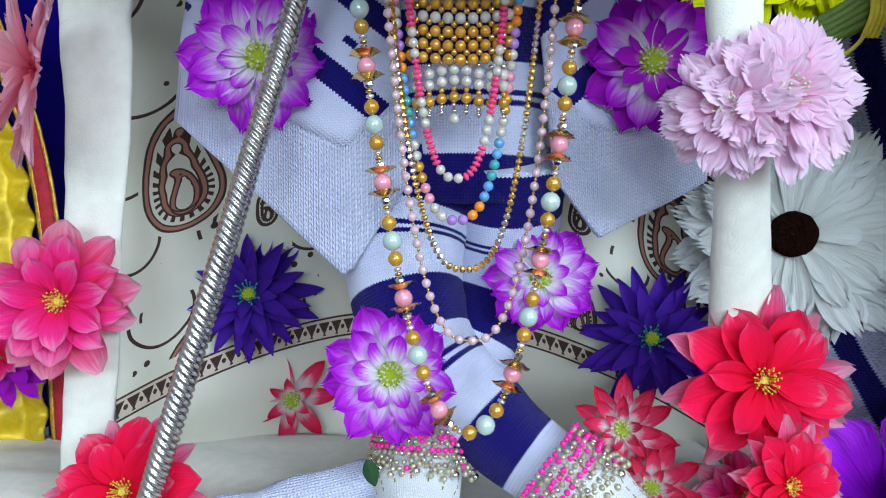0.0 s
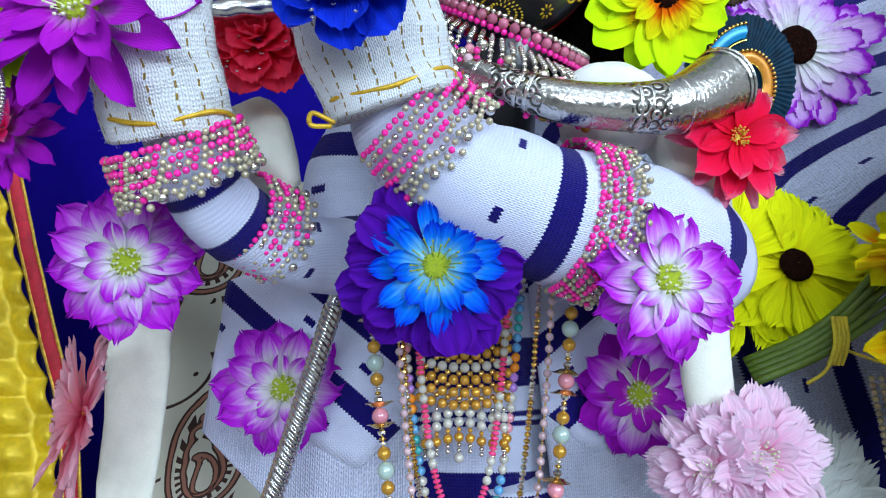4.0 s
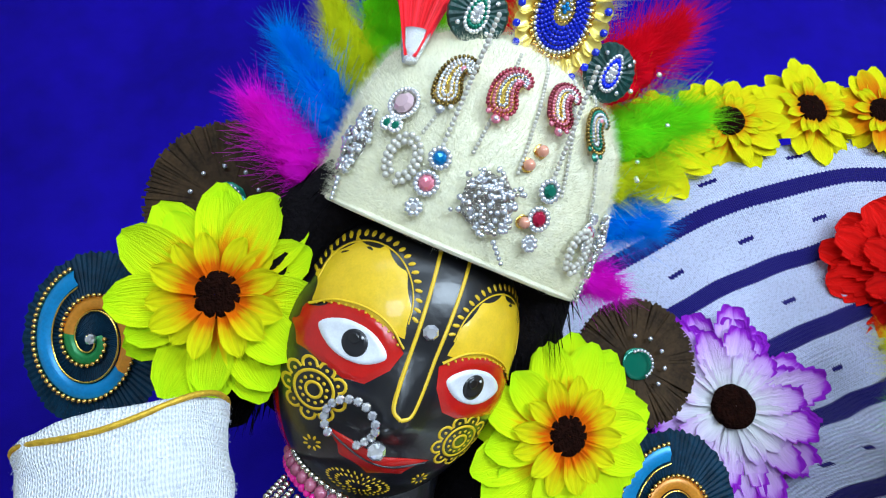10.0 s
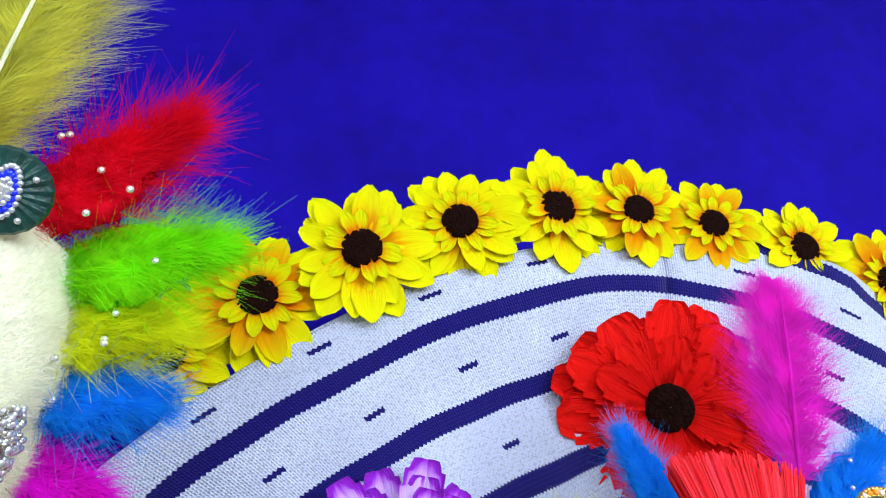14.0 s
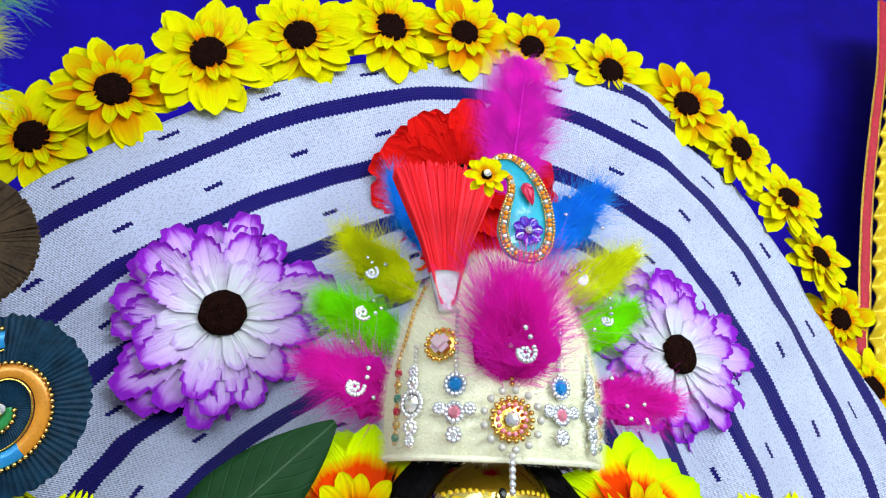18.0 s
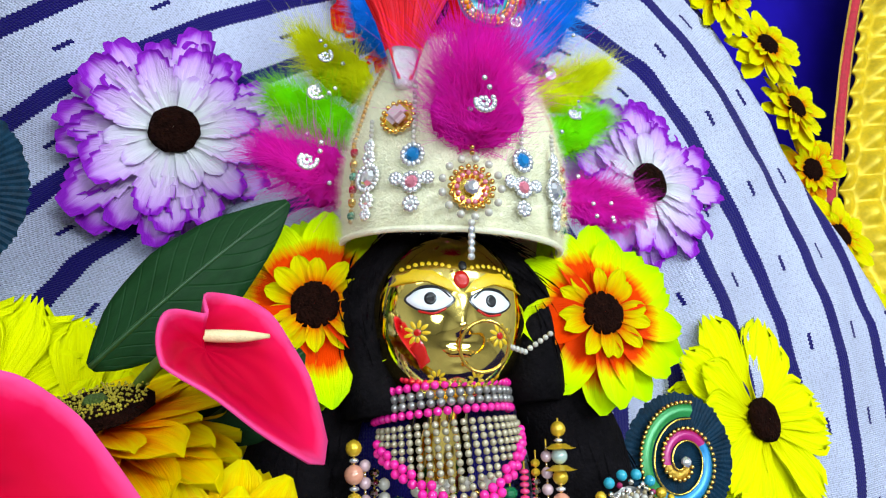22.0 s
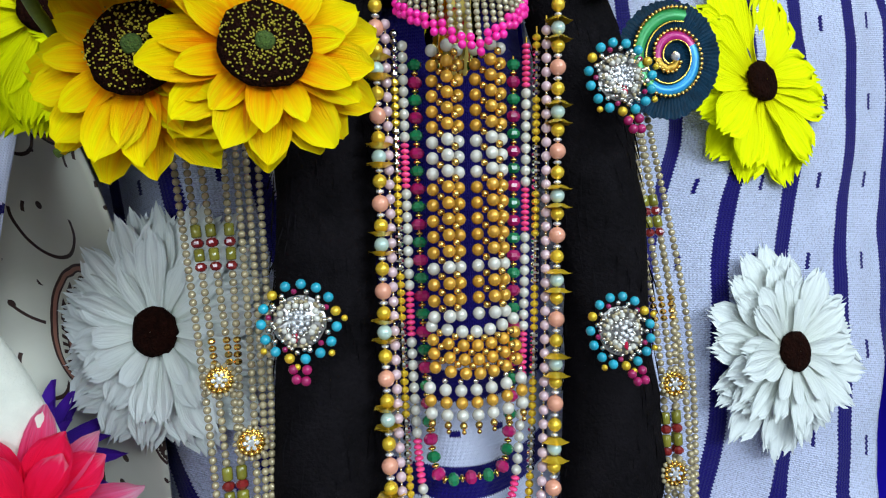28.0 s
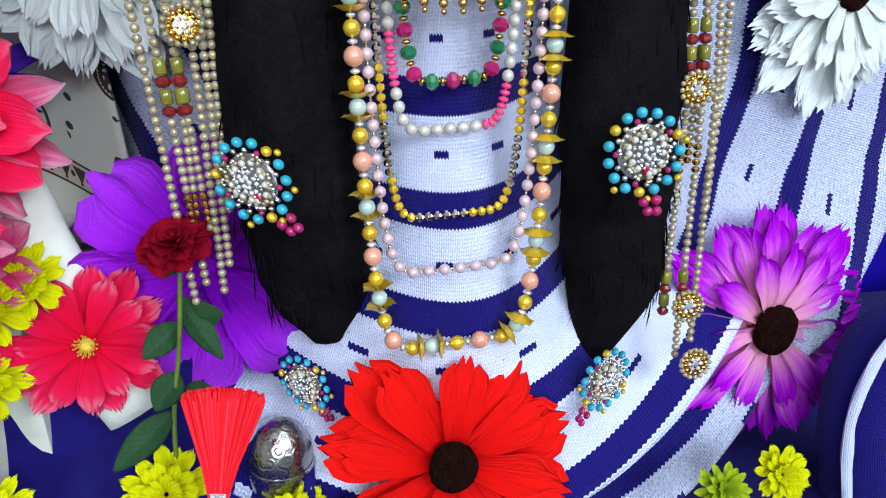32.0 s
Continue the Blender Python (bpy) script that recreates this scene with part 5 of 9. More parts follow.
# ---------------------------------------------------------------- the cloth behind the flute player
def paisley_fn(u, v):
    x, z = -0.27 + (0.525 - 0.12 * v ** 3) * u, 1.115 + 0.49 * v
    fold = 0.010 * math.sin(x * 38 + 2 * math.sin(z * 5)) + 0.005 * math.sin(x * 71 + z * 6)
    return x, 0.625 - 0.07 * abs(2 * u - 1) ** 2 + fold * (0.5 + 0.5 * v) - 0.08 * v * v, z


def paisley_uv(u, v):
    x, z = -0.27 + (0.525 - 0.12 * v ** 3) * u, 1.115 + 0.49 * v
    return x * 1.02, z - 1.10 + 1.2 * (x + 0.03) ** 2


vs, fs, us = grid(paisley_fn, 90, 60, paisley_uv)
tagged(thicken(part("printed_shawl", mesh_of("printed_shawl", vs, fs, PAISLEY, us)), 0.002), "cream cotton shawl printed with brown paisleys and a leaf border", "cloth")


def lower_cloth(u, v):
    x = -0.42 + 0.635 * u
    k = v
    y = 0.60 - 0.24 * k
    z = 1.135 + 0.006 * noise.noise((x * 12, k * 5, 0)) + 0.012 * noise.noise((x * 5, k * 3, 4)) - 0.05 * max(0.0, k - 0.72)
    return x, y, z


vs, fs, us = grid(lower_cloth, 70, 30)
tagged(thicken(part("cream_cloth", mesh_of("cream_cloth", vs, fs, CREAM_CLOTH, us)), 0.003), "creased cream cotton cloth spread on the altar step", "cloth")

shawl = thing("white_shawl", Matrix.Identity(4), "white cotton shawl hanging in rolled folds over both shoulders", "cloth")
tube("left_fold", [(-0.222, 0.452, 1.56), (-0.230, 0.456, 1.48), (-0.234, 0.460, 1.42), (-0.237, 0.463, 1.34), (-0.240, 0.465, 1.26), (-0.240, 0.463, 1.18), (-0.238, 0.455, 1.11)], [0.024, 0.024, 0.022, 0.019, 0.017, 0.017, 0.018], CREAM_CLOTH, shawl, 40, 44, flat=0.45, ripple=0.06, folds=3)
tube("right_fold", [(0.110, 0.385, 1.605), (0.140, 0.350, 1.580), (0.156, 0.350, 1.53), (0.152, 0.355, 1.45), (0.172, 0.390, 1.36), (0.193, 0.440, 1.28), (0.206, 0.472, 1.20), (0.226, 0.470, 1.12), (0.262, 0.462, 1.035)], [0.024, 0.022, 0.018, 0.015, 0.016, 0.019, 0.021, 0.021, 0.018], CREAM_CLOTH, shawl, 28, 44, flat=0.65, ripple=0.05, folds=2)
tube("shoulder_drape", [(0.070, 0.352, 1.590), (0.100, 0.345, 1.592), (0.132, 0.355, 1.590)], [0.020, 0.030, 0.024], WHITE_CLOTH, shawl, 28, 18, ripple=0.25, folds=4)
tube("neck_knot", [(-0.125, 0.33, 1.575), (-0.108, 0.315, 1.56), (-0.098, 0.33, 1.535)], [0.014, 0.019, 0.012], CREAM_CLOTH, shawl, 18, 10, ripple=0.25, folds=3)


# ---------------------------------------------------------------- statues: one mesh each
class Painter:
    """Collects a statue's mesh; paint is laid on a curved face as thin patches and ridges."""

    def __init__(self, frame_m, rx, ry, rz, z0, mats, nose, k):
        self.m, self.rx, self.ry, self.rz, self.z0, self.mats, self.nose, self.k = frame_m, rx, ry, rz, z0, mats, nose, k
        self.v, self.f, self.s = [], [], []

    def depth(self, x, z):
        q = 1 - (x / self.rx) ** 2 - ((z - self.z0) / self.rz) ** 2
        k = self.k
        y = -self.ry * math.sqrt(max(0.0, q))
        t = (0.008 * k - z) / (0.042 * k)
        if 0 < t < 1.15:
            prof = t ** 1.1 if t < 0.85 else max(0.0, (1.15 - t) / 0.30) * 0.84
            y -= self.nose * prof * math.exp(-(x / (0.0085 * k + 0.004 * k * t)) ** 2)
        y -= 0.0045 * k * math.exp(-(x / (0.016 * k)) ** 2 - ((z + 0.050 * k) / (0.006 * k)) ** 2)
        y -= 0.0045 * k * math.exp(-(x / (0.012 * k)) ** 2 - ((z + 0.070 * k) / (0.010 * k)) ** 2)
        for sx in (-1, 1):
            y += 0.003 * k * math.exp(-((x - sx * 0.031 * k) / (0.016 * k)) ** 2 - (z / (0.010 * k)) ** 2)
        return y

    def at(self, x, z, lift=0.0):
        q = math.sqrt((x / self.rx) ** 2 + ((z - self.z0) / self.rz) ** 2)
        if q > 0.985:
            x, z = x * 0.985 / q, self.z0 + (z - self.z0) * 0.985 / q
        return self.m @ Vector((x, self.depth(x, z) - lift, z))

    def add(self, vs, fs, slot):
        o = len(self.v)
        self.v += list(vs)
        self.f += [tuple(o + i for i in f) for f in fs]
        self.s += [slot] * len(fs)

    def skull(self, slot, back):
        """The whole head: the front half follows the face, the back half is round."""
        n, rings = 72, 40
        vs, fs = [], []
        for j in range(rings + 1):
            a = math.pi / 2 * j / rings
            for i in range(n):
                b = 2 * math.pi * i / n
                x, z = self.rx * math.sin(a) * math.cos(b) * 0.9995, self.z0 + self.rz * math.sin(a) * math.sin(b) * 0.9995
                vs.append(self.m @ Vector((x, self.depth(x, z), z)))
        for j in range(1, 12):
            a = math.pi / 2 * (1 - j / 12)
            for i in range(n):
                b = 2 * math.pi * i / n
                vs.append(self.m @ Vector((self.rx * math.sin(a) * math.cos(b), back * math.cos(a), self.z0 + self.rz * math.sin(a) * math.sin(b))))
        fs = [(j * n + i, j * n + (i + 1) % n, (j + 1) * n + (i + 1) % n, (j + 1) * n + i) for j in range(rings + 11) for i in range(n)]
        self.add(vs, fs, slot)

    def patch(self, outline, slot, lift, rings=6):
        cx = sum(p[0] for p in outline) / len(outline)
        cz = sum(p[1] for p in outline) / len(outline)
        n = len(outline)
        vs = [self.at(cx, cz, lift)]
        for r in range(1, rings + 1):
            vs += [self.at(cx + (x - cx) * r / rings, cz + (z - cz) * r / rings, lift if r < rings else lift * 0.2) for x, z in outline]
        fs = [(0, 1 + i, 1 + (i + 1) % n) for i in range(n)]
        fs += [(1 + r * n + i, 1 + r * n + n + i, 1 + r * n + n + (i + 1) % n, 1 + r * n + (i + 1) % n) for r in range(rings - 1) for i in range(n)]
        self.add(vs, fs, slot)

    def oval(self, cx, cz, a, b, slot, lift, turn=0.0, n=28, rings=4, bulge=0.0):
        c, s = math.cos(turn), math.sin(turn)
        self.patch([(cx + a * math.cos(t) * c - b * math.sin(t) * s, cz + a * math.cos(t) * s + b * math.sin(t) * c) for t in (2 * math.pi * i / n for i in range(n))], slot, lift, rings)

    def stroke(self, pts, width, slot, lift):
        p = [Vector((x, z, 0)) for x, z in pts]
        vs = []
        for i, q in enumerate(p):
            d = (p[min(i + 1, len(p) - 1)] - p[max(i - 1, 0)]).normalized()
            nrm = Vector((-d.y, d.x, 0)) * width / 2
            for a, l in ((-1, 0.2), (-0.5, 1), (0.5, 1), (1, 0.2)):
                vs.append(self.at(q.x + nrm.x * a, q.y + nrm.y * a, lift * l))
        fs = [(4 * i + j, 4 * i + j + 1, 4 * i + 4 + j + 1, 4 * i + 4 + j) for i in range(len(p) - 1) for j in range(3)]
        self.add(vs, fs, slot)

    def curve(self, pts, width, slot, lift, n=24):
        self.stroke([(q.x, q.y) for q in spline([(x, z, 0) for x, z in pts], n)], width, slot, lift)

    def limb(self, pts, radii, slot, seg=18, n=20):
        c = spline(pts, n)
        rr = np.interp(np.linspace(0, 1, n + 1), np.linspace(0, 1, len(radii)), radii)
        vs, fs = [], []
        for i, q in enumerate(c):
            t = (c[min(i + 1, n)] - c[max(i - 1, 0)]).normalized()
            s = t.cross(Vector((0.1, -1, 0.05))).normalized()
            w = s.cross(t)
            vs += [q + (s * math.cos(2 * math.pi * k / seg) + w * math.sin(2 * math.pi * k / seg)) * float(rr[i]) for k in range(seg)]
        fs = [(j * seg + k, j * seg + (k + 1) % seg, (j + 1) * seg + (k + 1) % seg, (j + 1) * seg + k) for j in range(n) for k in range(seg)]
        fs += [tuple(range(seg)), tuple(reversed(range(n * seg, n * seg + seg)))]
        self.add(vs, fs, slot)

    def rosette(self, cx, cz, r, slot):
        for q, w in ((0.25, 0.10), (0.62, 0.10)):
            self.curve([(cx + r * q * math.cos(t), cz + r * q * math.sin(t)) for t in (i * math.pi / 8 for i in range(17))], r * w, slot, 0.0006, 32)
        for i in range(12):
            t = i * math.pi / 6
            self.oval(cx + r * 0.42 * math.cos(t), cz + r * 0.42 * math.sin(t), r * 0.06, r * 0.06, slot, 0.0006, 0, 8, 2)
        for i in range(9):
            t = 2 * math.pi * i / 9
            px, pz = cx + r * 0.80 * math.cos(t), cz + r * 0.80 * math.sin(t)
            self.curve([(px + r * 0.24 * math.cos(t + a), pz + r * 0.24 * math.sin(t + a)) for a in (-1.9, -1.0, 0, 1.0, 1.9)], r * 0.10, slot, 0.0006, 10)
            self.oval(px, pz, r * 0.06, r * 0.06, slot, 0.0006, 0, 8, 2)

    def finish(self, name, label):
        me = mesh_of(name, self.v, self.f, self.mats, None, self.s)
        return tagged(part(name, me), label, "statue")


def head_frame(centre, right, facing_dir):
    x = Vector(right).normalized()
    y = -Vector(facing_dir).normalized()
    z = x.cross(y).normalized()
    y = z.cross(x).normalized()
    m = Matrix((x, y, z)).transposed().to_4x4()
    m.translation = Vector(centre)
    return m


def eye_shape(cx, cz, a, b, s):
    """An almond; s: the side on which the corner points outwards."""
    pts = []
    for i in range(32):
        t = 2 * math.pi * i / 32
        c = math.cos(t)
        pts.append((cx + a * c, cz + b * math.sin(t) * (1 - 0.35 * abs(c) ** 3)))
    return pts


# the black flute player
HEAD_M = head_frame((0.0505, 0.334, 1.729), (0.909, 0.325, -0.26), (0.148, -0.837, -0.527))
kp = Painter(HEAD_M, 0.064, 0.066, 0.086, -0.006, [BLACK_PAINT, YELLOW_PAINT, RED_PAINT, WHITE_PAINT], 0.013, 1.0)
kp.skull(0, 0.05)
kp.curve([(0.063 * math.cos(t), -0.006 + 0.083 * math.sin(t)) for t in (math.pi * (1.05 + 0.9 * i / 12) for i in range(13))], 0.006, 2, 0.0008, 48)
for sx in (-1, 1):
    kp.patch([(sx * 0.011, 0.010), (sx * 0.013, 0.024), (sx * 0.020, 0.038), (sx * 0.032, 0.046), (sx * 0.046, 0.044), (sx * 0.056, 0.032), (sx * 0.058, 0.018), (sx * 0.055, 0.006), (sx * 0.044, 0.011), (sx * 0.030, 0.013), (sx * 0.020, 0.010)], 1, 0.0010, 8)
    kp.patch([(sx * 0.009, 0.004), (sx * 0.020, 0.013), (sx * 0.032, 0.0155), (sx * 0.046, 0.012), (sx * 0.057, 0.003), (sx * 0.060, -0.008), (sx * 0.054, -0.016), (sx * 0.042, -0.0165), (sx * 0.030, -0.0185), (sx * 0.020, -0.0165), (sx * 0.012, -0.006)], 2, 0.0016, 8)
    kp.curve([(sx * 0.010, 0.006), (sx * 0.020, 0.0135), (sx * 0.032, 0.016), (sx * 0.046, 0.0125), (sx * 0.056, 0.004)], 0.0012, 1, 0.0022)
    for i in range(14):
        t = i / 13
        kp.oval(sx * (0.013 + 0.040 * t), 0.0065 + 0.0072 * math.sin(math.pi * t) ** 0.8, 0.0007, 0.0007, 1, 0.0022, 0, 8, 2)
    kp.patch(eye_shape(sx * 0.032, -0.001, 0.0175, 0.0092, sx), 3, 0.0034, 7)
    kp.oval(sx * 0.031, -0.0008, 0.0072, 0.0076, 0, 0.0046)
    kp.oval(sx * 0.031 - 0.0012, 0.0010, 0.0032, 0.0034, 0, 0.0052)
    # White glint laid on each pupil as paint, on the same side in both.
    kp.oval(sx * 0.031 + 0.0022, 0.0030, 0.0010, 0.0010, 3, 0.0058, 0, 10, 2)
    # beaded arch over the yellow field
    for i in range(22):
        t = math.pi * (0.02 + 0.96 * i / 21)
        cx, cz = sx * (0.034 - 0.0245 * math.cos(t)), 0.018 + 0.031 * math.sin(t)
        kp.oval(cx, cz, 0.0019, 0.0009, 1, 0.0009, math.atan2(cz - 0.016, cx - sx * 0.034) + 0.5 * sx, 8, 2)
    kp.curve([(sx * (0.034 - 0.0222 * math.cos(t)), 0.017 + 0.0285 * math.sin(t)) for t in (math.pi * i / 10 for i in range(11))], 0.0008, 1, 0.0009, 30)
    kp.rosette(sx * 0.039, -0.031, 0.0150, 1)
    for i in range(8):
        t = 2 * math.pi * i / 8
        kp.oval(sx * 0.029 + 0.0034 * math.cos(t), -0.0575 + 0.0034 * math.sin(t), 0.0014, 0.0007, 1, 0.0006, t, 8, 2)
    kp.curve([(sx * 0.0085, 0.075), (sx * 0.0075, 0.045), (sx * 0.0062, 0.012), (sx * 0.0058, -0.010), (sx * 0.0045, -0.0205), (0, -0.0235)], 0.0019, 1, 0.0009, 30)
kp.patch([(-0.027, -0.0440), (-0.014, -0.0445), (-0.004, -0.0460), (0.0, -0.0470), (0.004, -0.0460), (0.014, -0.0445), (0.027, -0.0435), (0.016, -0.0545), (0.0, -0.0590), (-0.016, -0.0550)], 2, 0.0012, 6)
kp.curve([(-0.025, -0.0455), (-0.012, -0.0495), (0.0, -0.0508), (0.012, -0.0495), (0.025, -0.0450)], 0.0012, 0, 0.0019)
for ring, count in ((0.35, 14), (0.68, 24), (0.95, 30)):
    for i in range(count):
        t = 2 * math.pi * i / count
        kp.oval(0.017 * ring * math.cos(t), -0.0685 + 0.0075 * ring * math.sin(t), 0.0011, 0.0005, 1, 0.0006, math.atan2(0.0075 * math.sin(t), 0.017 * math.cos(t)), 6, 2)
kp.limb([(0.052, 0.375, 1.70), (0.035, 0.385, 1.62), (0.02, 0.44, 1.55)], [0.030, 0.026, 0.040], 0)
kp.limb([(0.012, 0.465, 1.56), (0.010, 0.490, 1.45), (0.010, 0.500, 1.34)], [0.058, 0.048, 0.038], 0)
kp.limb([(-0.022, 0.492, 1.36), (-0.030, 0.480, 1.29), (-0.006, 0.452, 1.22), (0.066, 0.418, 1.158)], [0.034, 0.032, 0.022, 0.016], 0)
kp.limb([(0.04, 0.48, 1.36), (0.040, 0.498, 1.29), (0.008, 0.488, 1.21), (-0.016, 0.452, 1.15)], [0.032, 0.030, 0.022, 0.018], 0)
kp.finish("flute_player_statue", "black lacquered flute player statue with yellow and red face painting")

# the golden goddess
HEAD_R = head_frame((0.4755, 0.388, 1.553), (0.992, 0.0, -0.11), (-0.03, -0.985, -0.10))
GOLD_FACE = plain("mirror_gold", (1.0, 0.76, 0.20), 0.08, 1.0, var=0.06, scale=60)
rp = Painter(HEAD_R, 0.0420, 0.036, 0.048, -0.006, [GOLD_FACE, YELLOW_PAINT, RED_PAINT, WHITE_PAINT, BLACK_PAINT, GOLD], 0.006, 0.5)
rp.skull(0, 0.03)
for sx in (-1, 1):
    rp.patch([(sx * 0.0010, 0.0035), (sx * 0.006, 0.0100), (sx * 0.014, 0.0150), (sx * 0.023, 0.0160), (sx * 0.031, 0.0130), (sx * 0.0365, 0.0070), (sx * 0.029, 0.0082), (sx * 0.020, 0.0092), (sx * 0.012, 0.0080), (sx * 0.006, 0.0045)], 1, 0.0008, 5)
    rp.patch(eye_shape(sx * 0.0155, 0.0, 0.0122, 0.0066, sx), 4, 0.0008, 5)
    rp.patch(eye_shape(sx * 0.0155, 0.0, 0.0114, 0.0060, sx), 3, 0.0014, 5)
    rp.oval(sx * 0.0155, 0.0003, 0.0036, 0.0039, 4, 0.0018)
    rp.oval(sx * 0.0155, 0.0003, 0.0034, 0.0037, 4, 0.0022)
    rp.curve([(sx * 0.006, 0.001), (sx * 0.012, 0.0060), (sx * 0.020, 0.0062), (sx * 0.026, 0.0018)], 0.0010, 4, 0.0018)
    rp.curve([(sx * 0.008, -0.0046), (sx * 0.014, -0.0072), (sx * 0.021, -0.0060)], 0.0012, 2, 0.0008)
    for i in range(9):
        t = 2 * math.pi * i / 9
        rp.oval(sx * 0.021 + 0.0042 * math.cos(t), -0.0165 + 0.0042 * math.sin(t), 0.0022, 0.0010, 1, 0.0006, t, 8, 2)
        rp.oval(sx * 0.010 + 0.0030 * math.cos(t), -0.0385 + 0.0030 * math.sin(t), 0.0018, 0.0008, 1, 0.0006, t, 8, 2)
    rp.oval(sx * 0.021, -0.0165, 0.0018, 0.0018, 2, 0.0008, 0, 10, 2)
    for i in range(8):
        rp.oval(sx * (0.006 + 0.0032 * i), 0.0188 - 0.00016 * (i - 3) ** 2, 0.0012, 0.0012, 1, 0.0006, 0, 8, 2)
rp.patch([(-0.020, -0.019), (-0.017, -0.023), (-0.014, -0.030), (-0.018, -0.034), (-0.021, -0.028), (-0.024, -0.024)], 2, 0.0007, 4)
rp.oval(0.0, 0.0105, 0.0040, 0.0046, 2, 0.0016)
rp.oval(0.001, 0.0180, 0.0022, 0.0026, 4, 0.0016)
rp.patch([(-0.009, -0.0245), (0.0, -0.0235), (0.009, -0.0245), (0.005, -0.0280), (-0.005, -0.0280)], 5, 0.0012, 4)
rp.limb([(0.475, 0.40, 1.54), (0.473, 0.43, 1.50), (0.470, 0.46, 1.45)], [0.018, 0.018, 0.030], 0)
rp.limb([(0.470, 0.47, 1.48), (0.466, 0.49, 1.25), (0.455, 0.505, 0.93)], [0.034, 0.024, 0.026], 0)
rp.finish("goddess_statue", "polished golden goddess statue with enamel eyes and painted cheeks")


# ---------------------------------------------------------------- hair
def wig(name, blobs, label, seed):
    """Black hair: bent masses with loose strands along them."""
    rng = random.Random(seed)
    root = thing(name, Matrix.Identity(4), label, "hair")
    for nm, pts, radii, flat in blobs:
        body = tube(nm, pts, radii, HAIR, root, 22, 26, flat=flat, ripple=0.16)
        fuzz(root, body, 3500, 0.007, HAIR, seed)
        c = spline(pts, 60)
        vs, fs = [], []
        for i in range(420):
            k = rng.randrange(4, 52)
            p = c[k]
            r = float(np.interp(k / 60, np.linspace(0, 1, len(radii)), radii))
            t = (c[k + 1] - c[k - 1]).normalized()
            s = t.cross(Vector((0, -1, 0))).normalized()
            w = s.cross(t)
            a = rng.uniform(0, 6.28)
            n0 = s * math.cos(a) + w * math.sin(a) * flat
            b = p + n0 * r * 0.97
            e = t * rng.uniform(0.012, 0.03) + n0 * rng.uniform(0.000, 0.004) + s * rng.uniform(-0.004, 0.004)
            side = t.cross(n0).normalized() * 0.0005
            o = len(vs)
            vs += [b - side, b + side, b + e * 0.6 + n0 * 0.001, b + e]
            fs += [(o, o + 1, o + 2), (o, o + 2, o + 3)]
        tagged(part("stray_tuft", mesh_of("stray_tuft", vs, fs, HAIR), root), kind="stuff")
    return root


def hp(x, y, z):
    return HEAD_M @ Vector((x, y, z))


wig("black_wig", [
    ("crown_hair", [hp(-0.066, 0.02, -0.02), hp(-0.056, 0.02, 0.040), hp(0, 0.0, 0.085), hp(0.062, 0.015, 0.045), hp(0.075, 0.02, -0.02)], [0.022, 0.026, 0.026, 0.026, 0.022], 1.6),
    ("side_hair", [hp(-0.072, 0.02, 0.02), hp(-0.076, 0.02, -0.04), hp(-0.070, 0.03, -0.085)], [0.022, 0.024, 0.012], 1.2),
    ("side_hair", [hp(0.072, 0.02, 0.03), hp(0.086, 0.02, -0.03), hp(0.090, 0.03, -0.075), hp(0.075, 0.035, -0.11)], [0.024, 0.032, 0.034, 0.014], 1.0),
    ("back_hair", [hp(0, 0.07, 0.07), hp(0, 0.08, 0.0), hp(0, 0.08, -0.09)], [0.05, 0.075, 0.05], 0.6)],
    "black woollen wig of the flute player statue", 4)
wig("long_black_wig", [
    ("crown_hair", [(0.432, 0.402, 1.50), (0.434, 0.402, 1.565), (0.476, 0.398, 1.592), (0.520, 0.402, 1.562), (0.522, 0.402, 1.50)], [0.016, 0.016, 0.018, 0.016, 0.016], 1.5),
    ("long_tress", [(0.412, 0.415, 1.545), (0.392, 0.425, 1.47), (0.383, 0.428, 1.37), (0.378, 0.432, 1.27), (0.372, 0.440, 1.17), (0.376, 0.452, 1.105), (0.378, 0.458, 1.068)], [0.024, 0.030, 0.031, 0.031, 0.034, 0.030, 0.010], 0.75),
    ("long_tress", [(0.535, 0.415, 1.54), (0.550, 0.425, 1.47), (0.556, 0.428, 1.37), (0.555, 0.432, 1.27), (0.550, 0.440, 1.17), (0.548, 0.450, 1.09), (0.535, 0.456, 1.035)], [0.024, 0.030, 0.029, 0.029, 0.034, 0.030, 0.010], 0.75)],
    "long black tresses of the goddess statue", 7)

# ---------------------------------------------------------------- knitted clothes
outfit = thing("knitted_outfit", Matrix.Identity(4), "white and navy striped knitted outfit of the flute player", "clothes")
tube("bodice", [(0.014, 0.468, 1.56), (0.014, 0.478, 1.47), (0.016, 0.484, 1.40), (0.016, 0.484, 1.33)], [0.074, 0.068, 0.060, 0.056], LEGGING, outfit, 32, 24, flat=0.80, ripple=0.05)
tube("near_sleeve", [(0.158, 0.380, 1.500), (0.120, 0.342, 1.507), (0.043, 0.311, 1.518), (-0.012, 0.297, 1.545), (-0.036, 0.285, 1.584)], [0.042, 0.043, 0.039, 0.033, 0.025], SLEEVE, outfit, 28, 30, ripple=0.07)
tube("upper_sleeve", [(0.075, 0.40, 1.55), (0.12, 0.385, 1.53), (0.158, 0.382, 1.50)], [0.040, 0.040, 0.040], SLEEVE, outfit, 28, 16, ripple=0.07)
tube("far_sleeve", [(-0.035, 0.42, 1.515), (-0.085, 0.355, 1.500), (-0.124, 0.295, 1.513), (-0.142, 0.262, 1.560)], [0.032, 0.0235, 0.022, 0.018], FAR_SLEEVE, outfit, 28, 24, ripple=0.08)
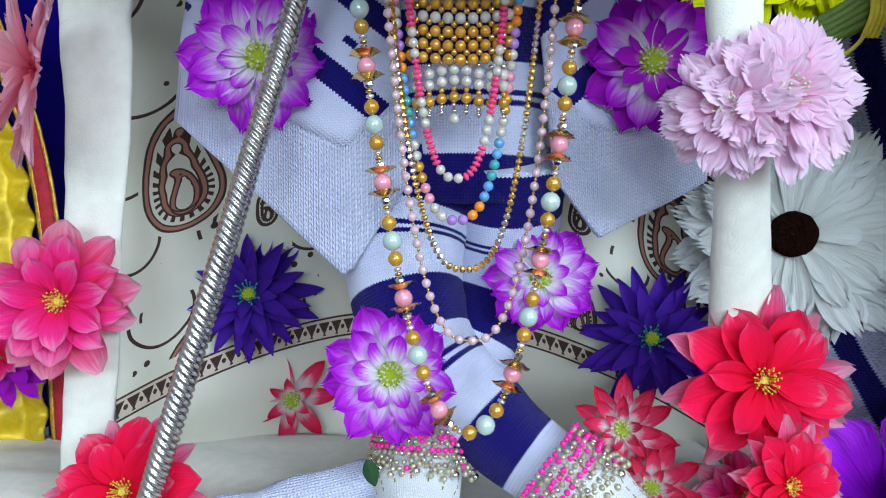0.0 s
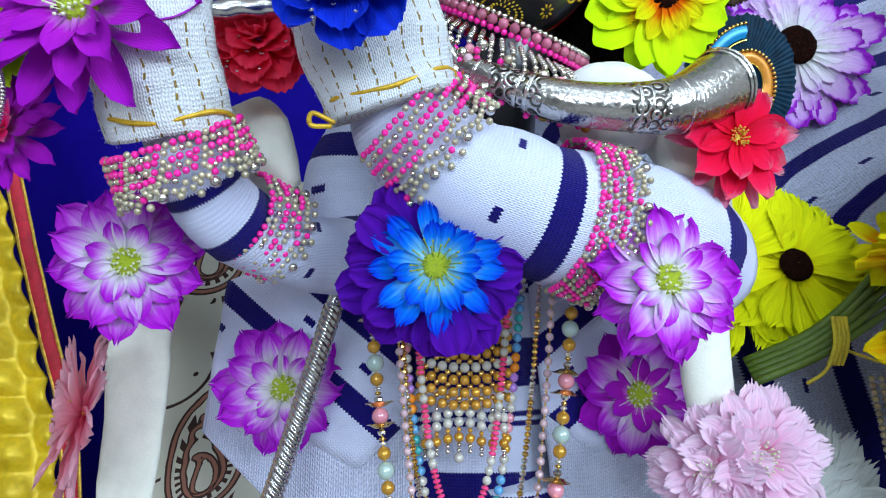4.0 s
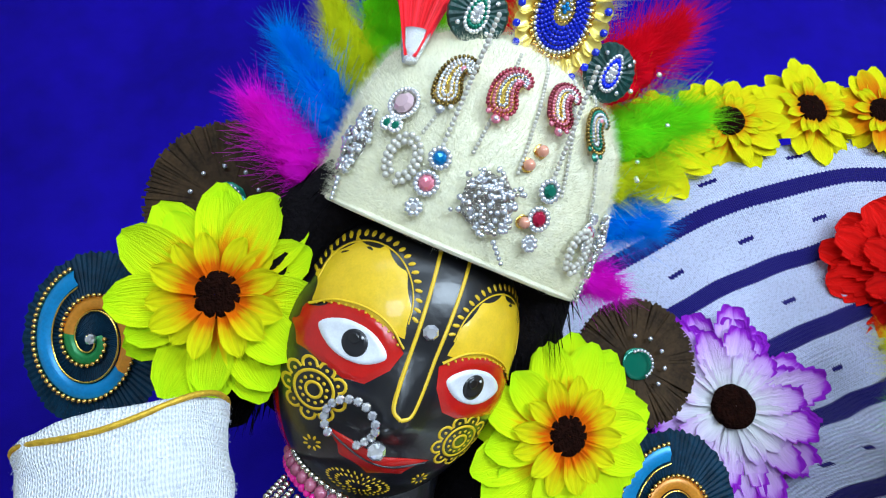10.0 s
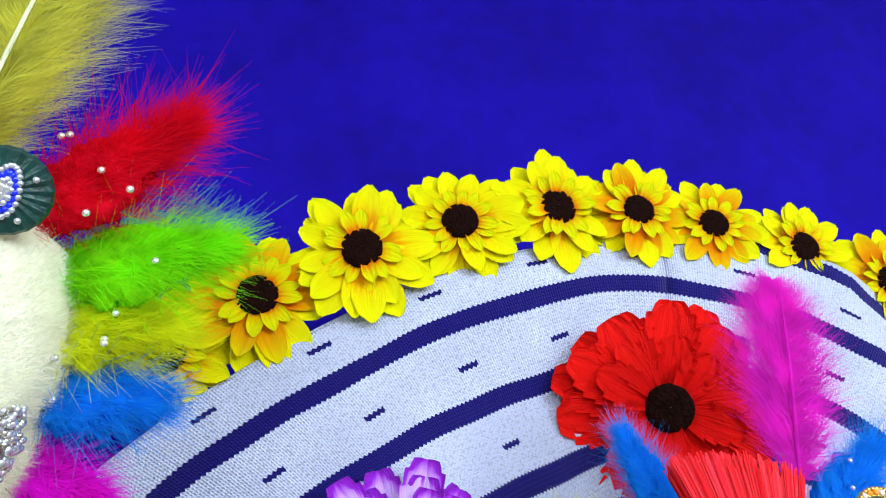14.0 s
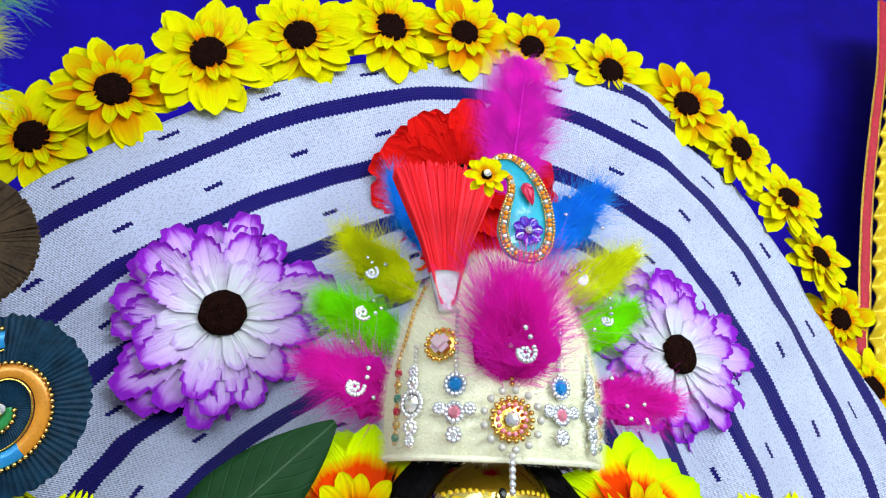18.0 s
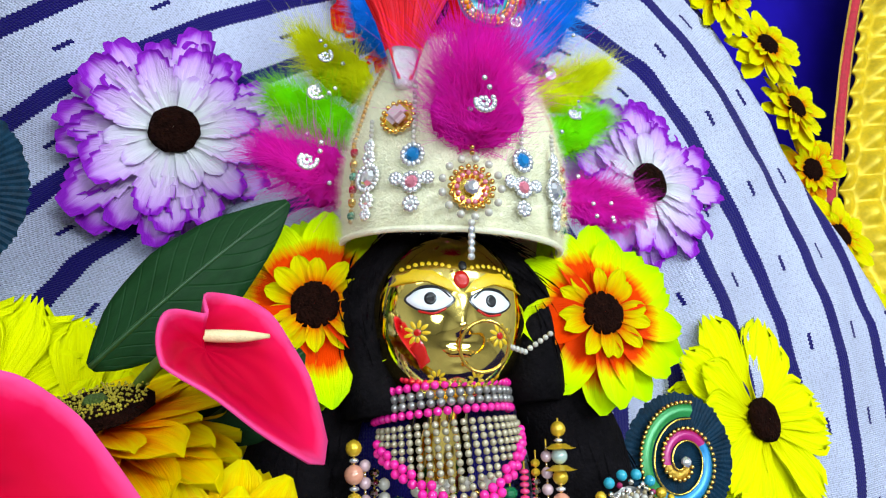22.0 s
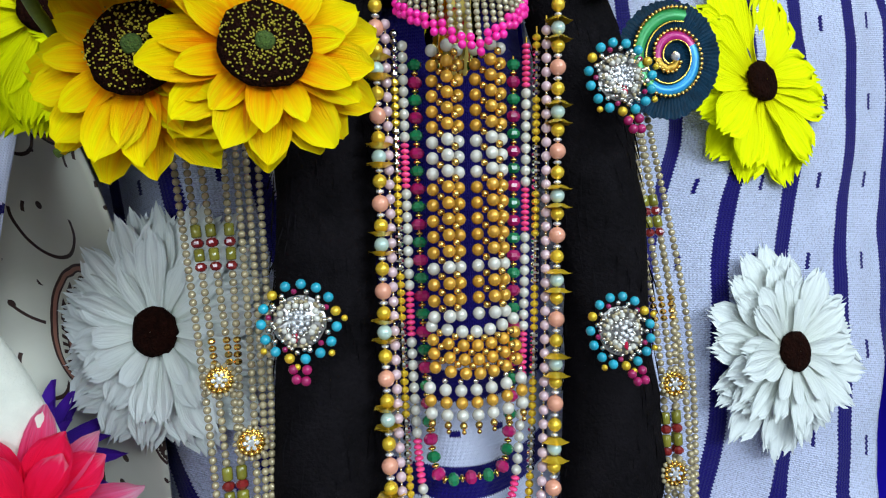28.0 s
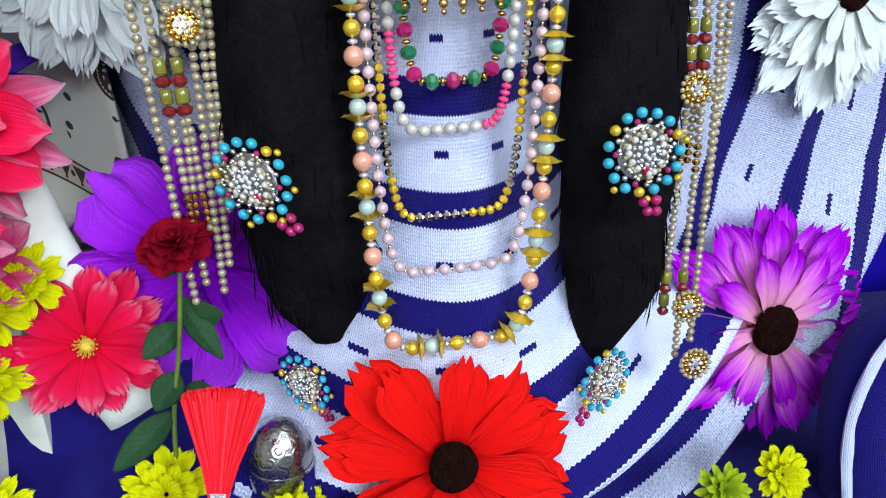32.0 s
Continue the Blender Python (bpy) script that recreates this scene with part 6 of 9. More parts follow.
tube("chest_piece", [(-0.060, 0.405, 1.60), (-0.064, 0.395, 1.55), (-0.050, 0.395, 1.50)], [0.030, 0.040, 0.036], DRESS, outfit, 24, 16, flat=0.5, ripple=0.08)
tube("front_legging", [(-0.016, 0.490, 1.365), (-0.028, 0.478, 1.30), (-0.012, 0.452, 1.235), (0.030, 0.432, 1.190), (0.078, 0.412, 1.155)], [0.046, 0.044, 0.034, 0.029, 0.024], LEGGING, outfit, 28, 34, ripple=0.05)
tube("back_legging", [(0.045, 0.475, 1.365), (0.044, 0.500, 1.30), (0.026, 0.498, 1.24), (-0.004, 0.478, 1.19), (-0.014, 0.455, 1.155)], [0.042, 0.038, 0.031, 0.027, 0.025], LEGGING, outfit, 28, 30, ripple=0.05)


def skew_uv(p, a, b, mat):
    """The bands run aslant, mirrored on the two fronts; the hem keeps its own ribs."""
    if mat is RIB_WOOL:
        return a, b
    x = p.x if p.x < 0.012 else 0.024 - p.x
    return x * 0.777 - p.z * 0.63, x * 0.63 + p.z * 0.777


def flap(tl, tr, bl, br, bulge, tip, drop, parent):
    """A cardigan front whose hem hangs to a point at u = tip."""
    tl, tr, bl, br = map(Vector, (tl, tr, bl, br))
    w, h = ((tr - tl).length + (br - bl).length) / 2, ((tl - bl).length + (tr - br).length) / 2

    def fn(u, v):
        p = bl.lerp(br, u).lerp(tl.lerp(tr, u), v)
        p.z -= drop * (u / tip if u < tip else (1 - u) / (1 - tip)) * (1 - v) ** 1.5
        p.y -= bulge * math.sin(math.pi * u) * (0.4 + 0.6 * math.sin(math.pi * v)) + 0.005 * noise.noise((u * 3, v * 3, bulge * 99))
        return p

    for nm, lo, hi, mat in (("ribbed_hem", 0.0, 0.30, RIB_WOOL), ("panel", 0.30, 1.0, FLAP)):
        a, b, c = grid(lambda u, v: fn(u, lo + (hi - lo) * v), 28, 18, lambda u, v: skew_uv(fn(u, lo + (hi - lo) * v), u * w, (lo + (hi - lo) * v) * h, mat))
        thicken(part(nm, mesh_of(nm, a, b, mat, c), parent), 0.004)


cardigan = thing("knitted_cardigan", Matrix.Identity(4), "open white knitted cardigan with navy diagonal bands and ribbed hems", "clothes")
flap((-0.171, 0.462, 1.500), (-0.030, 0.432, 1.54), (-0.182, 0.462, 1.388), (-0.024, 0.434, 1.340), 0.004, 0.76, 0.070, cardigan)
flap((0.052, 0.432, 1.54), (0.205, 0.475, 1.50), (0.072, 0.438, 1.345), (0.180, 0.466, 1.346), 0.004, 0.28, 0.038, cardigan)


def mitten(foot, top, r0, r1, flat, label):
    root = thing("knitted_mitten", Matrix.Identity(4), label, "mitten")
    a, b = Vector(foot), Vector(top)
    mid = a.lerp(b, 0.5) + Vector((-0.002, -0.010, 0))
    body = tube("body", [a, mid, b], [r0, (r0 + r1) / 2 * 1.03, r1], MITTEN, root, 48, 40, flat=flat, ripple=0.07, cap=True)
    for vert in body.data.vertices:
        vert.co += Vector(noise.noise_vector(vert.co * 45)) * 0.0026 + Vector(noise.noise_vector(vert.co * 140)) * 0.0010
    fuzz(root, body, 9000, 0.0040, WHITE_WOOL)
    t = (b - a).normalized()
    s = t.cross(Vector((0, -1, 0))).normalized()
    w = s.cross(t)
    for c, r, nm in ((b, r1, "gold_rim"), (a + t * 0.006, r0, "gold_cuff_cord")):
        pts = [c + s * r * 1.02 * math.cos(q) + w * r * flat * 1.02 * math.sin(q) + t * 0.0025 * math.sin(3 * q) for q in (2 * math.pi * i / 20 for i in range(21))]
        tube(nm, pts, [0.0013], GOLD_CORD, root, 8, 60, cap=False, up=tuple(t), label="gold cord")
    return root


mitten((-0.028, 0.270, 1.560), (-0.060, 0.258, 1.663), 0.034, 0.041, 0.62, "white knitted mitten with gold thread and gold cord rim")
mitten((-0.140, 0.264, 1.543), (-0.146, 0.230, 1.640), 0.032, 0.029, 0.70, "white knitted mitten stitched with gold thread lines")

dress = thing("knitted_dress", Matrix.Identity(4), "white knitted dress with navy bands on the goddess statue", "clothes")
tube("bodice", [(0.472, 0.462, 1.52), (0.469, 0.470, 1.40), (0.466, 0.474, 1.28)], [0.052, 0.058, 0.062], NAVY_KNIT, dress, 32, 20, flat=0.7, ripple=0.03)


def skirt_fn(u, v):
    z = 1.285 - 0.335 * v
    w = 0.080 + 0.02 * v + 0.15 * v ** 3
    s = 2 * u - 1
    x = 0.462 - 0.012 * v + w * s
    y = 0.442 + 0.020 * v + 0.10 * s * s - 0.03 * v * v + 0.005 * noise.noise((x * 14, z * 10, 0)) + 0.02 * v * (1 - s * s) * -1
    return x, y, z + 0.10 * s * s * v ** 2


vs, fs, us = grid(skirt_fn, 60, 50, lambda u, v: (u * 0.30, 0.335 * v + 0.003 * math.sin(u * 9)))
thicken(part("skirt", mesh_of("skirt", vs, fs, DRESS, us), dress), 0.004)

# ---------------------------------------------------------------- sunflowers along the scarf's edge
ARCH = [(0.142, 1.908, 0.545, 0.095), (0.208, 1.952, 0.532, 0.103), (0.290, 1.990, 0.522, 0.105), (0.375, 2.020, 0.525, 0.098), (0.467, 2.038, 0.527, 0.102), (0.545, 2.038, 0.530, 0.092), (0.618, 2.027, 0.535, 0.088), (0.709, 2.007, 0.543, 0.092), (0.802, 1.978, 0.560, 0.090), (0.882, 1.943, 0.595, 0.086), (0.950, 1.893, 0.625, 0.084), (0.988, 1.826, 0.650, 0.084), (1.009, 1.755, 0.675, 0.082), (1.010, 1.668, 0.664, 0.082), (1.018, 1.590, 0.668, 0.082), (1.034, 1.526, 0.668, 0.080), (1.050, 1.458, 0.668, 0.080), (1.062, 1.385, 0.668, 0.080)]
for i, (x, z, y, d) in enumerate(ARCH):
    kind = "sunflower_amber" if i in (1, 5, 6, 8, 12, 15) else "sunflower"
    tilt = (0.25 * (i > 8), -1, 0.1 if i % 3 else -0.1) if i > 8 else (0.10 * ((i * 5) % 3 - 1), -1, -0.12)
    flower(kind, (x, y, z + 0.001), (0.06 + 0.10 * (i % 3) if i > 9 else tilt[0], -1, tilt[2]), d * (1.22 if i > 7 else 1.12), 17 * i, "yellow artificial sunflower with a dark centre on the scarf's edge", "artificial_sunflower", "sunflowers along the scarf", i)

# ---------------------------------------------------------------- flowers on the scarf
VIEW = Vector((0.02, -0.06, 1.40))


def toward(p, k=0.75):
    """Turned mostly towards the worshipper who stands before the altar."""
    return (VIEW - Vector(p)).normalized() * k + Vector((0, -1, 0)) * (1 - k)


flower("frilled_lilac", (0.3146, 0.512, 1.7274), (0.05, -1, -0.05), 0.164, 10, "large frilled lilac flower with a dark centre on the scarf")
flower("frilled_lilac", (0.699, 0.527, 1.682), (0.25, -1, -0.05), 0.158, 40, "frilled white and lilac flower pinned aslant on the scarf")
flower("scarlet_full", (0.518, 0.515, 1.846), (-0.25, -1, -0.15), 0.165, 5, "large scarlet cloth flower with a dark centre above the crown")
flower("lemon", (0.220, 0.462, 1.519), (0.30, -1, 0.0), 0.142, 20, "lemon yellow cloth flower half hidden behind the shawl")
flower("yellow_bloom", (0.336, 0.440, 1.520), (0.1, -1, 0.2), 0.075, 0, "small yellow flower on a bundle of stems")
flower("lemon", (0.762, 0.538, 1.477), (0.35, -1, 0.05), 0.160, 33, "lemon yellow cloth flower with a dark centre on the scarf")
flower("lemon", (0.272, 0.470, 1.516), (0.1, -1, 0.2), 0.120, 50, "lemon yellow cloth flower behind the sunflower bouquet")
flower("white", (0.262, 0.508, 1.311), (-0.42, -1, 0.0), 0.156, 12, "white frilled cloth flower with a dark centre beside the shawl")
flower("white", (0.752, 0.523, 1.247), (0.28, -1, 0.0), 0.148, 70, "white frilled cloth flower with a dark centre on the striped scarf")
flower("orchid", (0.692, 0.500, 1.013), (0.16, -1, 0.02), 0.168, 15, "pink and violet frilled cloth flower with a dark centre")
flower("scarlet", (0.438, 0.400, 1.007), (0.0, -1, 0.30), 0.124, 8, "large scarlet cloth flower lying against the skirt's hem")

# ---------------------------------------------------------------- flowers on the flute player
flower("lilac", (-0.114, 0.419, 1.419), toward((-0.114, 0.419, 1.419)), 0.088, 12, "white artificial flower with violet tips pinned on the cardigan")
flower("violet_lilac", (0.130, 0.418, 1.416), toward((0.130, 0.418, 1.416)), 0.086, 40, "violet and white artificial flower pinned on the cardigan")
flower("lilac", (-0.175, 0.303, 1.485), toward((-0.175, 0.303, 1.485)), 0.078, 65, "white artificial flower with violet tips below the mitten")
flower("lilac", (0.114, 0.290, 1.474), (0.25, -1, -0.02), 0.080, 85, "white artificial flower with violet tips below the sleeve")
flower("azure", (-0.007, 0.286, 1.480), toward((-0.007, 0.286, 1.480)), 0.097, 20, "azure blue artificial flower on dark purple outer petals")
flower("lilac", (-0.031, 0.400, 1.226), toward((-0.031, 0.400, 1.226), 0.95) + Vector((0, 0, -0.15)), 0.076, 30, "white artificial flower with violet tips on the striped leggings")
flower("lilac", (0.065, 0.450, 1.281), toward((0.065, 0.450, 1.281)), 0.072, 55, "white and violet artificial flower behind the necklaces")
flower("indigo", (-0.165, 0.575, 1.262), toward((-0.165, 0.575, 1.262)), 0.112, 10, "indigo blue spiky artificial flower on the printed shawl")
flower("indigo", (0.168, 0.545, 1.228), toward((0.168, 0.545, 1.228)), 0.112, 35, "indigo spiky artificial flower against the printed cloth")
flower("lotus", (-0.245, 0.430, 1.267), (0.15, -1, 0.0), 0.093, 15, "hot pink artificial lotus beside the shawl's fold")
flower("coral_lotus", (0.206, 0.434, 1.216), (0.05, -1, 0.05), 0.112, 50, "coral pink artificial lotus with yellow stamens")
flower("coral_lotus", (-0.192, 0.405, 1.155), (0.0, -1, 0.45), 0.090, 70, "hot pink artificial lotus lying on the altar step")
flower("crimson", (-0.134, 0.600, 1.166), (0.0, -1, 0.1), 0.082, 0, "small crimson and white artificial flower on the cream cloth")
flower("crimson_full", (0.124, 0.470, 1.175), (-0.3, -1, 0.2), 0.068, 20, "crimson and white artificial flower beside the ankle")
flower("crimson_full", (0.140, 0.455, 1.140), (-0.3, -1, 0.4), 0.064, 60, "crimson and white artificial flower at the step's edge")
flower("lotus", (0.200, 0.445, 1.135), (0.0, -1, 0.4), 0.066, 33, "pink artificial lotus on the step below the coral lotus")
flower("peony", (0.178, 0.352, 1.380), (0.12, -1, 0.02), 0.084, 0, "large pale pink frilled artificial peony on the shawl")
flower("peony", (0.149, 0.354, 1.374), (-0.45, -1, -0.10), 0.070, 44, "pale pink frilled artificial peony half turned away")
flower("pink_daisy", (-0.238, 0.385, 1.402), (-0.86, -0.50, 0.10), 0.104, 20, "pink artificial daisy seen edge on beside the shawl")
flower("dahlia", (-0.166, 0.213, 1.584), (-0.10, -1, 0.0), 0.092, 40, "magenta artificial dahlia pinned on the mitten")
flower("lime", (-0.042, 0.294, 1.737), (-0.05, -0.93, -0.35), 0.116, 12, "lime yellow artificial sunflower pinned in the wig")
flower("lime", (0.142, 0.345, 1.675), (0.20, -0.93, -0.35), 0.106, 31, "lime yellow artificial sunflower beside the painted cheek")
flower("coral_lotus", (0.165, 0.312, 1.560), (0.3, -1, -0.1), 0.076, 80, "coral red artificial lotus with glitter at the horn's mouth")
rose((-0.048, 0.213, 1.598), (-0.05, -1, -0.05), 0.062, ROYAL, "royal blue artificial rose with glitter on the mitten", 10, 5, glitter=True)
rose((-0.101, 0.272, 1.598), (0.05, -1, 0.1), 0.056, ROSE_RED, "watermelon pink artificial rose with glitter between the mittens", 0, 6, glitter=True)
flower("mum", (-0.224, 0.250, 1.590), (-0.2, -1, 0.0), 0.062, 0, "yellow green artificial chrysanthemum at the flute's end")
flower("magenta_mum", (-0.226, 0.262, 1.545), (0.0, -1, 0.0), 0.060, 0, "magenta artificial chrysanthemum at the flute's end")
flower("magenta_mum", (-0.345, 0.53, 1.215), (0.2, -1, 0.2), 0.075, 0, "magenta artificial chrysanthemum by the gold drape")
flower("marigold", (-0.385, 0.53, 1.235), (0.2, -1, 0.2), 0.07, 0, "yellow artificial marigold by the gold drape")

# ---------------------------------------------------------------- flowers round the goddess
flower("lime_red", (0.564, 0.384, 1.544), (0.10, -1, 0.05), 0.109, 8, "lime yellow artificial sunflower beside the golden face")
flower("lime_red", (0.405, 0.388, 1.560), (-0.10, -1, 0.1), 0.112, 22, "lime yellow artificial sunflower with a red heart in the long hair")
flower("big_sunflower", (0.363, 0.318, 1.435), (0.15, -1, 0.1), 0.097, 10, "large yellow sunflower with a dark seed centre in the bouquet", "artificial_sunflower", "bouquet sunflowers")
flower("big_sunflower", (0.308, 0.330, 1.439), (-0.15, -1, 0.15), 0.106, 40, "large yellow sunflower with a dark seed centre half covered", "artificial_sunflower", "bouquet sunflowers")
flower("big_sunflower", (0.314, 0.345, 1.506), (-0.1, -0.50, 1.0), 0.106, 25, "large amber sunflower leaning back in the bouquet", "artificial_sunflower", "bouquet sunflowers")
flower("coral_daisy", (0.246, 0.450, 1.084), (0.20, -1, 0.15), 0.078, 20, "pink artificial daisy with a yellow centre beside the shawl's hem")
flower("coral_lotus", (0.205, 0.40, 1.16), (0.3, -1, 0.1), 0.07, 20, "coral artificial lotus below the shawl's hem")
for i, (x, y, z, s) in enumerate([(0.215, 0.42, 1.115, 0.05), (0.205, 0.42, 1.075, 0.05), (0.232, 0.43, 1.125, 0.045), (0.195, 0.40, 1.045, 0.05), (0.205, 0.39, 1.01, 0.05), (0.285, 0.41, 1.010, 0.050), (0.265, 0.39, 0.985, 0.050), (0.345, 0.42, 0.975, 0.050), (0.375, 0.40, 0.970, 0.045), (0.615, 0.43, 0.940, 0.040), (0.655, 0.43, 0.945, 0.040)]):
    flower("marigold" if i not in (9,) else "mum", (x - 0.010 * (x < 0.25), y + 0.02 * (x < 0.25), z), (0.1 * (i % 3 - 1), -1, 0.5), s * 0.88, 40 * i, "yellow artificial marigold in the row at the altar's edge", "artificial_marigold", "marigolds at the altar's edge")


# ---------------------------------------------------------------- horn flute and staff
def surface_tube(name, pts, radii, mat, parent, seg, n, wave, label=""):
    """A turned bar; wave(a, s) scales its radius at angle a and length s."""
    c = spline(pts, n)
    rr = np.interp(np.linspace(0, 1, n + 1), np.linspace(0, 1, len(radii)), radii)
    vs, s = [], 0.0
    for i, p in enumerate(c):
        t = (c[min(i + 1, n)] - c[max(i - 1, 0)]).normalized()
        e = t.cross(Vector((0, -1, 0.01))).normalized()
        w = e.cross(t)
        if i:
            s += (p - c[i - 1]).length
        vs += [p + (e * math.cos(2 * math.pi * k / seg) + w * math.sin(2 * math.pi * k / seg)) * float(rr[i]) * wave(2 * math.pi * k / seg, s) for k in range(seg)]
    fs = [(j * seg + k, j * seg + (k + 1) % seg, (j + 1) * seg + (k + 1) % seg, (j + 1) * seg + k) for j in range(n) for k in range(seg)]
    fs += [tuple(range(seg)), tuple(reversed(range(n * seg, n * seg + seg)))]
    return part(name, mesh_of(name, vs, fs, mat), parent, None, label)


def engraved():
    g = Graph("chased_silver")
    v = g.obj()
    scroll = g.m("SINE", g.m("ADD", g.m("MULTIPLY", g.voronoi(v, 130.0), 16.0), g.m("MULTIPLY", g.noise(v, 60, 2), 9.0)))
    fine = g.noise(v, 900, 2)
    sx = g.node("ShaderNodeSeparateXYZ")
    g.t.links.new(v, sx.inputs[0])
    zone = g.m("MAXIMUM", g.m("LESS_THAN", g.m("ABSOLUTE", g.m("SUBTRACT", sx.outputs[0], 0.036)), 0.013), g.m("LESS_THAN", g.m("ABSOLUTE", g.m("SUBTRACT", sx.outputs[0], 0.107)), 0.011))
    dark = g.m("SUBTRACT", 1.0, g.m("MULTIPLY", g.m("SUBTRACT", 1.0, g.smooth(scroll, -0.9, 0.1)), g.m("ADD", 0.15, g.m("MULTIPLY", zone, 0.85))))
    g.set(color=g.mix(dark, (0.10, 0.095, 0.085), (0.52, 0.50, 0.47)), rough=g.m("ADD", 0.14, g.m("MULTIPLY", fine, 0.2)), metal=1.0)
    g.bump(g.m("ADD", g.m("MULTIPLY", scroll, g.m("ADD", 0.2, zone)), g.m("MULTIPLY", fine, 0.3)), 0.5, 0.0006)
    return g.mat


CHASED = engraved()
flute = thing("silver_flute", Matrix.Identity(4), "silver horn flute with chased scrolls and ring mouldings", "flute")
surface_tube("horn", [(0.004, 0.305, 1.602), (0.030, 0.297, 1.586), (0.062, 0.290, 1.572), (0.100, 0.291, 1.569), (0.130, 0.300, 1.575), (0.160, 0.315, 1.594)], [0.0065, 0.0098, 0.0118, 0.0135, 0.0165, 0.0205], CHASED, flute, 32, 60, lambda a, s: 1.0)
horn_line = spline([(0.004, 0.305, 1.602), (0.030, 0.297, 1.586), (0.062, 0.290, 1.572), (0.100, 0.291, 1.569), (0.130, 0.300, 1.575), (0.160, 0.315, 1.594)], 60)
for k, r in ((6, 0.0085), (16, 0.0112), (18, 0.0115), (36, 0.0140), (38, 0.0142), (46, 0.0165), (48, 0.0167), (59, 0.0215), (60, 0.0220)):
    d = (horn_line[min(k + 1, 60)] - horn_line[k - 1]).normalized()
    surface_tube("ring_moulding", [horn_line[k] - d * 0.0011, horn_line[k], horn_line[k] + d * 0.0011], [r * 0.96, r, r * 0.96], SILVER, flute, 28, 6, lambda a, s: 1.0)
surface_tube("rod", [(-0.42, 0.155, 1.520), (-0.30, 0.195, 1.548), (-0.20, 0.225, 1.575), (-0.105, 0.252, 1.605), (-0.03, 0.285, 1.618), (0.006, 0.304, 1.602)], [0.0052, 0.0052, 0.0052, 0.0050, 0.0048, 0.0060], STEEL, flute, 24, 160, lambda a, s: 1 + 0.10 * math.sin(2 * a + s * 420), "twisted silver rod")

staff = thing("silver_staff", Matrix.Identity(4), "twisted silver staff leaning against the knitted cardigan", "staff")
surface_tube("shaft", [(-0.076, 0.388, 1.472), (-0.100, 0.388, 1.386), (-0.123, 0.390, 1.310), (-0.150, 0.392, 1.222), (-0.178, 0.394, 1.130)], [0.0062, 0.0065, 0.0067], STEEL, staff, 36, 620, lambda a, s: 0.86 + 0.24 * abs(math.sin(2.5 * a - s * 720)))
surface_tube("finial", [(-0.076, 0.388, 1.472), (-0.071, 0.387, 1.492), (-0.068, 0.387, 1.510)], [0.0058, 0.0042, 0.0016], SILVER, staff, 20, 20, lambda a, s: 1 + 0.06 * math.sin(4 * a))


# ---------------------------------------------------------------- swirl ornaments and bristle fans
DISC_NAVY = plain("dark_teal_feather", (0.003, 0.022, 0.045), 0.50, var=0.6, scale=120, bump=0.0006, bscale=500, spec=0.12)
SATIN_GREEN = plain("green_satin", (0.02, 0.24, 0.06), 0.3, 0.2, var=0.2, scale=90)
SATIN_BLUE = plain("blue_satin_ribbon", (0.01, 0.22, 0.50), 0.3, 0.2, var=0.2, scale=90)
SATIN_ORANGE = plain("orange_satin", (0.62, 0.24, 0.02), 0.3, 0.2, var=0.2, scale=90)
SATIN_PINK = plain("magenta_satin", (0.42, 0.01, 0.16), 0.3, 0.1, var=0.2, scale=90)


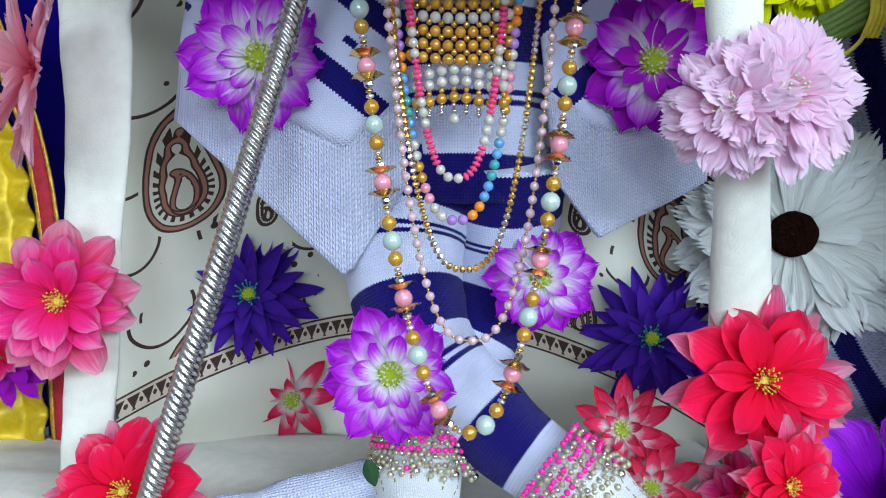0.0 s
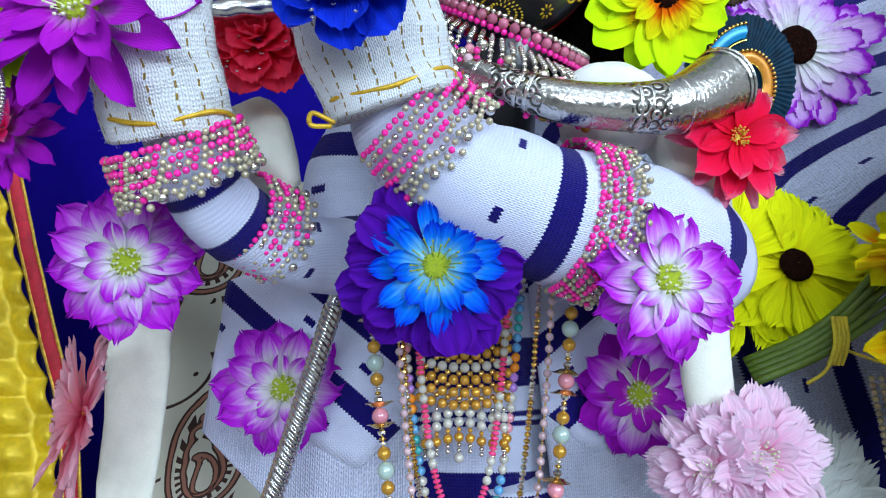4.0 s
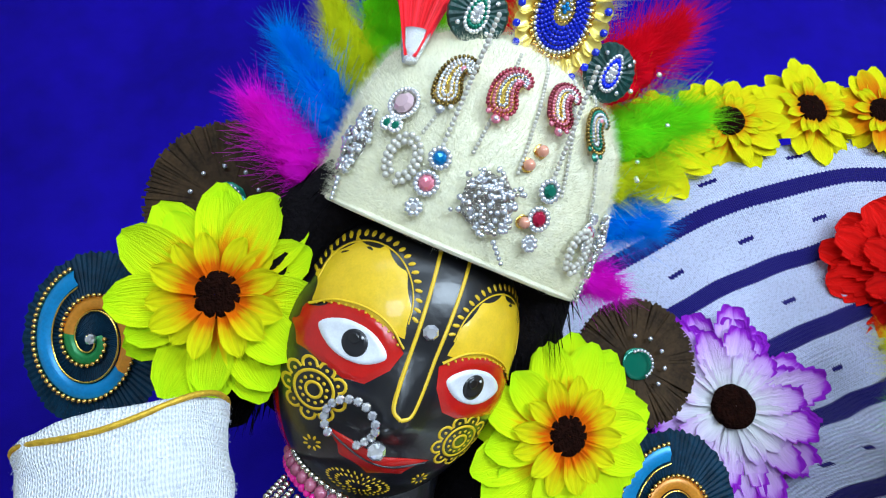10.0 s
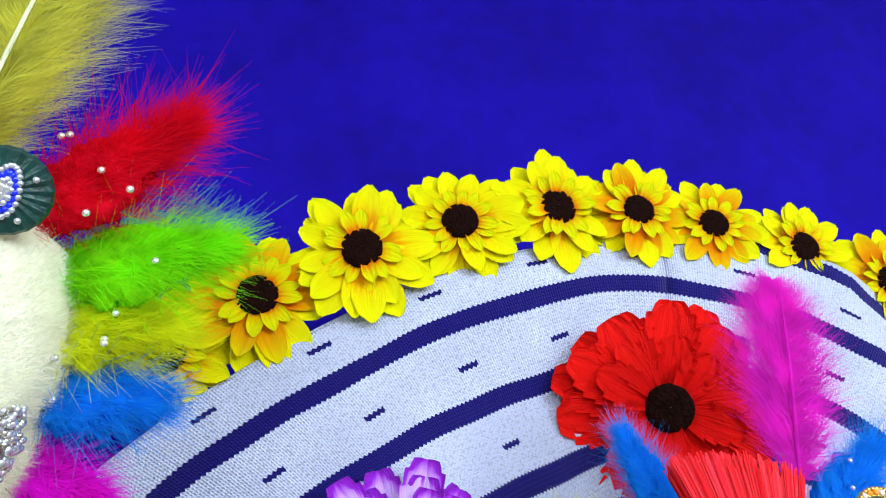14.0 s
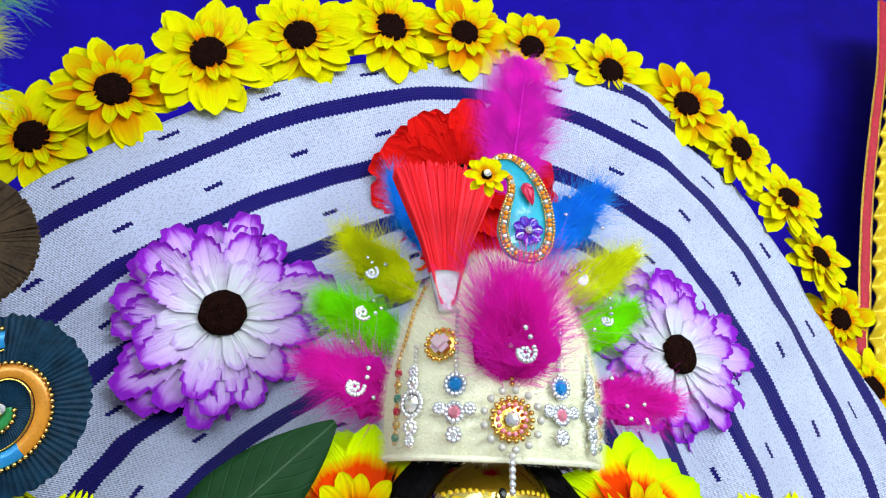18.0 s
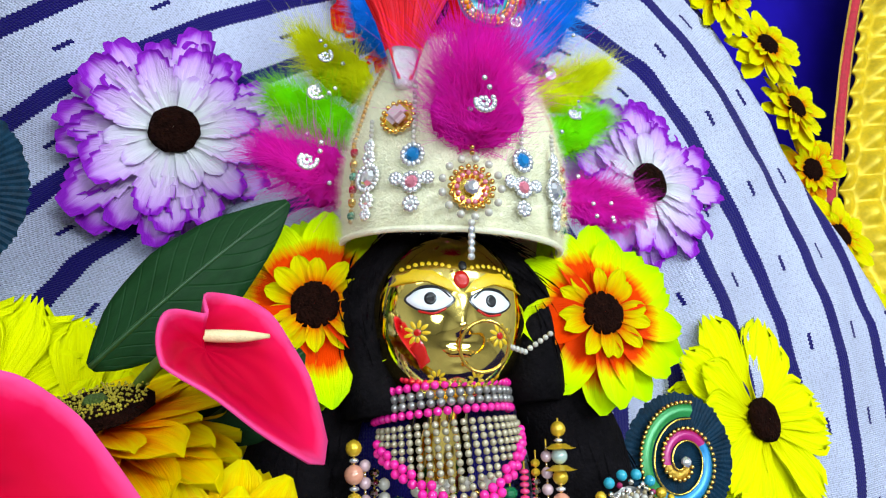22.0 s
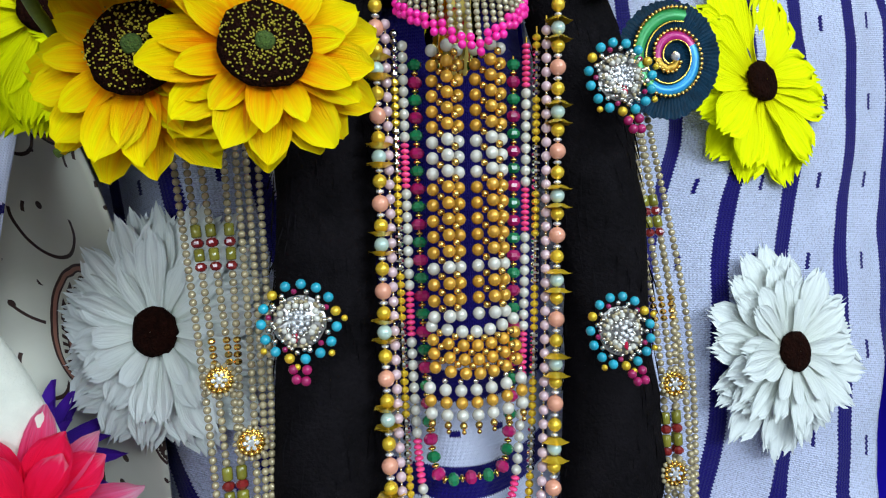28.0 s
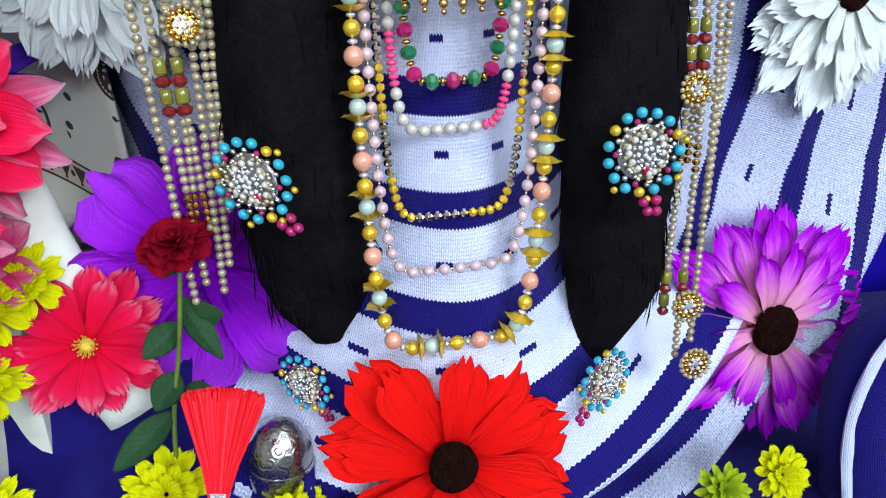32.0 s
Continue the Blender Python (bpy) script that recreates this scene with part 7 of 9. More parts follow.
def swirl(pos, normal, size, spin, cols, label):
    """A spiral of satin between rows of gold beads on a dark feathered disc; size: the disc's height."""
    root = thing("swirl_ornament", facing(pos, normal, spin), label, "ornament")
    R = size / 2
    rng = random.Random(9)
    vs, fs = [(0, 0, 0.001)], []
    n = 160
    for k in range(n):
        a = 2 * math.pi * k / n
        q = R * (1.04 + rng.uniform(-0.03, 0.02))
        vs += [(q * 0.86 * math.cos(a), q * math.sin(a), -0.001 + (k % 2) * 0.0006), (q * 0.5 * 0.80 * math.cos(a), q * 0.5 * math.sin(a), 0.0012 + (k % 2) * 0.0005)]
    for k in range(n):
        o, p = 1 + 2 * k, 1 + 2 * ((k + 1) % n)
        fs += [(o, p, p + 1, o + 1), (0, o + 1, p + 1)]
    part("feather_disc", mesh_of("feather_disc", vs, fs, DISC_NAVY, smooth=False), root)

    def sp(f):
        a = math.pi * (0.60 + 3.5 * f)
        r = R * (0.68 * (1 - f) ** 0.9 + 0.08)
        return Vector((r * math.cos(a) * 0.84, r * math.sin(a), 0.004)), a

    m = 70
    for bi, mat in enumerate(cols):
        lo, hi = bi / len(cols), (bi + 1) / len(cols)
        vs, fs = [], []
        for k in range(m + 1):
            f = lo + (hi - lo) * k / m
            p, a = sp(f)
            w = R * 0.092 * (1 - 0.40 * f)
            d = Vector((math.cos(a), math.sin(a), 0))
            vs += [p - d * w + Vector((0, 0, -0.001)), p + Vector((0, 0, 0.0012)), p + d * w + Vector((0, 0, -0.001))]
        fs = [q for k in range(m) for q in ((3 * k, 3 * k + 1, 3 * k + 4, 3 * k + 3), (3 * k + 1, 3 * k + 2, 3 * k + 5, 3 * k + 4))]
        part("satin_band", mesh_of("satin_band", vs, fs, mat), root)
    outer, inner = [], []
    for k in range(121):
        p, a = sp(k / 120)
        w = R * 0.118 * (1 - 0.40 * k / 120)
        d = Vector((math.cos(a), math.sin(a), 0))
        outer.append(p + d * w)
        inner.append(p - d * w)
    string_beads(root, outer, [(GOLD_BEAD, 0.00145, "ball")], 0.0004)
    tube("gold_wire", inner[::4], [0.0006], GOLD, root, 6, 90, up=(0, 0, 1), cap=False)
    bead(root, Vector((R * 0.02, 0, 0.006)), 0.0032, STONE, "cut", (0, 0, 1), "crystal")
    return root


swirl((-0.126, 0.352, 1.733), (-0.1, -0.93, -0.35), 0.098, 0, (SATIN_BLUE, SATIN_ORANGE, SATIN_GREEN), "spiral ornament of blue and orange satin with gold beads")
swirl((0.212, 0.408, 1.638), (0.15, -0.93, -0.3), 0.101, -15, (SATIN_BLUE, SATIN_ORANGE, SATIN_GREEN), "spiral ornament of green and orange satin beside the horn")
swirl((0.612, 0.420, 1.459), (0.10, -1, 0.0), 0.082, -40, (SATIN_GREEN, SATIN_BLUE, SATIN_PINK, GOLD_BRAID), "spiral ornament of green and magenta satin beside a yellow flower")


def bristle_fan(pos, normal, r, spin, label):
    root = thing("bristle_fan", facing(pos, normal, spin), label, "ornament")
    rng = random.Random(int(pos[2] * 999))
    vs, fs = [], []
    for i in range(900):
        a = rng.uniform(0, 2 * math.pi)
        q = r * rng.uniform(0.94, 1.0)
        z = rng.uniform(-0.003, 0.003)
        d = Vector((math.cos(a), math.sin(a), 0))
        s = Vector((-d.y, d.x, 0)) * 0.0007
        o = len(vs)
        vs += [d * r * 0.08 - s + Vector((0, 0, z * 0.2)), d * r * 0.08 + s + Vector((0, 0, z * 0.2)), d * q + s + Vector((0, 0, z)), d * q - s + Vector((0, 0, z))]
        fs.append((o, o + 1, o + 2, o + 3))
    tagged(part("bristle_disc", mesh_of("bristle_disc", vs, fs, BRISTLE), root), kind="stuff")
    vs, fs = lathe([(r * 0.97, -0.002), (r * 0.6, 0.0), (0.002, 0.001)], 40)
    part("backing", mesh_of("backing", vs, fs, BRISTLE), root)
    part("eye_disc", disc_centre(STONE_GREEN, 1.0, 0.25, "fan"), root, pose(0, 0, 0.002) @ Matrix.Diagonal((r * 0.24, r * 0.24, r * 0.1, 1)))
    for i in range(12):
        a = math.pi * (0.0 + i / 11)
        bead(root, Vector((math.cos(a) * r * 0.20, math.sin(a) * r * 0.20, 0.006)), 0.0011, STONE, "cut", (0, 0, 1), "crystal")
    for i in range(5):
        a = math.pi * (0.1 + 0.2 * i)
        bead(root, Vector((math.cos(a) * r * 0.42, math.sin(a) * r * 0.42, 0.005)), 0.0015, STONE, "cut", (0, 0, 1), "crystal")
    return root


bristle_fan((-0.052, 0.322, 1.806), (-0.05, -0.93, -0.35), 0.050, 0, "round fan of brown bristles above the lime flower")
bristle_fan((0.192, 0.368, 1.722), (0.2, -0.93, -0.3), 0.040, -60, "round fan of brown bristles set with crystals beside the wig")

# ---------------------------------------------------------------- crowns
def fleece(name, frame_m, prof, depth, label, dip=0.0):
    """A knitted cap: prof holds (half width, height) from brim to top in the head's own frame."""
    root = thing(name, Matrix.Identity(4), label, "crown")
    seg, n = 56, 30
    zs = np.linspace(prof[0][1], prof[-1][1], n + 1)
    vs, us = [], []
    for j in range(n + 1):
        rx = float(np.interp(zs[j], [p[1] for p in prof], [p[0] for p in prof]))
        for k in range(seg + 1):
            a = 2 * math.pi * k / seg
            p = Vector((rx * math.cos(a), rx * depth * math.sin(a), float(zs[j]) + dip * math.cos(a) ** 2 * (1 - j / n)))
            p *= 1 + 0.024 * noise.noise(p * 38) + 0.010 * noise.noise(p * 110)
            p.x *= 1 + 0.014 * math.sin(9 * a) * (1 - j / n)
            vs.append(frame_m @ p)
            us.append((k / seg * 0.42, float(zs[j])))
    fs = [(j * (seg + 1) + k, j * (seg + 1) + k + 1, (j + 1) * (seg + 1) + k + 1, (j + 1) * (seg + 1) + k) for j in range(n) for k in range(seg)]
    part("cap", mesh_of("cap", vs, fs, CREAM, us), root)
    rim = [frame_m @ Vector((prof[0][0] * 1.01 * math.cos(2 * math.pi * k / 40), prof[0][0] * depth * 1.01 * math.sin(2 * math.pi * k / 40), prof[0][1] + dip * math.cos(2 * math.pi * k / 40) ** 2)) for k in range(41)]
    tube("rolled_brim", rim, [0.0017], CREAM, root, 10, 120, cap=False, up=tuple(frame_m.to_3x3() @ Vector((0, 0, 1))), ripple=0.2)
    rng = random.Random(3)
    fz, ff = [], []
    for i in range(52000):
        j, k = int(n * rng.random() ** 1.3), rng.randrange(seg // 2, seg)
        f, h = rng.random(), rng.random()
        c = vs[j * (seg + 1) + k].lerp(vs[(j + 1) * (seg + 1) + k], f).lerp(vs[j * (seg + 1) + k + 1].lerp(vs[(j + 1) * (seg + 1) + k + 1], f), h)
        up = (c - frame_m @ Vector((0, 0, 0.06))).normalized()
        e = c + up * rng.uniform(0.0010, 0.0052) + Vector((rng.uniform(-1, 1), rng.uniform(-1, 1), rng.uniform(-1, 1))) * 0.0028
        s = up.cross(Vector((rng.uniform(-1, 1), 0.3, rng.uniform(-1, 1)))).normalized() * 0.00008
        o = len(fz)
        fz += [c - s, c + s, e]
        ff.append((o, o + 1, o + 2))
    tagged(part("fuzz", mesh_of("fuzz", fz, ff, CREAM), root), kind="stuff")

    def on(x, z, lift=0.002):
        rx = float(np.interp(z, [p[1] for p in prof], [p[0] for p in prof]))
        x = max(-rx * 0.97, min(rx * 0.97, x))
        return Vector((x, -rx * depth * math.sqrt(max(0.0, 1 - (x / rx) ** 2)) - lift, z))

    return root, on


K_PROF = [(0.077, 0.056), (0.078, 0.08), (0.076, 0.11), (0.070, 0.135), (0.056, 0.157), (0.032, 0.170), (0.004, 0.174)]
k_crown, k_on = fleece("fleece_crown", HEAD_M @ pose(0.004, 0.006, 0), K_PROF, 0.80, "cream fleece crown set with crystal brooches and pearl strings", 0.0)
R_FRAME = HEAD_R @ pose(0.003, 0.004, 0)
R_PROF = [(0.0605, 0.034), (0.0625, 0.050), (0.0615, 0.080), (0.0555, 0.108), (0.0445, 0.134), (0.0260, 0.151), (0.004, 0.157)]
r_crown, r_on = fleece("fleece_crown", R_FRAME, R_PROF, 0.78, "cream fleece crown with pearl strings and a central gold brooch", 0.0)


def on_face(frame_m, on, x, z, lift=0.002, spin=0.0, size=1.0):
    """A pose on a cap's front whose z points outwards."""
    p = on(x, z, lift)
    e = 0.004
    tx = (on(x + e, z, lift) - on(x - e, z, lift)).normalized()
    tz = (on(x, z + e, lift) - on(x, z - e, lift)).normalized()
    nrm = tx.cross(tz).normalized()
    m = Matrix((tx, nrm.cross(tx), nrm)).transposed().to_4x4()
    m.translation = p
    return frame_m @ Matrix(((1, 0, 0, 0), (0, 1, 0, 0), (0, 0, 1, 0), (0, 0, 0, 1))) @ m @ pose(0, 0, 0, 0, 0, spin) @ Matrix.Diagonal((size, size, size, 1))


def paisley_pin(m, body, core, label):
    """A paisley brooch about 26 mm high: rows of small stones round a bent drop, with a pendent stone."""
    root = thing("paisley_brooch", m, label, "brooch")

    def rim(q):
        """The outline of a comma whose tail bends over, drawn in to q of its width."""
        line = spline([(0.0, -0.0050, 0.0018), (-0.0012, 0.0012, 0.0018), (-0.0002, 0.0075, 0.0018), (0.0036, 0.0110, 0.0018), (0.0072, 0.0098, 0.0018), (0.0072, 0.0066, 0.0018)], 30)
        left, right = [], []
        for i in range(31):
            t = i / 30
            d = (line[min(i + 1, 30)] - line[max(i - 1, 0)]).normalized()
            n = Vector((-d.y, d.x, 0)) * q * (0.0060 * (1 - t) ** 0.75 + 0.0010)
            left.append(line[i] + n)
            right.append(line[i] - n)
        arc = [Vector((math.cos(a) * q * 0.0070, -0.0050 + math.sin(a) * q * 0.0064, 0.0018)) for a in (math.pi + math.pi * i / 12 for i in range(1, 12))]
        return left[::-1] + arc + right

    string_beads(root, rim(1.0), [(body, 0.00112, "cut")], 0.0001)
    string_beads(root, rim(0.64), [(core, 0.00100, "cut")], 0.0001)
    string_beads(root, rim(0.28), [(STONE, 0.00105, "cut")], 0.0001)
    edge = [p - Vector((0, 0, 0.001)) for p in rim(1.05)]
    half = len(edge)
    fan = [(i, i + 1, half - 2 - i, half - 1 - i) for i in range(half // 2 - 1)]
    part("backing", mesh_of("backing", edge, fan, GOLD), root)
    for dx, dy, r, mt in ((0.0, -0.0140, 0.0024, core), (-0.0045, -0.0115, 0.0015, core), (0.0045, -0.0115, 0.0015, core), (0.0, -0.0140, 0.0013, STONE), (0.0035, 0.0085, 0.0016, STONE_PINK)):
        bead(root, Vector((dx, dy, 0.002 + 0.001 * (r < 0.0014))), r, mt, "gem", (0, 0, 1), "gem")
    return root


DARK_GOLD = plain("antique_gold_stone", (0.30, 0.20, 0.05), 0.15, 0.8, var=0.3, scale=300, piece=0.6)
ROSE_STONE = plain("rose_stone", (0.40, 0.06, 0.09), 0.12, 0.5, var=0.3, scale=300, piece=0.6)
for x, z, b, c, lab, tw in ((-0.0387, 0.129, DARK_GOLD, STONE, "paisley brooch of gold and crystal stones on the crown", 5), (-0.0139, 0.134, ROSE_STONE, STONE_PINK, "paisley brooch of rose and white stones on the crown", 0), (0.0146, 0.140, ROSE_STONE, STONE_PINK, "paisley brooch of pink stones on the crown", 0), (0.0380, 0.138, DARK_GOLD, STONE_GREEN, "paisley brooch of dark gold stones on the crown", -4)):
    paisley_pin(on_face(HEAD_M @ pose(0.004, 0.006, 0), k_on, x, z, 0.002, tw, 1.02), b, c, lab)


def gem_pendant(m, stones, label, chain=0.0, name="jewel_pendant"):
    """Stones in crystal settings, one under the other. stones: (x, y, radius, material)."""
    root = thing(name, m, label, "pendant")
    for x, y, r, mat in stones:
        setting = part("setting", disc_centre(SILVER, 1.0, 0.3, "set"), root, pose(x, y, 0.0) @ Matrix.Diagonal((r * 1.3, r * 1.3, 0.002, 1)))
        bead(root, Vector((x, y, 0.0022)), r, mat, "gem", (0, 0, 1), "gem")
        n = max(8, int(2 * math.pi * r * 1.35 / 0.0019))
        for i in range(n):
            a = 2 * math.pi * i / n
            bead(root, Vector((x + r * 1.35 * math.cos(a), y + r * 1.35 * math.sin(a), 0.0018)), 0.0013, STONE, "cut", (0, 0, 1), "crystal")
    if chain:
        top = stones[0][1] + stones[0][2] * 1.5
        string_beads(root, [Vector((0, top, 0.001)), Vector((0, top + chain, 0.001))], [(PEARL, 0.0011, "ball")], 0.0)
    return root


def diamond_pin(m, w, h, label):
    root = thing("crystal_brooch", m, label, "brooch")
    rng = random.Random(12)
    part("backing", disc_centre(SILVER, 1.0, 0.3, "dia"), root, Matrix.Diagonal((w * 0.36, h * 0.36, 0.001, 1)))
    for i in range(260):
        x, y = rng.uniform(-1, 1), rng.uniform(-1, 1)
        if abs(x) + abs(y) < 1.05 + 0.15 * math.cos(6 * math.atan2(y, x)):
            bead(root, Vector((x * w * 0.52, y * h * 0.52, 0.0015 + 0.003 * (1 - abs(x) - abs(y)) + rng.uniform(0, 0.0012))), rng.uniform(0.0010, 0.0017), STONE if rng.random() > 0.2 else SILVER_BEAD, "cut", (0, 0, 1), "crystal")
    for i in range(5):
        bead(root, Vector((0.0006 * i, -h * 0.54 - 0.0026 * i, 0.0015)), 0.0016 - 0.0001 * i, STONE, "cut", (0, 0, 1), "crystal")
    return root


KF = HEAD_M @ pose(0.004, 0.006, 0)
diamond_pin(on_face(KF, k_on, -0.003, 0.084, 0.002, 30), 0.036, 0.036, "square crystal brooch at the front of the crown")
gem_pendant(on_face(KF, k_on, -0.0320, 0.0805, 0.002, 0, 1.2), [(0.001, 0.011, 0.0028, STONE_SKY), (0, 0.0, 0.0032, STONE_PINK), (-0.001, -0.0105, 0.0020, STONE)], "crown pendant with blue and pink stones in crystal settings", 0.058)
gem_pendant(on_face(KF, k_on, 0.0235, 0.0885, 0.002, 0, 1.2), [(0, 0.010, 0.0030, STONE_GREEN), (0, -0.002, 0.0032, STONE_RED), (0, -0.0125, 0.0020, STONE)], "crown pendant with green and red stones in crystal settings", 0.052)
gem_pendant(on_face(KF, k_on, -0.0545, 0.112), [(0, 0.0, 0.0056, PEARL_PINK), (0.002, -0.012, 0.0022, STONE_GREEN), (-0.003, -0.012, 0.0022, STONE_GREEN)], "oval pearl drop with green stones on the crown")
gem_pendant(on_face(KF, k_on, 0.0555, 0.092), [(0, 0.0, 0.0025, STONE_RED), (0.004, -0.001, 0.0022, STONE_RED), (0.002, -0.008, 0.0016, STONE), (0.002, 0.007, 0.0016, STONE)], "red stone pin on the crown's edge")
for x, z in ((-0.046, 0.083), (0.054, 0.076)):
    root = thing("pearl_loop", on_face(KF, k_on, x, z), "looped string of small white pearls on the crown", "ornament")
    for q in (0.0085, 0.0060):
        string_beads(root, [Vector((q * math.sin(a), -q * 1.4 * math.cos(a) + 0.004, 0.002)) for a in (2 * math.pi * i / 60 for i in range(61))], [(PEARL, 0.0017, "ball")], 0.0)
for x, h in ((-0.068, 0.030), (0.070, 0.030)):
    diamond_pin(on_face(KF, k_on, x, 0.088, 0.002), 0.020, 0.040, "long crystal brooch at the crown's side")
for x in (-0.045, -0.019, 0.006, 0.034, 0.058):
    root = thing("pearl_string", KF, "string of tiny white pearls running down the crown", "ornament")
    string_beads(root, [k_on(x * (0.55 + 0.45 * (0.168 - z) / 0.075), z, 0.0012) for z in np.linspace(0.166, 0.100, 40)], [(PEARL, 0.0011, "ball")], 0.0)
for x, z in ((0.009, 0.108), (0.013, 0.117), (0.018, 0.082)):
    part_m = on_face(KF, k_on, x, z, 0.003)
    root = thing("pearl_stud", part_m, "round golden pearl stud on the crown", "stud")
    bead(root, Vector((0, 0, 0)), 0.0030, PEARL_SALMON, name="pearl")
    part("setting", disc_centre(GOLD, 1.0, 0.3, "stud"), root, pose(0, 0, -0.0025) @ Matrix.Diagonal((0.0036, 0.0036, 0.0015, 1)))


def sunburst(m, label):
    """The large drop brooch: gold leaves tipped with blue stones round a blue stone field."""
    root = thing("drop_brooch", m, label, "brooch")

    def drop(a, q):
        k = 0.92 - 0.34 * (0.5 + 0.5 * math.cos(a))
        return Vector((q * math.sin(a) * k, q * 1.24 * math.cos(a), 0))

    pale = plain("pale_gold_leaf", (0.92, 0.68, 0.14), 0.30, 0.45, var=0.2, scale=300, piece=0.4)
    leaf_me = petal(pale, "round", 0.012, 0.011, 0.5, 0.003, 0.002)
    for i in range(22):
        a = 2 * math.pi * i / 22
        p = drop(a, 0.0215)
        ang = math.degrees(math.atan2(p.y, p.x))
        part("gold_leaf", leaf_me, root, Matrix.Translation(p * 0.86) @ pose(0, 0, 0.001, 0, -12, ang))
        bead(root, drop(a, 0.0295) + Vector((0, 0, 0.0062)), 0.0021, STONE_BLUE, "cut", (0, 0, 1), "blue_stone")
    for q, n, mt, r, z in ((0.0198, 44, GOLD_BEAD, 0.0014, 0.0035), (0.0178, 44, STONE, 0.0011, 0.004), (0.0160, 44, STONE_BLUE, 0.0013, 0.0035), (0.0140, 40, STONE_BLUE, 0.0013, 0.004), (0.0120, 34, STONE_BLUE, 0.0013, 0.004), (0.0100, 28, STONE_BLUE, 0.0013, 0.004), (0.0080, 22, STONE_BLUE, 0.0013, 0.004), (0.0058, 18, GOLD_BEAD, 0.0008, 0.0048), (0.0040, 12, STONE, 0.0009, 0.0048), (0.0016, 4, STONE_SKY, 0.0012, 0.0045)):
        for i in range(n):
            bead(root, drop(2 * math.pi * i / n, q) + Vector((0, 0, z)), r, mt, "cut", (0, 0, 1), "stone")
    vs = [Vector((0, 0, 0.003))] + [drop(2 * math.pi * i / 48, 0.022) + Vector((0, 0, 0.0015)) for i in range(48)]
    part("backing", mesh_of("backing", vs, [(0, 1 + (i + 1) % 48, 1 + i) for i in range(48)], pale), root)
    return root


sunburst(HEAD_M @ pose(0.005, -0.029, 0.191) @ pose(0, 0, 0, 90 + 8, 0, 0) @ pose(0, 0, 0, 0, 0, 6), "large drop brooch of blue stones and gold leaves on the crown")


def eye_disc(m, stone, label):
    root = thing("feather_eye", m, label, "ornament")
    vs, fs = lathe([(0.0155, 0.0), (0.0145, 0.0016), (0.008, 0.0022), (0.001, 0.0024)], 44)
    vs = [(x * (1 + 0.02 * (i % 2)), y * (1 + 0.02 * (i % 2)), z + 0.0004 * (i % 2)) for i, (x, y, z) in enumerate(vs)]
    part("feather_disc", mesh_of("feather_disc", vs, fs, plain("green_feather", (0.001, 0.040, 0.032), 0.35, var=0.6, scale=300, bump=0.0006, bscale=600), smooth=False), root)
    for q, mt, r, n in ((1.12, STONE, 0.0012, 24), (0.82, stone, 0.0012, 18), (0.52, STONE, 0.0014, 10), (0.22, STONE, 0.0020, 3)):
        for i in range(n):
            a = 2 * math.pi * i / n
            k = 1 - 0.4 * (0.5 - 0.5 * math.cos(a))
            bead(root, Vector((0.0056 * q * math.sin(a) * k, -0.0085 * q * math.cos(a) , 0.003)), r, mt, "cut", (0, 0, 1), "stone")
    for i in range(4):
        a = 0.8 + 2 * math.pi * i / 4
        bead(root, Vector((0.011 * math.cos(a), 0.011 * math.sin(a), 0.003)), 0.0013, STONE, "cut", (0, 0, 1), "stone")
    return root


eye_disc(HEAD_M @ pose(-0.034, -0.026, 0.170) @ pose(0, 0, 0, 96, 0, -8), STONE_GREEN, "round green feather eye with a crystal drop on the crown")
eye_disc(HEAD_M @ pose(0.042, -0.026, 0.1735) @ pose(0, 0, 0, 96, 0, 12), STONE_BLUE, "round green feather eye with a violet drop on the crown")
tassel((0.055, 0.232, 1.833), (0.070, 0.232, 1.922), 0.026, "red silk brush tassel with a silver ferrule on the crown")

# feathers behind the flute player's crown: foot and tip in the head's frame, width, dye
for k, (a, b, w, mt, lab, st) in enumerate([
    ((-0.060, 0.015, 0.056), (-0.116, 0.010, 0.084), 0.052, F_MAGENTA, "magenta down feather", 0),
    ((-0.060, 0.015, 0.082), (-0.116, 0.012, 0.122), 0.050, F_BLUE, "blue down feather", 0),
    ((-0.058, 0.034, 0.105), (-0.106, 0.038, 0.158), 0.044, F_YELLOW, "yellow down feather", 0),
    ((-0.052, 0.044, 0.125), (-0.090, 0.046, 0.190), 0.046, F_GREEN, "green down feather", 0),
    ((-0.040, 0.046, 0.140), (-0.068, 0.050, 0.226), 0.048, F_GREEN, "green down feather", 0),
    ((-0.015, 0.040, 0.150), (-0.018, 0.044, 0.232), 0.052, F_RED, "red down feather", 0),
    ((0.042, 0.016, 0.160), (0.080, 0.010, 0.222), 0.066, F_RED, "red down feather with crystals", 5),
    ((0.056, 0.014, 0.142), (0.112, 0.008, 0.182), 0.064, F_GREEN, "green down feather", 2),
    ((0.060, 0.012, 0.120), (0.108, 0.008, 0.144), 0.052, F_YELLOW, "yellow down feather with crystals", 4),
    ((0.062, 0.012, 0.098), (0.112, 0.008, 0.114), 0.054, F_BLUE, "blue down feather", 3),
    ((0.064, 0.012, 0.074), (0.108, 0.010, 0.070), 0.044, F_MAGENTA, "magenta down feather", 1)]):
    feather(HEAD_M @ Vector(a), HEAD_M @ Vector(b), w * 1.15, mt, lab + " tucked behind the fleece crown", 900, 1.0, k + 1, stones=st)
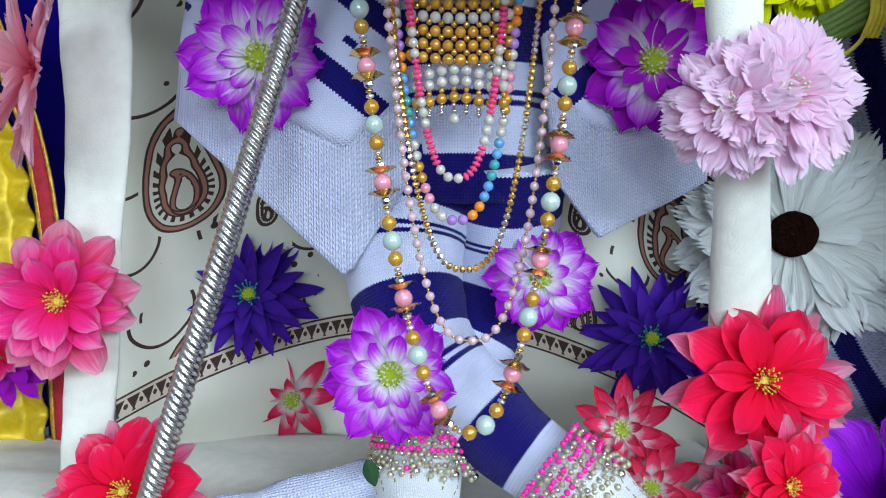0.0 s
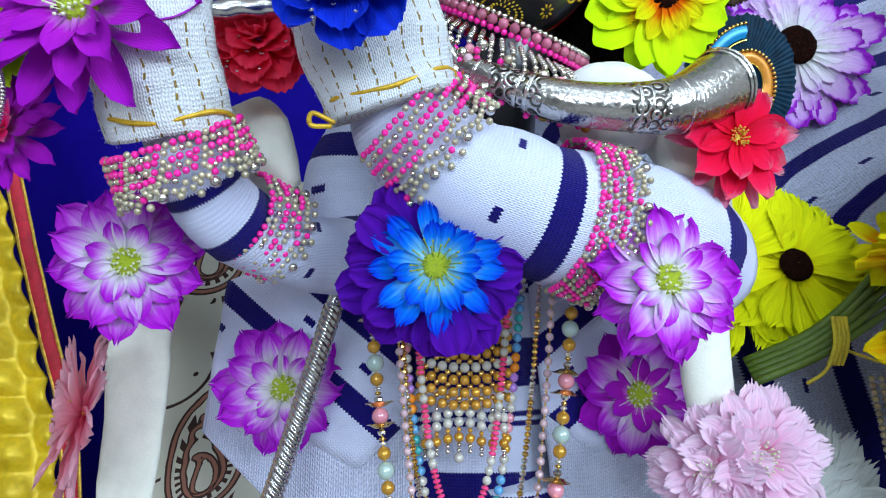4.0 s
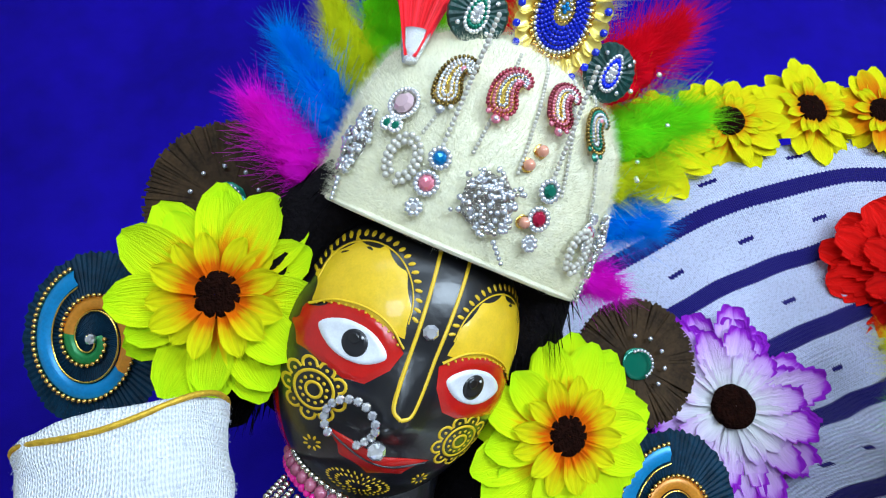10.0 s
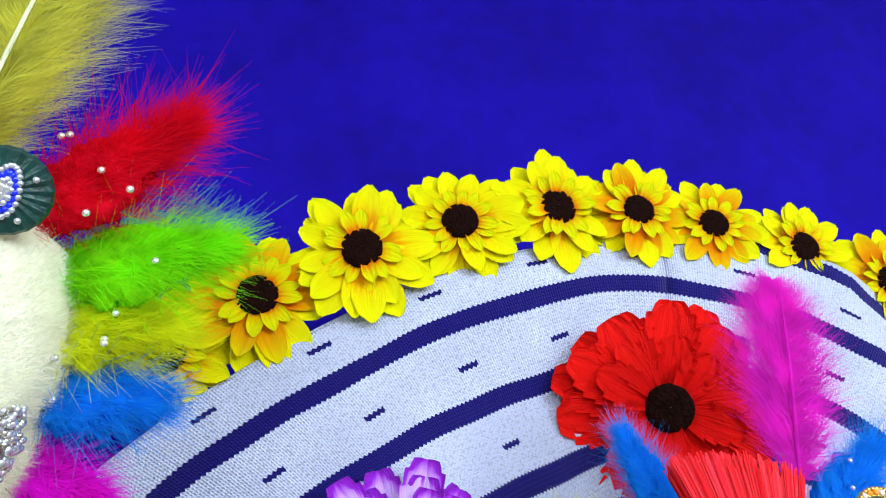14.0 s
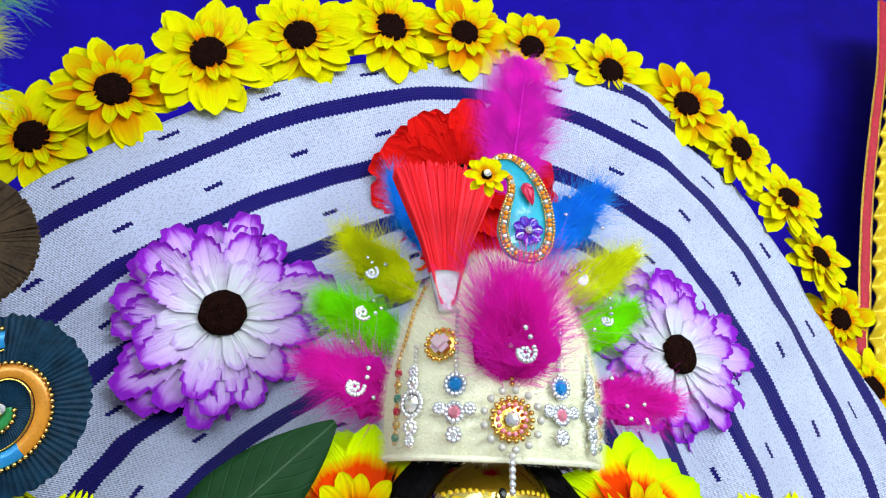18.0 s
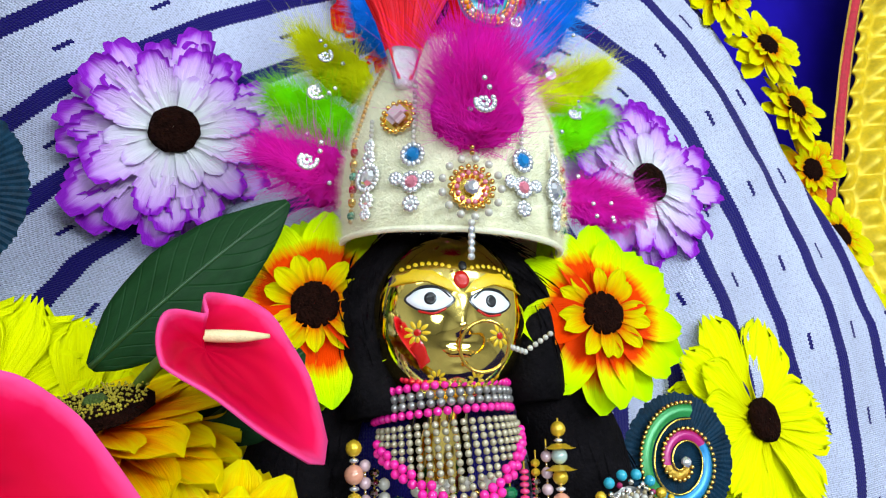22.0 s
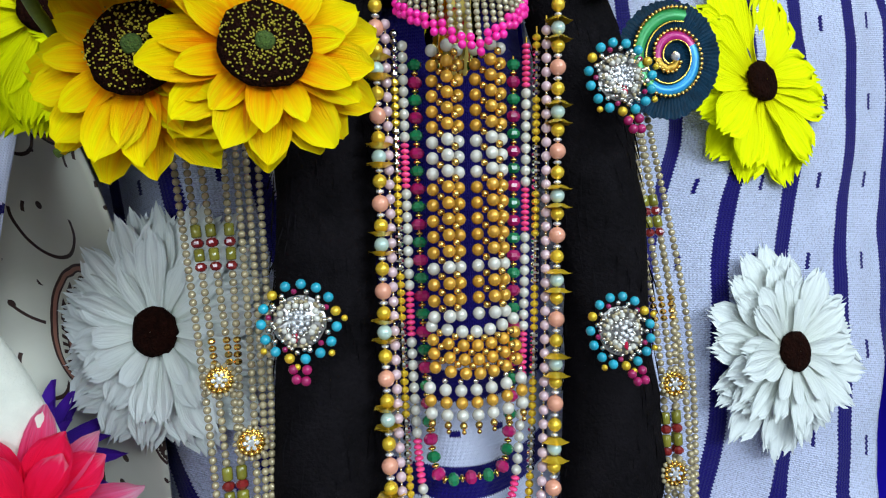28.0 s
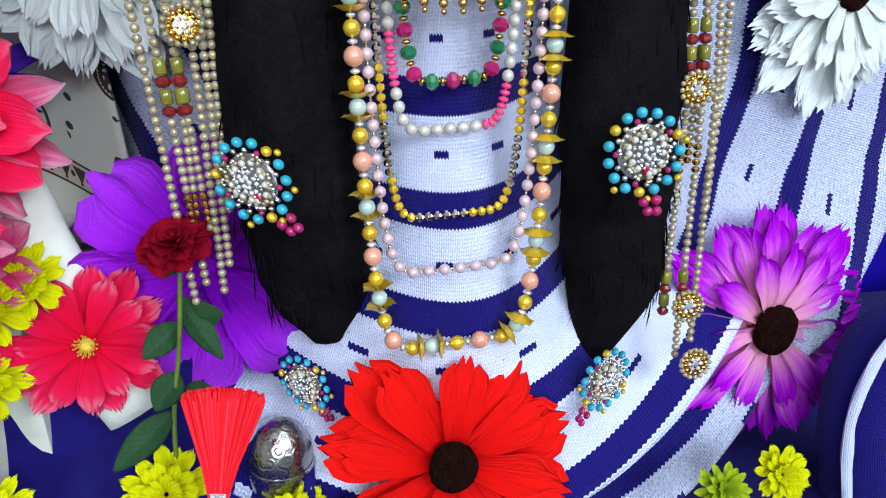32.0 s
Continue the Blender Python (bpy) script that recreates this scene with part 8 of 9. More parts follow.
feather(HEAD_M @ Vector((0.012, 0.012, 0.165)), HEAD_M @ Vector((0.014, 0.020, 0.305)), 0.078, F_OLIVE, "olive ostrich plume with a pale quill behind the crown", 1500, 0.35, 31, quill=POLLEN_WHITE)

# ---------------------------------------------------------------- the goddess's crown
diamond = on_face(R_FRAME, r_on, -0.0020, 0.0535, 0.002, 0, 1.2)
root = thing("gold_brooch", diamond, "round gold brooch with pearls at the crown's brim", "brooch")
part("plate", disc_centre(GOLD, 1.0, 0.3, "plate"), root, Matrix.Diagonal((0.0085, 0.0085, 0.003, 1)))
bead(root, Vector((0, 0, 0.004)), 0.0034, STONE, "gem", (0, 0, 1), "gem")
for q, n, mt, r in ((0.0062, 14, STONE_PINK, 0.0011), (0.0090, 18, GOLD_BEAD, 0.0012), (0.0125, 13, PEARL, 0.0017)):
    for i in range(n):
        a = 2 * math.pi * i / n
        bead(root, Vector((q * math.cos(a), q * math.sin(a), 0.003)), r, mt, "ball", None, "pearl")
for i in range(6):
    bead(root, Vector((0, -0.0150 - 0.0028 * i, 0.003)), 0.0016, STONE if i else PEARL, "cut", (0, 0, 1), "crystal")
    bead(root, Vector((0, 0.0150 + 0.0026 * i, 0.003)), 0.0011, GOLD_BEAD, "ball", None, "bead")
for x, z, st, lab in ((-0.0300, 0.0620, STONE_SKY, "blue"), (0.0255, 0.0630, STONE_SKY, "blue")):
    gem_pendant(on_face(R_FRAME, r_on, x, z, 0.002, 0, 1.25), [(0, 0.007, 0.0030, st), (0, -0.0045, 0.0026, STONE_PINK), (0, -0.0135, 0.0018, STONE), (0.0065, -0.003, 0.0013, STONE), (-0.0065, -0.003, 0.0013, STONE)], "crown pendant with %s and pink stones" % lab, 0.030)
for x in (-0.050, 0.0465):
    gem_pendant(on_face(R_FRAME, r_on, x, 0.060, 0.002, 0, 1.15), [(0, 0.0160, 0.0014, STONE), (0, 0.0105, 0.0018, STONE), (0, 0.0010, 0.0042, STONE), (0, -0.0098, 0.0022, STONE), (0, -0.0160, 0.0013, STONE)], "long crystal pendant on the goddess's crown", 0.012)
for sx in (-1, 1):
    root = thing("pearl_string", R_FRAME, "string of tiny golden pearls along the crown's side", "ornament")
    string_beads(root, [r_on(sx * (0.058 - 0.25 * max(0.0, z - 0.085) ** 1.0), z, 0.002) for z in np.linspace(0.040, 0.135, 60)], [(PEARL_GOLD, 0.0014, "ball")], 0.0)
    for k in range(6):
        bead(root, r_on(sx * 0.058, 0.044 + 0.007 * k, 0.003), 0.0024, (STONE_GREEN, GOLD_BEAD, STONE_RED)[k % 3], "cut", (sx, -1, 0), "stone")
for x in (-0.012, 0.018):
    root = thing("pearl_string", R_FRAME, "string of tiny white pearls on the goddess's crown", "ornament")
    string_beads(root, [r_on(x, z, 0.0015) for z in np.linspace(0.080, 0.135, 40)], [(PEARL, 0.0010, "ball")], 0.0)
stud = thing("pearl_stud", on_face(R_FRAME, r_on, -0.0375, 0.0925, 0.004, 45), "square pearl in a gold setting on the crown", "stud")
part("pearl", box_bm_mesh("pearl", 0.0105, 0.0105, 0.006, 0.0024, PEARL_PINK), stud, pose(0, 0, 0.003))
part("setting", disc_centre(GOLD, 1.0, 0.3, "sq"), stud, Matrix.Diagonal((0.0088, 0.0088, 0.002, 1)))
for i in range(16):
    bead(stud, Vector((0.0088 * math.cos(i * math.pi / 8), 0.0088 * math.sin(i * math.pi / 8), 0.001)), 0.0014, GOLD_BEAD)


def teardrop(m, label):
    root = thing("enamel_drop", m, label, "brooch")

    edge = spline([(-0.0150, 0.0235, 0), (-0.0098, 0.0318, 0), (0.0, 0.0322, 0), (0.0095, 0.0235, 0), (0.0148, 0.0085, 0), (0.0148, -0.0085, 0), (0.0095, -0.0215, 0), (0.0, -0.0258, 0), (-0.0108, -0.0215, 0), (-0.0142, -0.0105, 0), (-0.0108, 0.0018, 0), (-0.0058, 0.0125, 0), (-0.0052, 0.0198, 0), (-0.0098, 0.0215, 0)], 120)

    def rim(q, z):
        """The curled outline, drawn in by q."""
        out = []
        for i in range(121):
            d = (edge[min(i + 1, 120)] - edge[max(i - 1, 0)]).normalized()
            out.append(edge[i] + Vector((d.y, -d.x, 0)) * q * -1 * min(1.0, 0.25 + i / 40, 0.25 + (120 - i) / 40) * -1 + Vector((0, 0, z)))
        return out

    ring = rim(-0.0004, 0.0)
    vs = ring + [p + Vector((0, 0, 0.0018)) for p in rim(0.0004, 0.0)]
    fs = [(i, i + 1, 122 + i, 121 + i) for i in range(120)] + [(121 + i, 122 + i, 241 - 1 - i, 241 - i) for i in range(59)]
    part("plate", mesh_of("plate", vs, fs, TURQUOISE), root)
    for q, mts, r in ((0.0, (GOLD_BEAD,), 0.0009), (0.0022, (STONE, PEARL_ORANGE, PEARL_ORANGE), 0.0014), (0.0042, (GOLD_BEAD,), 0.0006)):
        string_beads(root, rim(q, 0.0026), [(mt, r, "cut") for mt in mts], 0.0002)
    for i in range(7):
        a = 2 * math.pi * i / 7
        part("enamel_petal", petal(plain("violet_enamel", (0.05, 0.0, 0.34), 0.15, var=0.2, scale=300, coat=0.5), "round", 0.0080, 0.0056, 0.3, 0.001, 0.001), root, pose(0.0006, -0.0100, 0.0030, 0, 0, 360 * i / 7))
    bead(root, Vector((0.0006, -0.0100, 0.0045)), 0.0022, STONE, "gem", (0, 0, 1), "gem")
    part("enamel_petal", petal(STONE_RED, "round", 0.013, 0.007, 0.3, 0.001, 0.001), root, pose(0.0050, 0.0035, 0.0030, 0, 0, 98))
    return root


teardrop(facing((0.4965, 0.312, 1.7075), (0.05, -1, -0.05), 2, 1.10), "enamel drop brooch with blue petals and orange stones")
root = flower("yellow_bloom", (0.4765, 0.302, 1.7270), (0, -1, -0.05), 0.025, 0, "small gold flower pin with a crystal centre", "flower_pin")
bead(root, Vector((0, 0, 0.16)), 0.09, STONE, "gem", (0, 0, 1), "gem")
tassel((0.456, 0.346, 1.662), (0.470, 0.372, 1.775), 0.034, "red silk brush tassel standing on the goddess's crown", 8)
for k, (a, b, w, mt, lab, st) in enumerate([
    ((0.440, 0.400, 1.625), (0.388, 0.392, 1.648), 0.060, F_FUCHSIA, "magenta down feather with a crystal comma", 3),
    ((0.440, 0.415, 1.665), (0.396, 0.415, 1.695), 0.056, F_GREEN, "green down feather", 2),
    ((0.452, 0.430, 1.705), (0.412, 0.435, 1.750), 0.056, F_YELLOW, "yellow down feather", 1),
    ((0.468, 0.440, 1.745), (0.448, 0.445, 1.805), 0.046, F_BLUE, "blue down feather", 0),
    ((0.548, 0.430, 1.740), (0.606, 0.440, 1.790), 0.066, F_BLUE, "blue down feather with crystals", 3),
    ((0.560, 0.430, 1.700), (0.624, 0.445, 1.738), 0.056, F_YELLOW, "yellow down feather", 1),
    ((0.558, 0.420, 1.665), (0.606, 0.430, 1.688), 0.050, F_GREEN, "green down feather", 2),
    ((0.560, 0.412, 1.625), (0.612, 0.420, 1.620), 0.056, F_FUCHSIA, "magenta down feather with crystals", 6)]):
    feather(a, b, w * 1.15, mt, lab + " beside the goddess's crown", 900, 1.0, 50 + k, stones=st)
feather((0.486, 0.336, 1.622), (0.488, 0.320, 1.654), 0.098, F_FUCHSIA, "magenta down feather on the front of the goddess's crown", 1100, 1.0, 77, stones=2)
feather((0.518, 0.392, 1.765), (0.552, 0.400, 1.895), 0.078, F_PINK, "pink plume with a bright quill above the goddess's crown", 1300, 0.35, 78)


def comma_pin(p, size, spin):
    """A crystal pin bent like a comma, stuck in a feather."""
    root = thing("comma_pin", facing(p, (0, -1, 0), spin), "comma-shaped pin of clear crystals stuck in a feather", "pin", "comma pins on the feathers")
    for i in range(13):
        a = 1.2 - 4.6 * i / 12
        q = size * (0.34 - 0.010 * i)
        bead(root, Vector((q * math.cos(a), q * math.sin(a) + 0.22 * size * max(0, 2 - i), 0.001)), size * 0.085, STONE, "cut", (0, 0, 1), "crystal")
    for i in range(6):
        a = i * 1.05
        bead(root, Vector((size * 0.12 * math.cos(a), size * 0.12 * math.sin(a), 0.0012)), size * 0.08, STONE, "cut", (0, 0, 1), "crystal")
    return root


for q, sz, sp in (((0.418, 0.375, 1.701), 0.013, 20), ((0.411, 0.365, 1.672), 0.014, -70), ((0.480, 0.292, 1.624), 0.016, 0), ((0.404, 0.355, 1.627), 0.016, -30), ((0.535, 0.375, 1.728), 0.014, 10), ((0.557, 0.385, 1.697), 0.012, 30), ((0.566, 0.380, 1.667), 0.012, -20)):
    comma_pin(q, sz, sp)


# ---------------------------------------------------------------- the flute player's necklaces
S = "disc"
BIG = [(GOLD_BEAD, 0.0022, S), (STONE, 0.0024, S), (PEARL_GOLD, 0.0043, "ball"), (PEARL_MINT, 0.0056, "ball"), (PEARL_GOLD, 0.0043, "ball"), (STONE, 0.0024, S), (GOLD_BEAD, 0.0022, S), (SILVER_BEAD, 0.0028, "cut"), (GOLD_BEAD, 0.0048, "cap"), (PEARL_ROSE, 0.0053, "ball"), (GOLD_BEAD, 0.0048, "cap"), (SILVER_BEAD, 0.0028, "cut")]
necklace(hang(0.014, 0.392, 0.070, 1.520, 1.197, 2.2, 0.012, -0.012), BIG, "long necklace of gold and mint pearls with gold bead caps")
necklace(hang(0.016, 0.398, 0.054, 1.515, 1.247, 2.8, 0.006, -0.012), [(PEARL_PINK, 0.0027, "ball"), (GOLD_BEAD, 0.0009, "ball")], "long string of pale pink pearls")
necklace(hang(0.013, 0.402, 0.049, 1.512, 1.288, 2.8, 0.004, -0.012), [(GOLD_BEAD, 0.0022, "cut")] * 9 + [(SILVER_BEAD, 0.0022, "cut")] * 5, "string of cut gold and silver beads")
necklace(hang(0.008, 0.406, 0.042, 1.510, 1.317, 2.8, 0.004, -0.012), [(PEARL_TEAL, 0.0031, "ball")] * 2 + [(PEARL_BLUE, 0.0031, "ball")] * 2 + [(PEARL, 0.0031, "ball")] * 2 + [(PEARL_GOLD, 0.0031, "ball")] * 2 + [(PEARL_ROSE, 0.0031, "ball")] * 2 + [(PEARL, 0.0031, "ball")] * 2 + [(PEARL_LILAC, 0.0031, "ball")] * 2 + [(PEARL_ORANGE, 0.0031, "ball")] * 2 + [(PEARL_BLUE, 0.0031, "ball")] * 2, "string of pearls in many colours", start=0.004)
necklace(hang(0.008, 0.400, 0.033, 1.508, 1.341, 2.8, 0.006, -0.012), [(PEARL, 0.0029, "ball")] * 3 + [(PINK_TUBE, 0.0026, "disc")] * 7, "string of white pearls and pink glass beads")


def bead_panel(cx, y, z_top, cols, rows, pitch, mats, label, sag=0.0, r=None, tall=0.98, slope=0.0):
    """A woven panel of beads, with tiny beads between them."""
    root = thing("bead_necklace", Matrix.Identity(4), label, "necklace")
    r = r or pitch * 0.46
    for j in range(rows):
        mt = mats[j % len(mats)]
        for i in range(cols):
            s = (i - (cols - 1) / 2)
            q = s / max(1, (cols - 1) / 2)
            bead(root, Vector((cx + s * pitch - slope * j * pitch * tall, y + 0.008 * q * q, z_top - j * pitch * tall - sag * (1 - q * q))), r, mt, name="bead")
            if i < cols - 1 and j < rows - 1:
                bead(root, Vector((cx + (s + 0.5) * pitch - slope * j * pitch * tall, y + 0.006 * q * q - 0.001, z_top - (j + 0.5) * pitch * tall - sag * (1 - q * q))), r * 0.60, GOLD_BEAD)
    return root


bead_panel(0.010, 0.389, 1.4690, 9, 8, 0.0072, [PEARL_GOLD, PEARL_GOLD, PEARL_GOLD, PEARL_GOLD, PEARL, PEARL_GOLD, PEARL_GOLD, PEARL_GOLD], "woven chest panel of gold beads with a row of pearls", 0.005, tall=1.10)
fringe = thing("bead_fringe", Matrix.Identity(4), "fringe of pearl and gold beads below the chest panel", "necklace")
for i in range(8):
    x = 0.010 + (i - 3.5) * 0.0072
    string_beads(fringe, [Vector((x, 0.394, 1.409 - 0.002 * math.cos(i))), Vector((x, 0.396, 1.372))], [(SILVER_BEAD, 0.0016, "ball"), (PEARL, 0.0032, "ball"), (PEARL, 0.0032, "ball"), (PEARL_GOLD, 0.0016, "ball"), (PEARL_GOLD, 0.0032, "ball"), (SILVER_BEAD, 0.0016, "ball")])
for k, (z, mt) in enumerate(((1.476, PEARL_BLUE), (1.470, PEARL_TEAL), (1.463, GREY_BEAD))):
    necklace(hang(0.012, 0.384, 0.016, 1.50, z, 2.2, 0.0, 0.01), [(mt, 0.0020, "ball")], "short string of small coloured pearls")


# ---------------------------------------------------------------- beaded cuffs
def cuff(line, t0, t1, radius, rows, start, sweep, label, seed=1, name="beaded_cuff", hang_z=0.0):
    """A netted cuff round a sleeve: rows of magenta beads between pearls with larger silver beads at its edge. line: the sleeve's axis."""
    rng = random.Random(seed)
    root = thing(name, Matrix.Identity(4), label, "bracelet")
    a, b = Vector(t0), Vector(t1)
    t = (b - a).normalized()
    s = t.cross(Vector((0, -1, 0))).normalized()
    w = s.cross(t)
    pitch, rows = 0.0037, rows + 2
    for j in range(rows):
        f = j / max(1, rows - 1)
        c = a.lerp(b, f)
        rad = radius * (1 + 0.08 * f) + 0.0015
        n = int(radius * math.radians(sweep) / pitch)
        for i in range(n):
            ang = math.radians(start + sweep * (i + 0.5 * (j % 2)) / n)
            k = (i + j // 2) % 5
            if j == rows - 1:
                if i % 2:
                    continue
                mt, r = (SILVER_BEAD if i % 6 == 0 else PEARL_CREAM), (0.0028 if i % 6 == 0 else 0.0020)
            elif j == rows - 2:
                mt, r = (MAGENTA_BEAD if i % 9 == 1 else PEARL_CREAM), 0.0018
            elif j in (0, 2, 4):
                mt, r = (PEARL_CREAM if k == 0 else MAGENTA_BEAD), (0.0017 if k == 0 else 0.0018)
            else:
                mt, r = (MAGENTA_BEAD if k == 3 and j < 5 else SILVER_BEAD if k == 1 else PEARL_CREAM), 0.0017
            p = c + (s * math.cos(ang) + w * math.sin(ang)) * rad + t * 0.0018 * math.sin(i * 0.9) * (j >= rows - 3)
            p += Vector((rng.uniform(-1, 1), rng.uniform(-1, 1), rng.uniform(-1, 1))) * 0.0005
            bead(root, p, r, mt, "ball", None, "pearl" if mt is PEARL_CREAM else "bead")
    return root


cuff(None, (-0.027, 0.287, 1.563), (-0.002, 0.298, 1.543), 0.0345, 6, 20, 210, "cuff of magenta beads and pearls at the near mitten", 2)
cuff(None, (0.062, 0.320, 1.516), (0.086, 0.330, 1.512), 0.0425, 6, 0, 200, "beaded armlet of magenta beads and pearls on the near sleeve", 3, "beaded_armlet")
cuff(None, (-0.140, 0.268, 1.542), (-0.133, 0.280, 1.522), 0.0330, 6, 0, 200, "cuff of magenta beads and pearls at the far mitten", 4)
cuff(None, (-0.117, 0.308, 1.513), (-0.100, 0.334, 1.507), 0.0245, 5, 0, 190, "beaded armlet on the far sleeve", 5, "beaded_armlet")
cuff(None, (0.062, 0.404, 1.172), (0.088, 0.394, 1.152), 0.0270, 7, 0, 200, "anklet of magenta beads and pearls on the front foot", 6, "beaded_anklet")
cuff(None, (-0.012, 0.440, 1.186), (-0.014, 0.432, 1.158), 0.0300, 7, 0, 200, "anklet of magenta beads and pearls on the back foot", 7, "beaded_anklet")
for pts, lab in (([(-0.012, 0.440, 1.180), (-0.016, 0.420, 1.150), (-0.018, 0.395, 1.138)], "white knitted sock on the back foot"), ([(0.066, 0.402, 1.168), (0.090, 0.388, 1.150), (0.112, 0.372, 1.138)], "white knitted sock on the front foot")):
    root = thing("knitted_sock", Matrix.Identity(4), lab, "sock")
    tube("sock", pts, [0.026, 0.027, 0.018], MITTEN, root, 22, 16, ripple=0.08)

# ---------------------------------------------------------------- collars with hanging strings
def collar(centre, rx, ry, tilt_m, rows, strings, drop, label, tips, v_shape=0.0, edge=None, string_mat=SILVER_BEAD, r_str=0.0019, flare=0.25, ahead=0.004, cluster=0):
    """Rings of beads round a throat, with strings hanging from the lowest ring."""
    root = thing("beaded_collar", Matrix.Identity(4), label, "necklace")
    c = Vector(centre)
    rng = random.Random(strings)
    z = 0.0
    for mt, r in rows:
        n = int(math.pi * (rx + ry) / 2 / (2.1 * r))
        for i in range(n + 1):
            a = math.pi * (1 + i / n)
            bead(root, c + tilt_m @ Vector((rx * math.cos(a), ry * math.sin(a), z)), r, mt, name="bead")
        z -= 0.0043
    for i in range(strings):
        f = (i + 0.5) / strings
        a = math.pi * (1.06 + 0.88 * f)
        top = c + tilt_m @ Vector((rx * math.cos(a), ry * math.sin(a), z))
        ln = drop * (1 - v_shape * abs(2 * f - 1)) * (1 + 0.05 * math.sin(i * 2.4))
        foot = top + Vector((flare * (top.x - c.x), -ahead, -ln))
        string_beads(root, [top, top.lerp(foot, 0.5) + Vector((0, -0.4 * ahead, 0)), foot], [(string_mat, r_str, "ball")], 0.0002)
        for k, (mt, r) in enumerate(tips):
            bead(root, foot + Vector((0, -0.001, -0.0044 * k)), r, mt, name="drop_bead")
        for k in range(cluster):
            mt, r = rng.choice(((PEARL_PINK, 0.0030), (PEARL_GOLD, 0.0034), (SILVER_BEAD, 0.0036), (MAGENTA_BEAD, 0.0020), (PEARL_CREAM, 0.0027), (PEARL_ROSE, 0.0034)))
            bead(root, foot + Vector((rng.uniform(-0.004, 0.004), rng.uniform(-0.006, 0.002), rng.uniform(-0.018, 0.008))), r, mt, name="drop_bead")
    return root


TILT_K = HEAD_M.to_3x3()
collar((0.043, 0.360, 1.658), 0.054, 0.052, TILT_K, [(SILVER_BEAD, 0.0018), (plain("rose_glass", (0.42, 0.10, 0.17), 0.12, var=0.25, scale=200, piece=0.4, coat=0.6), 0.0034), (MAGENTA_BEAD, 0.0021)], 24, 0.034, "collar of pink stones with hanging strings of silver beads", [(MAGENTA_BEAD, 0.0022), (ROSE_STONE, 0.0034), (PEARL_GOLD, 0.0026), (SILVER_BEAD, 0.0034), (MAGENTA_BEAD, 0.0020)], 0.30, ahead=0.020, flare=0.22, r_str=0.0018, cluster=4)
collar((0.470, 0.404, 1.511), 0.037, 0.036, Matrix.Identity(3), [(MAGENTA_BEAD, 0.0022), (GREY_BEAD, 0.0023), (GREY_BEAD, 0.0023), (MAGENTA_BEAD, 0.0022)], 22, 0.042, "collar of magenta beads with hanging strings of pearls", [(MAGENTA_BEAD, 0.0024), (MAGENTA_BEAD, 0.0024)], 0.86, None, PEARL_CREAM, 0.0018, 0.06)

ring = thing("nose_ring", HEAD_M, "crystal nose ring with a large hanging stone", "jewellery")
for i in range(15):
    a = math.radians(-50 + 285 * i / 14)
    x, z = -0.0195 + 0.0115 * math.cos(a), -0.0355 + 0.0115 * math.sin(a)
    bead(ring, Vector((x, kp.depth(x, z) - 0.005, z)), 0.0023, STONE, "cut", (0, -1, 0), "crystal")
bead(ring, Vector((-0.003, kp.depth(-0.003, -0.043) - 0.006, -0.043)), 0.0046, STONE, "cut", (0, -1, 0), "large_crystal")
bead(ring, Vector((-0.001, kp.depth(0, 0.0175) - 0.002, 0.0175)), 0.0040, STONE, "gem", (0, -1, 0), "brow_stone")
ring = thing("gold_nose_ring", HEAD_R, "large thin gold nose ring with a pearl chain", "jewellery")
pts = [Vector((0.010 + 0.012 * math.cos(t), -0.042 - 0.004 * math.sin(t), -0.023 + 0.012 * math.sin(t))) for t in (2 * math.pi * i / 24 for i in range(25))]
tube("hoop", pts, [0.0009], GOLD, ring, 8, 60, cap=False, up=(0, 1, 0))
string_beads(ring, [Vector((0.022, -0.040, -0.022)), Vector((0.034, -0.030, -0.024)), Vector((0.052, -0.026, -0.012))], [(PEARL, 0.0015, "ball")], 0.0006)

# ---------------------------------------------------------------- the goddess's necklaces
necklace(aslant(hang(0.4730, 0.408, 0.0305, 1.46, 1.210, 9, -0.012)), [(GREEN_BEAD, 0.0042, "cut"), (GOLD_BEAD, 0.0024, S), (RUBY_BEAD, 0.0044, "cut"), (GOLD_BEAD, 0.0024, S)], "long string of cut emerald and ruby beads")
necklace(aslant(hang(0.4730, 0.404, 0.0380, 1.47, 1.186, 9, -0.022)), [(PEARL, 0.0032, "ball")] * 9 + [(PINK_TUBE, 0.0028, S)] * 8, "long string of white pearls and pink glass beads")
necklace(aslant(hang(0.4730, 0.400, 0.0435, 1.475, 1.141, 9, -0.026)), [(SILVER_BEAD, 0.0026, "cut")] * 6 + [(PEARL_YELLOW, 0.0026, "cut")] * 6, "long string of cut silver and gold beads")
necklace(aslant(hang(0.4730, 0.396, 0.0485, 1.48, 1.113, 9, -0.024)), [(PEARL_PINK, 0.0031, "ball"), (SILVER_BEAD, 0.0008, "ball")], "long string of pale pink pearls")
BIG2 = [(PEARL_YELLOW, 0.0042, "ball"), (STONE, 0.0026, S), (PEARL_SALMON, 0.0050, "ball"), (STONE, 0.0026, S), (PEARL_YELLOW, 0.0042, "ball"), (PEARL_YELLOW, 0.0044, "cap"), (PEARL_MINT, 0.0044, "ball"), (PEARL_YELLOW, 0.0044, "cap"), (STONE, 0.0024, S)]
necklace(aslant(hang(0.4730, 0.391, 0.0545, 1.49, 1.070, 9, -0.030)), BIG2, "longest necklace of gold and salmon pearls with leafy gold caps")
